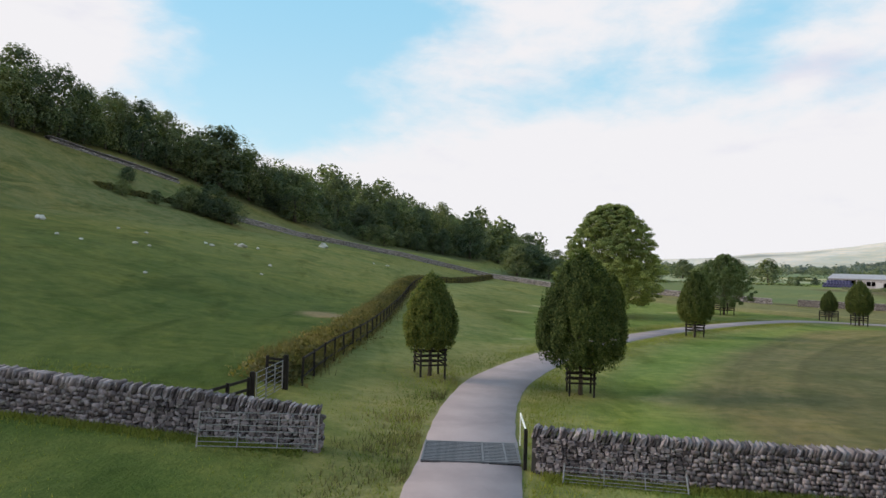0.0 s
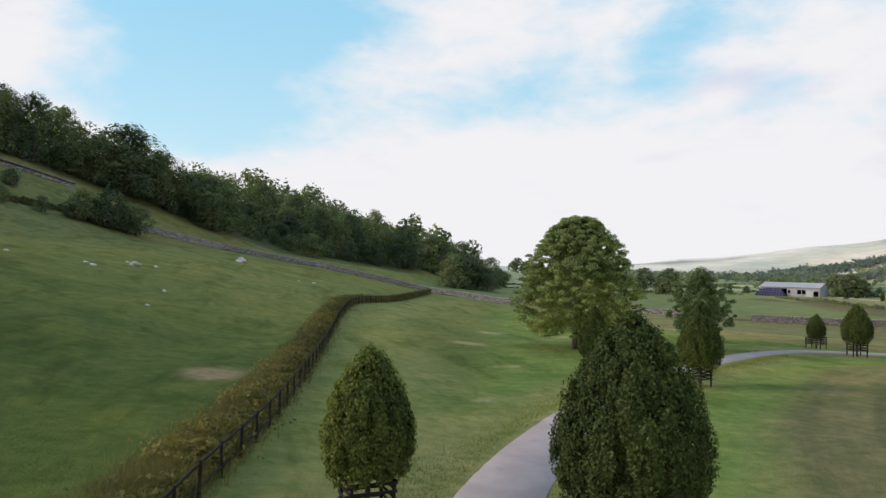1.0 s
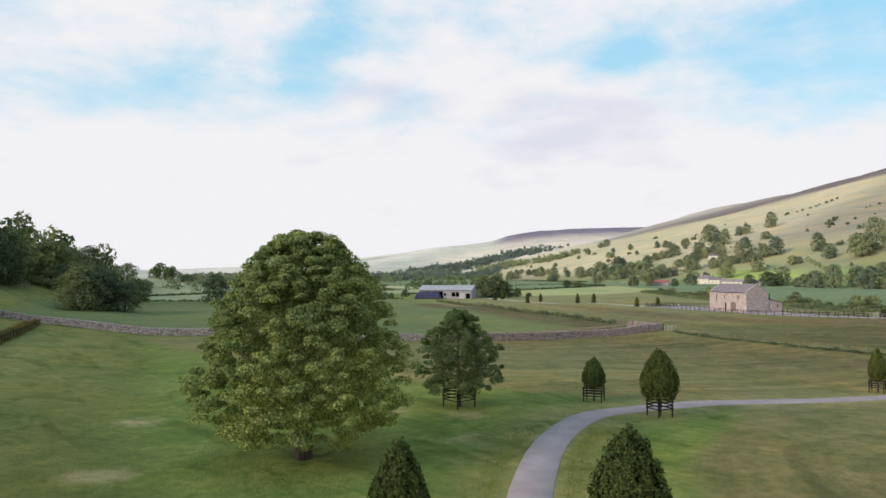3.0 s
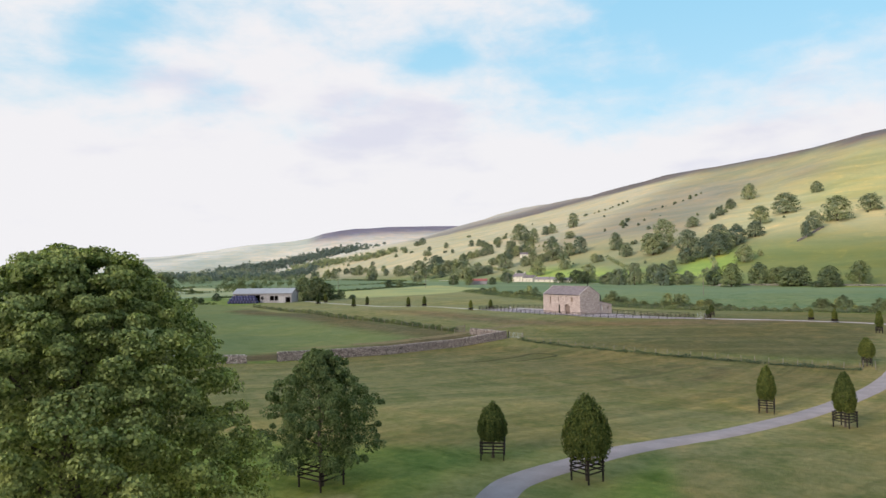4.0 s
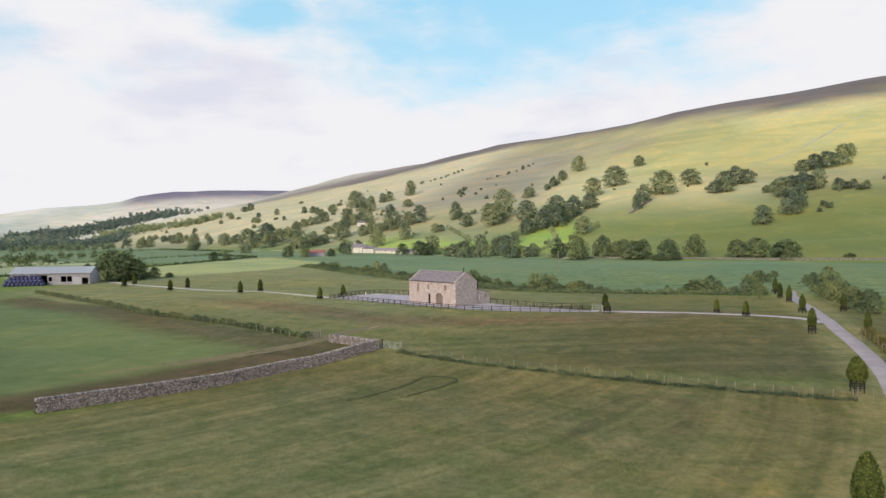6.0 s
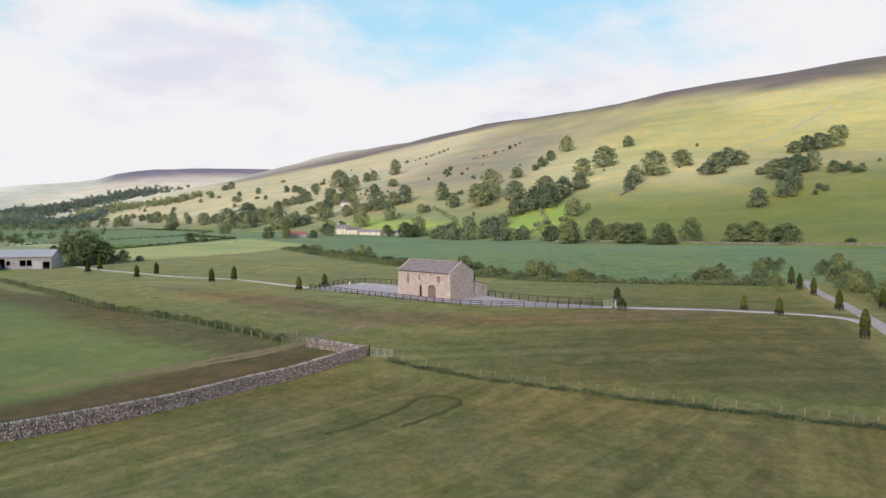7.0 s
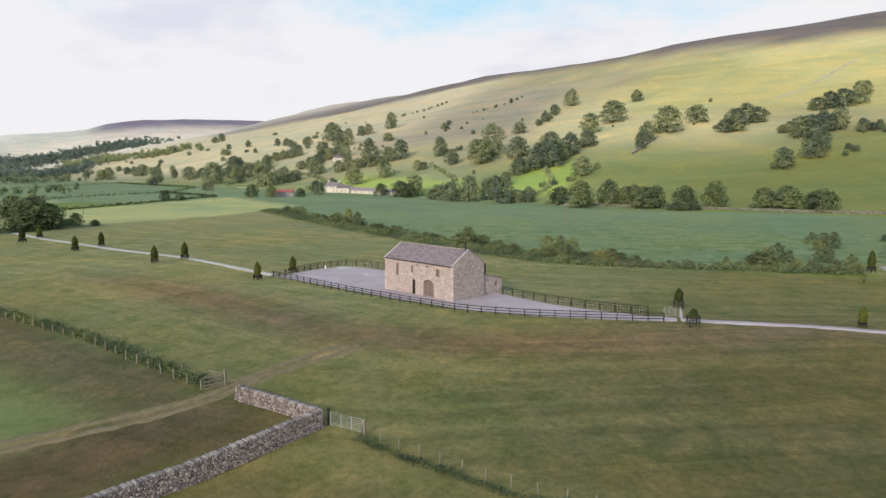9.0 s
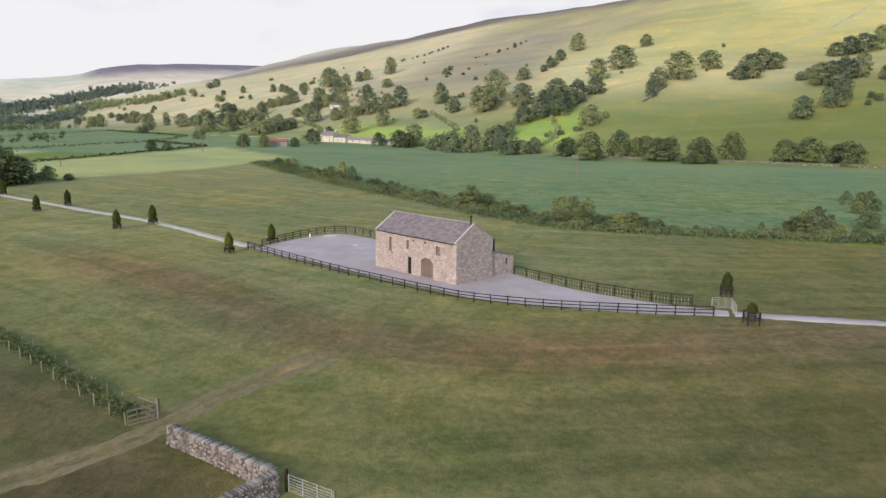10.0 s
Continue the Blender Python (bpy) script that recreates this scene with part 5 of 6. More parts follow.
# ---- gates, fences, hedges ----
def metal_gate(x, y, turn, length=3.3, high=1.15, z=None, tilt=0.0, label="galvanised seven-bar field gate", mat="zinc", bars=7):
    t = thing("field_gate", x, y, label, "gate", "field gates", z=z)
    t.matrix_basis = t.matrix_basis @ pose(0, 0, 0, 0, 0, turn) @ pose(0, 0, 0, tilt)
    upright = Geo().tube([(0, 0, 0.08), (0, 0, high)], 0.022, 6).mesh("stile", M[mat])
    for k in (0, 1):
        part("stile", upright, t, m=pose(k * length, 0, 0))
    timber = mat == "grey_wood"
    bar = (Geo().box((length / 2, 0, 0), (length, 0.035, 0.11)) if timber else Geo().tube([(0, 0, 0), (length, 0, 0)], 0.012, 6)).mesh("bar", M[mat])
    for k in range(bars):
        part("bar", bar, t, m=pose(0, 0, 0.12 + (high - 0.14) * (k / (bars - 1)) ** 1.15))
    part("brace", (Geo().beam((length / 3, 0.02, 0.1), (length / 3, 0.02, high), 0.02, 0.05), M[mat]), t)
    part("brace", (Geo().beam((length * 2 / 3, 0.02, 0.1), (length * 2 / 3, 0.02, high), 0.02, 0.05), M[mat]), t)
    return t


def gate_post(x, y, high=1.35, mat="dark_wood", w=0.2):
    t = thing("gate_post", x, y, "dark timber gate post" if mat == "dark_wood" else "weathered wooden gate post", "post", "gate posts")
    part("shaft", (Geo().box((0, 0, high / 2 - 0.2), (w, w, high + 0.4)).box((0, 0, high + 0.015), (w * 0.8, w * 0.8, 0.03)), M[mat]), t)
    return t


metal_gate(3.8, 33.1, -4, 3.2, 1.02, tilt=-14, label="galvanised field gate leaning against the stone wall")
metal_gate(13.4, 32.0, -17, 3.1, 1.0, tilt=-62, label="galvanised gate lying in the grass by the wall")
gate_post(4.25, 38.05, 1.2, w=0.16)
gate_post(4.85, 41.35, 1.3)
metal_gate(4.76, 41.15, -98, 2.95, 1.15, label="galvanised gate hung between dark posts beside the hedge")
gate_post(12.66, 33.3, 1.1, w=0.09)
gate_post(139.4, 142.6, 1.35, w=0.16)
metal_gate(139.3, 142.4, -100, 3.2, 1.15, label="pale metal field gate at the wall's end", mat="pale_metal")
gate_post(138.6, 139.0, 1.3, "grey_wood", 0.16)
gate_post(143.75, 156.15, 1.5, "grey_wood", 0.2)
metal_gate(143.6, 156.2, 152, 1.9, 1.15, label="weathered wooden gate at the fence end", mat="grey_wood", bars=4)
metal_gate(143.7, 156.4, 78, 1.9, 1.2, label="weathered wooden gate standing open", mat="grey_wood", bars=3)


def fence(points, gap, rails, high, label, mat="dark_wood", rail_mat=None, w=0.11, group="post and rail fences", droppers=0):
    line = curve(points, gap)
    t = thing("fence", line[0].x, line[0].y, label, "fence", group, z=0)
    t.location = (0, 0, 0)
    post = Geo().box((0, 0, high / 2 - 0.15), (w, w, high + 0.3), 0, 0, 0.94).mesh("post", M[mat])
    stake = Geo().box((0, 0.03, high * 0.33), (0.06, 0.03, high * 0.66)).mesh("stake", M["pale_wood"])
    rail = Geo().box((0.5, 0, 0), (1.0, 0.04, 0.095)).mesh("rail", M[rail_mat or mat])
    r = random.Random(len(line))
    for i, p in enumerate(line):
        ob = new("post", post)
        ob.parent, ob.matrix_basis = t, Matrix.Translation(land(p.x, p.y)) @ pose(0, 0, 0, r.uniform(-2, 2), r.uniform(-2, 2), r.uniform(0, 20))
        if i + 1 < len(line):
            q = line[i + 1]
            a, b = land(p.x, p.y), land(q.x, q.y)
            d = b - a
            for k in range(droppers):
                e = a.lerp(b, (k + 1) / (droppers + 1))
                o = new("stake", stake)
                o.parent, o.matrix_basis = t, Matrix.Translation(e)
            for k in range(rails):
                o = new("rail", rail)
                up = high * (0.30 + 0.62 * k / max(rails - 1, 1))
                o.parent = t
                o.matrix_basis = Matrix.Translation(a + Vector((0, 0, up))) @ d.to_track_quat("X", "Z").to_matrix().to_4x4() @ Matrix.Diagonal((d.length, 1, 1, 1))
    return t


def wire_fence(points, gap, high, label, mat="grey_wood"):
    line = curve(points, gap)
    t = thing("stock_fence", line[0].x, line[0].y, label, "fence", "stock fences", z=0)
    t.location = (0, 0, 0)
    post = Geo().tube([(0, 0, -0.3), (0, 0, high * 0.6), (0, 0, high)], [0.055, 0.05, 0.045], 6).mesh("post", M[mat])
    r = random.Random(len(line))
    for p in line:
        ob = new("post", post)
        ob.parent, ob.matrix_basis = t, Matrix.Translation(land(p.x, p.y)) @ pose(0, 0, 0, r.uniform(-4, 4), r.uniform(-4, 4), 0)
    for k in (0.35, 0.65, 0.95):
        part("wire", (Geo().tube([land(p.x, p.y, high * k) for p in line], 0.0035, 3), M["grid_steel"]), t)
    return t


def hedge_row(points, high, wide, count, label, seed, mat="hedge", leaf=0.12, name="hedge", gappy=0.0):
    """A hedge of leaf sprays on crooked stems along a line, one mass."""
    line = curve(points, 0.5)
    r = np.random.RandomState(seed)
    i = r.randint(0, len(line), count)
    pts = np.array([tuple(p) for p in line])
    sides = np.array([tuple(side_of(line, k)) for k in range(len(line))])
    tall = high * (0.75 + 0.25 * np.sin(np.arange(len(line)) * 0.37 + seed) + 0.25 * np.sin(np.arange(len(line)) * 1.13))
    tall = np.maximum(tall, high * 0.3)
    keep = r.uniform(size=count) > gappy * (np.sin(i * 0.9 + seed) > 0.2)
    i = i[keep]
    k = r.uniform(size=len(i)) ** 0.8
    off = r.normal(size=len(i)) * wide * 0.3 * (1 - 0.45 * k)
    xy = pts[i] + sides[i] * off[:, None] + r.uniform(-0.25, 0.25, (len(i), 2))
    z = height(xy[:, 0], xy[:, 1]) + k * tall[i]
    verts, faces = leaves(np.column_stack([xy, z]), r.uniform(0.6, 1.4, len(i)) * leaf * 1.1, seed, corners=3)
    ob = new(name, fast_mesh(name, verts, faces, M[mat]))
    return tagged(ob, label, "hedge", kind="stuff")


HEDGE = [(4.6, 42.4), (5.3, 48.9), (6.9, 60.6), (8.8, 83), (10.5, 109.5), (12.4, 128), (15.4, 139.3), (21, 151.3), (29.8, 182), (35.6, 205)]
hedge_row(HEDGE, 1.05, 1.2, 38000, "overgrown brown-green hedge with long grass beside a fence", 81, leaf=0.085)
hedge_row([(x - 0.7, y) for x, y in HEDGE], 0.8, 2.3, 62000, "long tawny grass along the hedge foot", 82, "tawny", 0.085, "long_grass")
hedge_row([(-51, 158), (-48.3, 163.1), (-44, 172), (-40, 180)], 0.9, 3.0, 5000, "dark bramble and heather bank on the pasture", 87, "hedge", 0.22, "bramble_bank", 0.3)
fence([(x + 0.75, y) for x, y in HEDGE], 2.2, 2, 1.15, "dark post and rail fence along the overgrown hedge", w=0.1)
fence([(3.35, 35.5), (4.15, 37.9)], 1.25, 3, 1.05, "short dark rail fence joining wall and gate")
fence([(4.7, 41.75), (3.4, 41.75)], 0.65, 5, 1.15, "dark boarded pen side behind the gate")
FENCE_A = [(138.6, 139.2), (135.3, 127.4), (134.2, 118.6), (133, 110.5), (132.3, 103.7), (131.8, 97), (131.2, 89), (131.1, 82.8)]
FENCE_B = [(142.2, 157.6), (146, 169), (149.8, 180.6), (157.8, 211.5), (169, 234), (182.8, 259.7), (198.5, 297)]
wire_fence(FENCE_A, 1.9, 0.85, "stock fence of weathered posts across the meadow")
hedge_row([(x - 0.9, y) for x, y in FENCE_A], 0.5, 0.7, 9500, "young hedge planted along the stock fence", 83, "woods", 0.065, gappy=0.5)
wire_fence(FENCE_B, 2.4, 0.95, "stock fence of pale weathered posts with a young hedge", "silver_wood")
wire_fence([(x + 1.7, y + 0.5) for x, y in FENCE_B], 2.4, 0.95, "second stock fence beside the young hedge")
hedge_row([(x + 0.85, y + 0.2) for x, y in FENCE_B], 1.0, 1.3, 42000, "young green hedge between two stock fences", 84, "woods", 0.085, gappy=0.1)
hedge_row([(118, 75.6), (131, 75.2), (150, 75.4), (168, 76.2)], 1.3, 1.8, 12000, "dark roadside hedge", 85, "hedge", 0.10)
wire_fence([(112, 76.2), (131, 76.0), (150, 76.2), (168, 77)], 2.4, 1.2, "stock fence of weathered posts beside the drive")
wire_fence([(131.0, 82.6), (130.9, 80.4)], 1.5, 1.25, "short fence beside the drive")
wire_fence([(x - 6.5, y + 1) for x, y in SCRUB_LINE[3:]], 3.0, 1.1, "stock fence along the river scrub")
hedge_row([(x - 4, y) for x, y in SCRUB_LINE], 1.3, 8.0, 44000, "rough grass and nettles along the river bank", 86, "scrub", 0.18, "rough_growth")
FARM_HEDGES = [
    ([(40, 384), (120, 368), (187, 353), (208, 334)], 1.5), ([(-10, 340), (20, 364), (40, 384)], 1.8),
    ([(250, 395), (330, 390), (440, 400)], 2.2), ([(180, 470), (300, 480), (460, 470), (560, 520)], 2.6), ([(100, 560), (260, 600), (480, 620), (640, 690)], 3.0), ([(300, 480), (330, 560), (380, 610)], 2.6), ([(560, 520), (600, 600), (640, 690)], 3.0), ([(80, 420), (180, 470)], 2.2), ([(440, 400), (470, 470)], 2.4),
]
for k, (pts, h) in enumerate(FARM_HEDGES):
    hedge_row(pts, h * 0.55, 1.8, 1600, "dark field hedge across the valley floor", 90 + k, "woods", 0.45)
for k, pts in enumerate([[(470, 215), (530, 212), (600, 235), (650, 250)], [(505, 300), (560, 290), (600, 310), (640, 340)], [(540, 400), (600, 420), (660, 480)], [(600, 520), (680, 540), (780, 600)]]):
    hedge_row(pts, 3.0, 4.0, 1800, "scrubby hedge line on the fell side", 110 + k, "field_tree", 0.6, gappy=0.8)

# ---- cattle grid ----
grid = thing("cattle_grid", 11.3, 34.7, "galvanised steel cattle grid set in the drive", "cattle grid", turn=-6)
# black plate under the bars stands for the shaded pit
part("pit", (Geo().box((0, 0, 0.06), (2.8, 2.2, 0.04)), M["shade_black"]), grid)
bar = Geo().beam((-1.35, 0, 0), (1.35, 0, 0), 0.09, 0.05).mesh("bar", M["grid_steel"])
for k in range(14):
    part("bar", bar, grid, m=pose(0, -1.02 + k * 0.157, 0.115))
for x in (-1.38, 0.35, 1.0, 1.38):
    part("frame", (Geo().beam((x, -1.1, 0.12), (x, 1.1, 0.12), 0.05, 0.06), M["grid_steel"]), grid)
side_rail = thing("side_rail", 12.85, 34.6, "white tubular side rail beside the cattle grid", "rail", turn=-6)
part("rail", (Geo().tube([(0, -0.9, 0), (0, -0.9, 0.95), (0, 1.3, 1.0), (0, 1.3, 0)], 0.03, 6), M["white"]), side_rail)

# ---- the barn ----
BARN_TURN = math.degrees(math.atan2(13.7, 6.1))
LB, WB, EAVES, RIDGE_H = 14.8, 6.4, 5.0, 7.05
barn = thing("stone_barn", 183.2, 148.5, "two-storey sandstone field barn with slate roof in a gravel yard", "barn", turn=BARN_TURN)


def holed_wall(g, length, top, thick, holes, y=0.0, base=-0.4):
    """A wall along x with real openings (x0, x1, z0, z1)."""
    xs = sorted({0.01, length - 0.01, *[h[0] for h in holes], *[h[1] for h in holes]})
    zs = sorted({base, top, *[h[2] for h in holes], *[h[3] for h in holes]})
    n, m = len(xs) - 1, len(zs) - 1
    solid = {(i, k) for i in range(n) for k in range(m) if not any(h[0] <= (xs[i] + xs[i + 1]) / 2 <= h[1] and h[2] <= (zs[k] + zs[k + 1]) / 2 <= h[3] for h in holes)}
    at = lambda i, k, back: (i * (m + 1) + k) * 2 + back
    faces = []
    for i, k in sorted(solid):
        faces.append((at(i, k, 0), at(i + 1, k, 0), at(i + 1, k + 1, 0), at(i, k + 1, 0)))
        faces.append((at(i, k + 1, 1), at(i + 1, k + 1, 1), at(i + 1, k, 1), at(i, k, 1)))
        for (di, dk), (p, q) in (((-1, 0), ((i, k + 1), (i, k))), ((1, 0), ((i + 1, k), (i + 1, k + 1))), ((0, -1), ((i, k), (i + 1, k))), ((0, 1), ((i + 1, k + 1), (i, k + 1)))):
            if (i + di, k + dk) not in solid:
                faces.append((at(*q, 0), at(*p, 0), at(*p, 1), at(*q, 1)))
    g.add([(a, y + back * thick, c) for a in xs for c in zs for back in (0, 1)], faces)


def facing(spots, holes, length, top, seed, mean=0.30, course=0.17):
    """Coursed face stones over a wall, clear of its openings."""
    r = random.Random(seed)
    z = -0.1
    while True:
        h = course * r.uniform(0.7, 1.3)
        x = 0.0
        while x < length:
            w = min(mean * r.uniform(0.5, 1.7), length - x)
            hi = top(x + w / 2)
            if z + h < hi and not any(x + w > a - 0.02 and x < b + 0.02 and z + h > c - 0.02 and z < d + 0.02 for a, b, c, d in holes):
                spots.append((x + w / 2, z + h / 2, w - 0.035, h - 0.03))
            x += w
        z += h
        if z > 7.2:
            return


front_holes = [(LB * (1 - 0.215), LB * (1 - 0.175), 2.55, 4.35), (LB * (1 - 0.437), LB * (1 - 0.405), 3.2, 4.35), (LB * (1 - 0.468), LB * (1 - 0.422), -0.4, 2.25), (LB * (1 - 0.735), LB * (1 - 0.587), -0.4, 2.55), (LB * (1 - 0.817), LB * (1 - 0.763), 3.2, 4.3)]
g = Geo()
holed_wall(g, LB, EAVES, 0.55, front_holes, -0.56)
part("front_wall", (g, M["mortar"]), barn, "pinkish sandstone rubble front wall")
g = Geo()
g.box((LB / 2, -WB + 0.285, EAVES / 2 - 0.2), (LB - 0.02, 0.55, EAVES + 0.38))
part("rear_wall", (g, M["mortar"]), barn)
for name, x in (("gable_wall", 0.0), ("gable_wall", LB - 0.55)):
    g = Geo()
    prof = [(0.0, -0.4), (-WB, -0.4), (-WB, EAVES), (-WB / 2, RIDGE_H - 0.1), (0.0, EAVES)]
    g.add([(x + o, yy, zz) for o in (0.0, 0.55) for yy, zz in prof], [(0, 1, 2, 3, 4), (9, 8, 7, 6, 5)] + [(i, (i + 1) % 5, (i + 1) % 5 + 5, i + 5) for i in range(5)])
    part(name, (g, M["mortar"]), barn)


def stones_on(owner, spots, place_at, seed, name="stonework", mat="barn_stone"):
    r = random.Random(seed)
    g = Geo()
    for a, b, w, h in spots:
        d = r.uniform(0.02, 0.09)
        k = [place_at(a + sx * w / 2 * q, b + sz * h / 2 * q, o) for o, q in ((0.0, 1.0), (d, 0.86)) for sx, sz in ((-1, -1), (1, -1), (1, 1), (-1, 1))]
        g.add(k, [(4, 5, 6, 7), (0, 1, 5, 4), (1, 2, 6, 5), (2, 3, 7, 6), (3, 0, 4, 7)])
    ob = part(name, (g, M[mat]), owner)
    tagged(ob, kind="stuff")


spots = []
facing(spots, front_holes, LB, lambda x: EAVES, 3)
stones_on(barn, spots, lambda a, b, o: (a, o - 0.01, b), 4)

def gable_top(a):
    return EAVES + (RIDGE_H - EAVES - 0.15) * (1 - abs(a - WB / 2) / (WB / 2)) - 0.05


spots = []
facing(spots, [], WB, gable_top, 5, 0.28, 0.16)
stones_on(barn, spots, lambda a, b, o: (-o, -a, b), 6, mat="gable_stone")
quoin = Geo().box((0, 0, 0), (0.62, 0.3, 0.34)).mesh("quoin", M["barn_stone"])
for k in range(14):
    for x, sgn in ((0.0, 1), (LB, -1)):
        w = 0.16 if k % 2 else 0.30
        part("quoin", quoin, barn, m=pose(x + sgn * (w - 0.05), -0.11, 0.17 + k * 0.355) @ Matrix.Diagonal((w / 0.31, 1, 1, 1)))
# roof of stone slates
for sgn, y0 in ((1, 0.2), (-1, -WB - 0.2)):
    g = Geo()
    a, b = Vector((0.02, y0, EAVES - 0.06)), Vector((0.02, -WB / 2, RIDGE_H + 0.02))
    up = Vector((0, 0, 0.08))
    far = Vector((LB - 0.04, 0, 0))
    g.add([a, a + far, b + far, b, a - up, a + far - up, b + far - up, b - up], [(0, 1, 2, 3), (7, 6, 5, 4), (0, 4, 5, 1), (1, 5, 6, 2), (2, 6, 7, 3), (3, 7, 4, 0)])
    roof = part("roof_slope", (g, M["slate"]), barn, "weathered grey-purple slate roof")
    r = random.Random(9 + sgn)
    sl = Geo()
    rows = 13
    for j in range(rows):
        x = 0.05 - r.uniform(0, 0.3)
        while x < LB:
            w = r.uniform(0.35, 0.6)
            lo, hi = a.lerp(b, j / rows), a.lerp(b, min((j + 1.25) / rows, 1))
            x0, x1 = max(x, 0.04), min(x + w - 0.015, LB - 0.04)
            if x1 > x0:
                t0, t1 = 0.055 + r.uniform(0, 0.015), 0.012
                sl.add([(x0, lo.y, lo.z + t0), (x1, lo.y, lo.z + t0), (x1, hi.y, hi.z + t1), (x0, hi.y, hi.z + t1), (x0, lo.y, lo.z + t0 - 0.04), (x1, lo.y, lo.z + t0 - 0.04)], [(0, 1, 2, 3), (4, 5, 1, 0)])
            x += w
    tagged(part("slating", (sl, M["slate"]), roof), kind="stuff")
part("ridge_capping", (Geo().beam((-0.05, -WB / 2, RIDGE_H + 0.06), (LB + 0.05, -WB / 2, RIDGE_H + 0.06), 0.30, 0.10), M["gable_stone"]), barn)
for x in (0.14, LB - 0.14):
    for y0 in (0.22, -WB - 0.22):
        part("gable_coping", (Geo().beam((x, y0, EAVES + 0.0), (x, -WB / 2, RIDGE_H + 0.08), 0.30, 0.09), M["gable_stone"]), barn)
part("gutter", (Geo().tube([(0.3, 0.27, EAVES - 0.06), (LB - 0.3, 0.27, EAVES - 0.06)], 0.055, 6), M["black"]), barn)
part("flue", (Geo().tube([(0.55, -WB / 2 + 0.2, RIDGE_H - 0.3), (0.55, -WB / 2 + 0.2, RIDGE_H + 0.85)], 0.10, 8).tube([(0.55, -WB / 2 + 0.2, RIDGE_H + 0.85), (0.55, -WB / 2 + 0.2, RIDGE_H + 1.0)], 0.15, 8), M["black"]), barn, "black steel stove flue")
# doors and windows
for i, (x0, x1, z0, z1) in enumerate(front_holes):
    w, h = x1 - x0, z1 - max(z0, 0)
    if i in (0, 1, 4):
        win = part("window", (Geo().box(((x0 + x1) / 2, -0.32, (z0 + z1) / 2), (w, 0.03, h)), M["shutter"]), barn, "window closed with weathered brown boards, set in the stone")
        f = Geo()
        for q in (x0 + 0.035, x1 - 0.035):
            f.box((q, -0.29, (z0 + z1) / 2), (0.07, 0.08, h))
        for q in (z0 + 0.035, z1 - 0.035, (z0 + z1) / 2):
            f.box(((x0 + x1) / 2, -0.285, q), (w - 0.02, 0.07, 0.06))
        part("window_frame", (f, M["door"]), win)
        part("sill", (Geo().box(((x0 + x1) / 2, 0.03, z0 - 0.07), (w + 0.3, 0.25, 0.14)), M["barn_stone"]), win)
        part("lintel", (Geo().box(((x0 + x1) / 2, 0.0, z1 + 0.12), (w + 0.35, 0.14, 0.24)), M["barn_stone"]), win)
    elif i == 2:
        # dark leaf added near the wall face to stand for the doorway's shade
        d = part("side_door", (Geo().box(((x0 + x1) / 2, -0.13, h / 2), (w, 0.06, h)), M["dark_wood"]), barn, "narrow dark leaf standing for the unlit doorway")
        part("lintel", (Geo().box(((x0 + x1) / 2, 0.0, z1 + 0.13), (w + 0.4, 0.16, 0.26)), M["barn_stone"]), d)
    else:
        d = part("barn_door", (Geo().box(((x0 + x1) / 2, -0.36, h / 2 - 0.02), (w, 0.05, h)), M["door"]), barn, "arched pair of brown timber doors")
        plank = Geo().box((0, 0, h / 2 - 0.1), (0.17, 0.03, h - 0.15)).mesh("plank", M["door"])
        for k in range(11):
            part("plank", plank, d, m=pose(x0 + 0.12 + k * (w - 0.24) / 10, -0.32, 0.02))
        g = Geo()
        n = 11
        for k in range(n):
            t0, t1 = math.pi * k / n, math.pi * (k + 1) / n
            cx, rx, rz = (x0 + x1) / 2, w / 2, 0.62
            pts = []
            for yy in (-0.5, 0.03):
                pts += [(cx + math.cos(t) * rx * q, yy, z1 - rz + math.sin(t) * rz * q + (0.0 if q == 1 else 0.02)) for q in (0.985, 1.22) for t in (t0, t1)]
            g.add(pts, [(0, 1, 3, 2), (4, 6, 7, 5), (0, 4, 5, 1), (2, 3, 7, 6), (0, 2, 6, 4), (1, 5, 7, 3)])
        part("arch", (g, M["barn_stone"]), barn, "round sandstone arch of the doors")
for x in (LB * 0.50, LB * 0.36):
    # solid black blocks stand for the unlit vent holes
    part("vent", (Geo().box((x, 0.0, 4.45), (0.22, 0.12, 0.2)), M["shade_black"]), barn)
# lean-to behind
LEAN = 4.3
lean_holes = [(0.9, 1.35, 1.0, 2.1), (2.9, 3.3, 1.2, 2.0)]
lean = part("lean_to", (Geo().box((0.3 + 2.6, -WB - LEAN + 0.2, 0.9), (5.2, 0.4, 2.6)).box((5.7, -WB - LEAN / 2, 1.0), (0.4, LEAN - 0.02, 2.8)), M["mortar"]), barn, "low stone lean-to with mono-pitch roof")
g = Geo()
holed_wall(g, LEAN, 2.25, 0.4, lean_holes)
g.add([(0, 0, 2.25), (LEAN, 0, 2.25), (0, 0, 3.25), (0, 0.4, 2.25), (LEAN, 0.4, 2.25), (0, 0.4, 3.25)], [(0, 1, 2), (5, 4, 3), (1, 4, 5, 2), (0, 2, 5, 3)])
side = part("side_wall", (g, M["mortar"]), lean, m=pose(0.25, -WB - 0.01, 0, 0, 0, -90))
spots = []
facing(spots, lean_holes, LEAN, lambda a: 3.2 - a * 0.25, 15, 0.28, 0.16)
stones_on(lean, spots, lambda a, b, o: (0.25 - o, -WB - 0.01 - a, b), 16, mat="gable_stone")
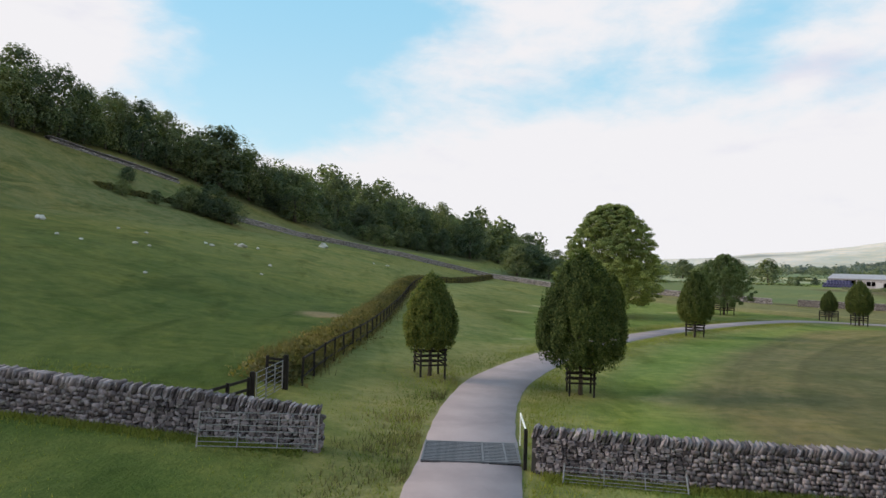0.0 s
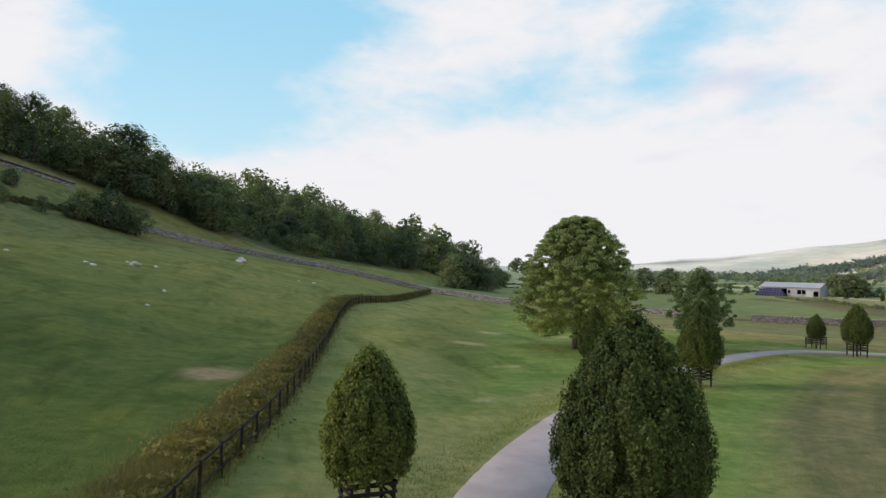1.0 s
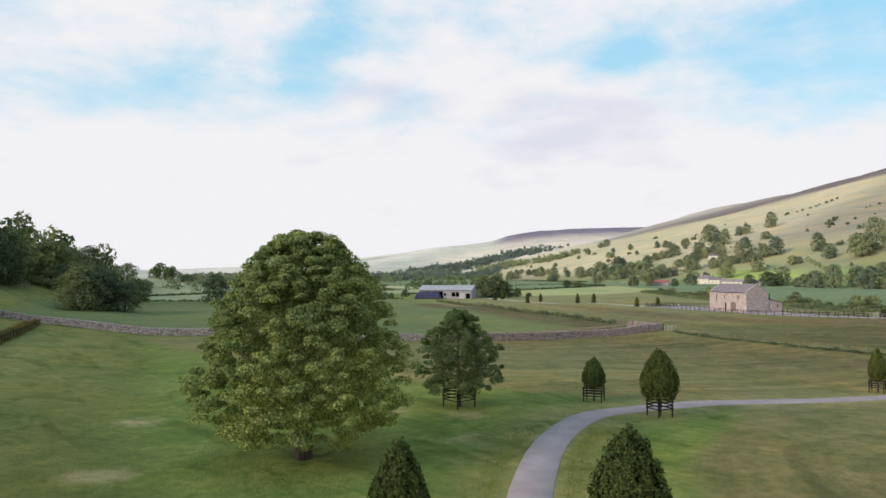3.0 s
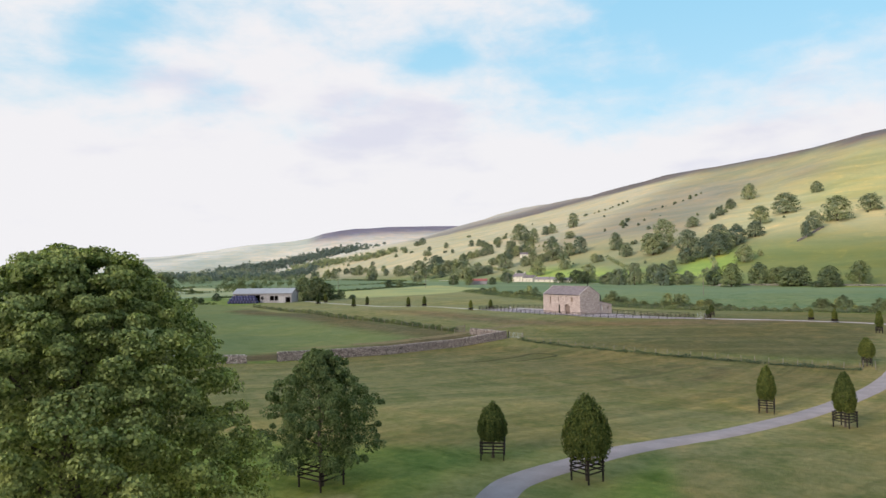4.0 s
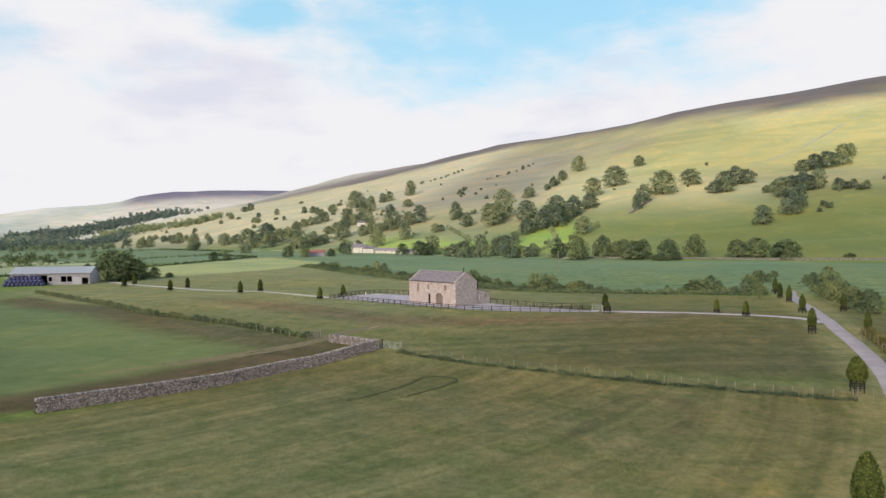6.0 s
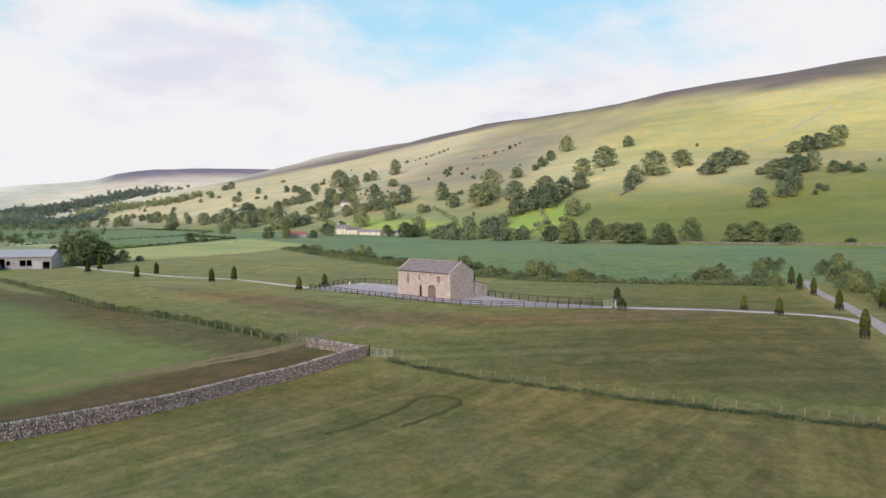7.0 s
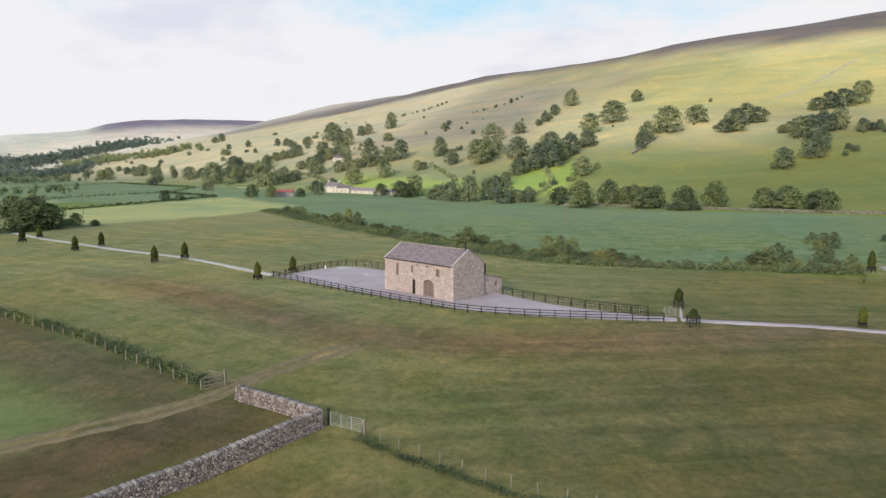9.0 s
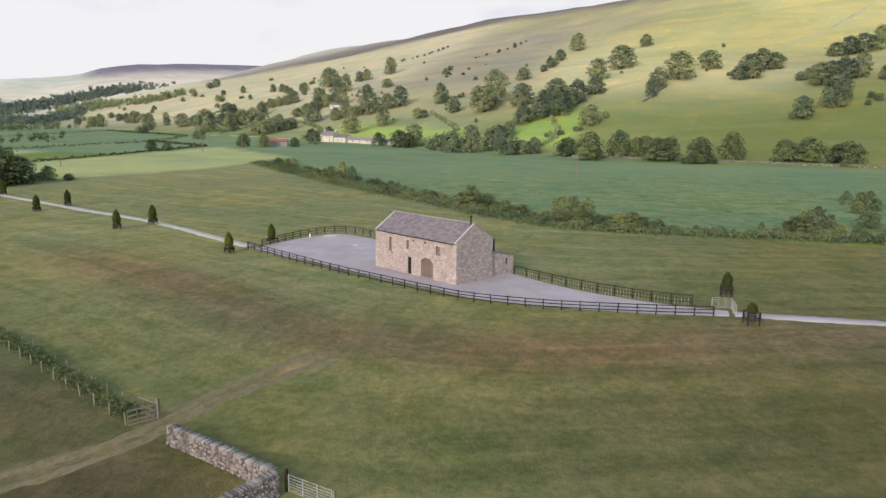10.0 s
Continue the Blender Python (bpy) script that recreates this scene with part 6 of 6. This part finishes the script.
part("lean_roof", (Geo().beam((2.95, -WB + 0.02, 3.32), (2.95, -WB - LEAN - 0.2, 2.28), 5.6, 0.10), M["slate"]), lean)
part("panel", (Geo().box((0.45, -WB - 1.13, 1.55), (0.03, 0.5, 1.1)), M["white"]), lean, "pale window panel")
# black panel stands for the shade in the window opening
part("panel", (Geo().box((0.5, -WB - 3.1, 1.6), (0.03, 0.44, 0.8)), M["shade_black"]), lean, "near-black panel for the unlit window opening")
part("flue", (Geo().tube([(0.6, -WB - 0.9, 3.0), (0.6, -WB - 0.9, 4.7)], 0.12, 8), M["black"]), lean, "black steel flue")

# ---- the yard ----
FRONT = [(192.6, 185.1), (189.6, 178.5), (186.9, 172.5), (182.9, 163.3), (180.4, 156), (178.7, 150.3), (177.5, 145), (177.7, 137), (179.3, 128.6), (180.6, 123.5), (182.1, 118.4)]
BACK = [(194.7, 184.1), (206, 184), (214.2, 181.5), (211, 172.5), (203, 160), (198, 150), (193, 143.6), (188.2, 135.9), (185.9, 129.8), (184.7, 124.4), (184.4, 117.8)]
fa, ba = curve(FRONT, 1.0), curve(BACK, 1.0)
g = Geo()
for i in range(60):
    p, q = fa[int(i * (len(fa) - 1) / 59)], ba[int(i * (len(ba) - 1) / 59)]
    g.v += [tuple(land(p.x + (q.x - p.x) * k / 9, p.y + (q.y - p.y) * k / 9, -0.15 if k in (0, 9) else 0.09)) for k in range(10)]
g.f = [(10 * i + j, 10 * i + j + 1, 10 * i + j + 11, 10 * i + j + 10) for i in range(59) for j in range(9)]
tagged(new("yard", g.mesh("yard", M["gravel"], True)), "pale lilac-grey gravel yard round the barn", "yard", kind="structure")
fence(FRONT, 1.9, 3, 1.1, "dark stained post and rail fence along the front of the yard")
fence(BACK[:4] + [(205, 163.5), (198.8, 152)], 2.1, 3, 1.2, "dark stained post and rail fence with close stakes behind the yard", droppers=5)
fence([(192.3, 143.9), (188.3, 136.3), (186.1, 129.8), (185.2, 124.6), (185.4, 120.2)], 2.1, 3, 1.2, "dark stained post and rail fence with close stakes beside the yard", droppers=5)
metal_gate(182.7, 117.9, 10, 2.4, 1.2, label="pale painted metal yard gate, closed", mat="pale_metal", bars=6)
metal_gate(185.4, 118.3, 100, 2.0, 1.2, label="pale painted yard gate standing open", mat="pale_metal", bars=6)
metal_gate(192.9, 185.5, -35, 2.2, 1.2, label="pale metal yard gate", mat="zinc", bars=6)
lid = thing("round_slab", 208.5, 180.5, "pale round concrete slab in the gravel yard", "slab")
part("slab", (Geo().tube([(0, 0, 0.0), (0, 0, 0.16), (0, 0, 0.18)], [1.25, 1.25, 1.15], 20), M["slab"]), lid)
lid = thing("ground_cover", 202.0, 172.0, "small pale concrete cover in the yard", "slab")
part("slab", (Geo().tube([(0, 0, 0.0), (0, 0, 0.14), (0, 0, 0.15)], [0.55, 0.55, 0.5], 16), M["slab"]), lid)
tank = thing("white_bollard", 205.5, 182.5, "short white post in the yard corner", "post")
part("shaft", (Geo().tube([(0, 0, 0), (0, 0, 0.62), (0, 0, 0.72)], [0.13, 0.13, 0.09], 10), M["white"]), tank)

# ---- farm shed, bales ----
SHED_A, SHED_B = Vector((217.5, 335)), Vector((233.5, 311.5))
d = SHED_B - SHED_A
LS, WS = d.length - 2.0, 12.0
shed = thing("farm_shed", SHED_A.x, SHED_A.y, "long low grey sheet-metal farm shed with open bays", "shed", turn=math.degrees(math.atan2(d.y, d.x)))
g = Geo()
holed_wall(g, LS, 4.3, 0.15, [(LS * 0.03, LS * 0.22, -0.4, 3.7), (LS * 0.235, LS * 0.46, -0.4, 3.7), (LS * 0.475, LS * 0.52, 1.5, 3.0), (LS * 0.63, LS * 0.70, 1.2, 3.2), (LS * 0.71, LS * 0.77, 1.2, 3.2), (LS * 0.90, LS * 0.98, -0.4, 2.6)], 0.0)
part("front_wall", (g, M["shed_wall"]), shed, "pinkish grey boarded front with open bays")
part("door", (Geo().box((LS * 0.835, -0.05, 1.5), (LS * 0.11, 0.06, 2.9)), M["tin"]), shed, "pale sheeted door")
part("rear_wall", (Geo().box((LS / 2, WS, 2.0), (LS, 0.15, 4.6)), M["tin"]), shed)
for x in (0.08, LS - 0.08):
    g = Geo().add([(x + o, y, z) for o in (-0.06, 0.06) for y, z in ((0.16, -0.3), (WS - 0.1, -0.3), (WS - 0.1, 4.3), (WS / 2, 6.4), (0.16, 4.3))], [(0, 1, 2, 3, 4), (9, 8, 7, 6, 5)] + [(i, (i + 1) % 5, (i + 1) % 5 + 5, i + 5) for i in range(5)])
    part("end_wall", (g, M["tin"]), shed)
for y0 in (-0.5, WS + 0.5):
    roof = part("roof_slope", (Geo().beam((LS / 2, y0, 4.3), (LS / 2, WS / 2, 6.5), LS + 1.0, 0.12), M["tin"]), shed, "pale sheet roof")
    rib = Geo().beam((0, y0, 4.40), (0, WS / 2, 6.60), 0.12, 0.06).mesh("rib", M["tin"])
    for k in range(int(LS / 1.5)):
        part("rib", rib, roof, m=pose(k * 1.5, 0, 0))
# black sheet across the inside stands for the shaded depth of the bays
part("back_of_bay", (Geo().box((LS * 0.5, 5.0, 1.8), (LS * 0.96, 0.1, 4.0)), M["shade_black"]), shed)
bale = Geo().tube([(0, 0, -0.62), (0, 0, -0.58), (0, 0, 0.58), (0, 0, 0.62)], [0.55, 0.64, 0.64, 0.55], 14).mesh("bale", M["wrap"], True)
along = d.normalized()
out = Vector((along.y, -along.x))
for row in range(2):
    for lev in range(3 - row):
        for k in range(10 - lev):
            p = SHED_A + along * (-0.9 + k * 1.34 + lev * 0.67) + out * (1.2 + row * 1.4)
            b = thing("silage_bale", p.x, p.y, "dark blue plastic-wrapped round silage bale in a stack", "bale", "stacked silage bales", z=float(height(p.x, p.y)) + 0.62 + lev * 1.08)
            b.matrix_basis = b.matrix_basis @ pose(0, 0, 0, 0, 90, 0)
            part("wrap", bale, b)

# ---- distant farm ----
def cottage(x, y, turn, length, depth, eaves, ridge, wall_mat, roof_mat, label, windows, name="farmhouse"):
    t = thing(name, x, y, label, name.replace("_", " "), turn=turn)
    holes = [(length * k, length * k + 1.0, z, z + 1.2) for k, z in windows]
    g = Geo()
    holed_wall(g, length, eaves, 0.4, holes, 0.0, -0.8)
    part("front_wall", (g, M[wall_mat]), t)
    g = Geo().box((length / 2, depth - 0.2, eaves / 2 - 0.4), (length - 0.02, 0.4, eaves + 0.8))
    part("rear_wall", (g, M[wall_mat]), t)
    for xx in (0.2, length - 0.2):
        g = Geo().add([(xx + o, yy, zz) for o in (-0.2, 0.2) for yy, zz in ((0.01, -0.8), (depth - 0.01, -0.8), (depth - 0.01, eaves), (depth / 2, ridge - 0.1), (0.01, eaves))], [(0, 1, 2, 3, 4), (9, 8, 7, 6, 5)] + [(i, (i + 1) % 5, (i + 1) % 5 + 5, i + 5) for i in range(5)])
        part("gable_wall", (g, M[wall_mat]), t)
    for y0 in (-0.3, depth + 0.3):
        part("roof_slope", (Geo().beam((length / 2, y0, eaves - 0.1), (length / 2, depth / 2, ridge), length + 0.4, 0.15), M[roof_mat]), t)
    for a, b, c, e in holes:
        win = part("window", (Geo().box(((a + b) / 2, 0.25, (c + e) / 2), (b - a, 0.03, e - c)), M["glass"]), t)
        part("window_frame", (Geo().box(((a + b) / 2, 0.2, (c + e) / 2), (0.08, 0.05, e - c)).box(((a + b) / 2, 0.2, (c + e) / 2), (b - a, 0.04, 0.08)), M["white"]), win)
    if name == "farmhouse":
        for xx in (0.6, length - 0.6):
            part("chimney", (Geo().box((xx, depth / 2, ridge + 0.4), (0.9, 0.7, 1.4)).box((xx, depth / 2, ridge + 1.15), (1.05, 0.85, 0.14)), M["limewash"]), t)
    return t


TURN_F = math.degrees(math.atan2(302 - 372, 499 - 524))
cottage(524, 374, TURN_F, 13, 7, 4.6, 7.2, "limewash", "slate", "pale limewashed farmhouse below the fell", [(0.12, 0.8), (0.12, 3.0), (0.45, 3.0), (0.7, 0.8), (0.7, 3.0)])
cottage(519.3, 361, TURN_F, 12, 6, 3.6, 5.6, "limewash", "slate", "lower white wing of the farmhouse", [(0.3, 1.0), (0.65, 1.0)], "house_wing")
cottage(514.5, 347.5, TURN_F, 22, 6, 2.4, 4.2, "limewash", "slate", "long low white farm outbuilding", [(0.2, 0.8), (0.5, 0.8), (0.8, 0.8)], "outbuilding")
cottage(505.5, 322.5, TURN_F, 14, 6, 2.2, 3.8, "limewash", "slate", "small stone outbuilding by the farm", [(0.4, 0.6)], "outbuilding")
cottage(455, 370, -62, 13, 7, 2.9, 4.4, "shed_wall", "red_tin", "red-roofed metal shed by the lane", [], "farm_shed")
cottage(700, 470, -60, 9, 6, 4.0, 6.0, "limewash", "slate", "small white cottage among fell trees", [(0.3, 1.5)], "cottage")

# ---- poles, rocks ----
for k, (x, y, h) in enumerate([(339.8, 164.1, 8.5), (380.8, 262.4, 8.5), (426.5, 364.4, 9), (396.8, 366.1, 9), (308.9, 361.1, 9), (470, 345, 9)]):
    p = thing("utility_pole", x, y, "weathered wooden utility pole in a field", "utility pole", "utility poles", turn=20)
    part("shaft", (Geo().tube([(0, 0, -0.5), (0, 0, h * 0.5), (0, 0, h)], [0.16, 0.14, 0.11], 8), M["grey_wood"]), p)
    part("crossarm", (Geo().box((0, 0, h - 0.4), (1.5, 0.1, 0.12)), M["grey_wood"]), p)


def boulder(x, y, size, seed):
    r = random.Random(seed)
    bm = bmesh.new()
    bmesh.ops.create_icosphere(bm, subdivisions=2, radius=1.0)
    k = Vector((r.uniform(0, 50), r.uniform(0, 50), 0))
    for v in bm.verts:
        v.co *= 0.75 + 0.5 * noise.noise(v.co * 1.3 + k)
        v.co = Vector((v.co.x * size * r.uniform(0.97, 1.03), v.co.y * size * 0.8, max(v.co.z, -0.4) * size * 0.6))
    me = bpy.data.meshes.new("boulder")
    bm.to_mesh(me)
    bm.free()
    me.materials.append(M["rock"])
    ob = new("boulder", me)
    ob.matrix_basis = pose(x, y, float(height(x, y)) + size * 0.12, 0, 0, r.uniform(0, 360))
    tagged(ob, "pale lichened limestone boulder on the pasture", "boulder", "boulders on the hillside")


for k, (x, y, s) in enumerate([(-31.5, 96.2, 0.9), (-13.4, 117.3, 0.85), (-6.0, 160, 1.5), (-15.4, 108.6, 0.45), (-16.6, 110, 0.35), (-18.9, 90.8, 0.4), (-17.7, 91.6, 0.3), (-21.3, 83.4, 0.3), (-23.6, 83.4, 0.3), (-23.5, 107.2, 0.35), (-26.4, 105.6, 0.35), (-11.5, 72.8, 0.25), (-6.5, 101.4, 0.4), (7.6, 148.2, 0.5), (-5.5, 90.9, 0.3), (6.4, 215, 0.8), (-11.6, 120, 0.4), (-14.6, 118.7, 0.35), (5, 146, 0.3)]):
    boulder(x, y, s, 200 + k)

# ---- grass by the walls and the drive ----
def tufts(count, where, tall, seed, label, name="grass", mat="grass"):
    """Blades of grass, three corners each, over an area."""
    r = np.random.RandomState(seed)
    xy = where(r, count)
    n = len(xy)
    z = height(xy[:, 0], xy[:, 1]) - 0.02
    a = r.uniform(0, 2 * np.pi, n)
    h = tall * r.uniform(0.5, 1.3, n)
    w = 0.010 + 0.012 * r.uniform(size=n)
    lean = r.normal(size=(n, 2)) * 0.35 * h[:, None]
    p = np.column_stack([xy, z])
    s = np.column_stack([np.cos(a) * w, np.sin(a) * w, np.zeros(n)])
    tip = p + np.column_stack([lean, h])
    verts = np.stack([p - s, p + s, tip], 1).reshape(-1, 3)
    ob = new(name, fast_mesh(name, verts, np.arange(3 * n).reshape(-1, 3), M[mat]))
    return tagged(ob, label, "grass", kind="stuff")


def near_start(r, n):
    xy = np.column_stack([r.uniform(-14, 30, n), 18 + 24 * r.uniform(size=n) ** 1.4])
    clump = wobble(xy[:, 0], xy[:, 1], 1.6, 41) + wobble(xy[:, 0], xy[:, 1], 6, 42)
    return xy[(clump > r.uniform(-0.9, 0.9, n)) & (xy[:, 0] < 12) & (away(xy[:, 0], xy[:, 1], ROAD) > 1.75)]


def verges(r, n):
    line = curve(ROAD[2:14], 0.5)
    pts = np.array([tuple(p) for p in line])
    sides = np.array([tuple(side_of(line, k)) for k in range(len(line))])
    i = r.randint(0, len(line), n)
    off = (1.7 + np.abs(r.normal(size=n)) * 1.1) * r.choice([-1, 1], n)
    return pts[i] + sides[i] * off[:, None] + r.uniform(-0.3, 0.3, (n, 2))


def wall_foot(r, n):
    k = r.uniform(size=n)
    left = np.column_stack([-12 + 18.5 * k, 35.45 - 1.1 * k - 0.35 - np.abs(r.normal(size=n)) * 0.35])
    right = np.column_stack([13 + 12 * k, 33.1 - 3.3 * k - 0.35 - np.abs(r.normal(size=n)) * 0.35])
    return np.where((r.uniform(size=n) < 0.5)[:, None], left, right)


def hedge_side(r, n):
    line = curve(HEDGE, 0.5)
    pts = np.array([tuple(p) for p in line])
    sides = np.array([tuple(side_of(line, k)) for k in range(len(line))])
    i = 5 + (r.uniform(size=n) ** 1.6 * (len(line) - 5)).astype(int)
    return pts[i] + sides[i] * (0.6 + r.normal(size=n) * 0.55)[:, None] + r.uniform(-0.3, 0.3, (n, 2))


def drive_side(r, n):
    xy = np.column_stack([r.uniform(5.5, 12, n), r.uniform(20, 60, n)])
    clump = wobble(xy[:, 0], xy[:, 1], 0.9, 43) + wobble(xy[:, 0], xy[:, 1], 3, 44)
    d = away(xy[:, 0], xy[:, 1], ROAD)
    return xy[(d > 1.6) & (d < 1.8 + 2.6 * r.uniform(size=n) ** 2) & (clump > r.uniform(-0.6, 0.8, n))]


tufts(60000, drive_side, 0.22, 55, "pale seeding grass beside the drive", "seeding_grass", "tawny")
tufts(70000, hedge_side, 0.75, 54, "tall tawny seeding grass along the hedge", "seeding_grass", "tawny")
tufts(150000, near_start, 0.10, 51, "uneven pasture grass round the field gate")
tufts(40000, verges, 0.13, 52, "long pale grass on the verges of the drive", "verge_grass")
tufts(22000, wall_foot, 0.17, 53, "tall grass along the foot of the stone walls", "wall_grass")
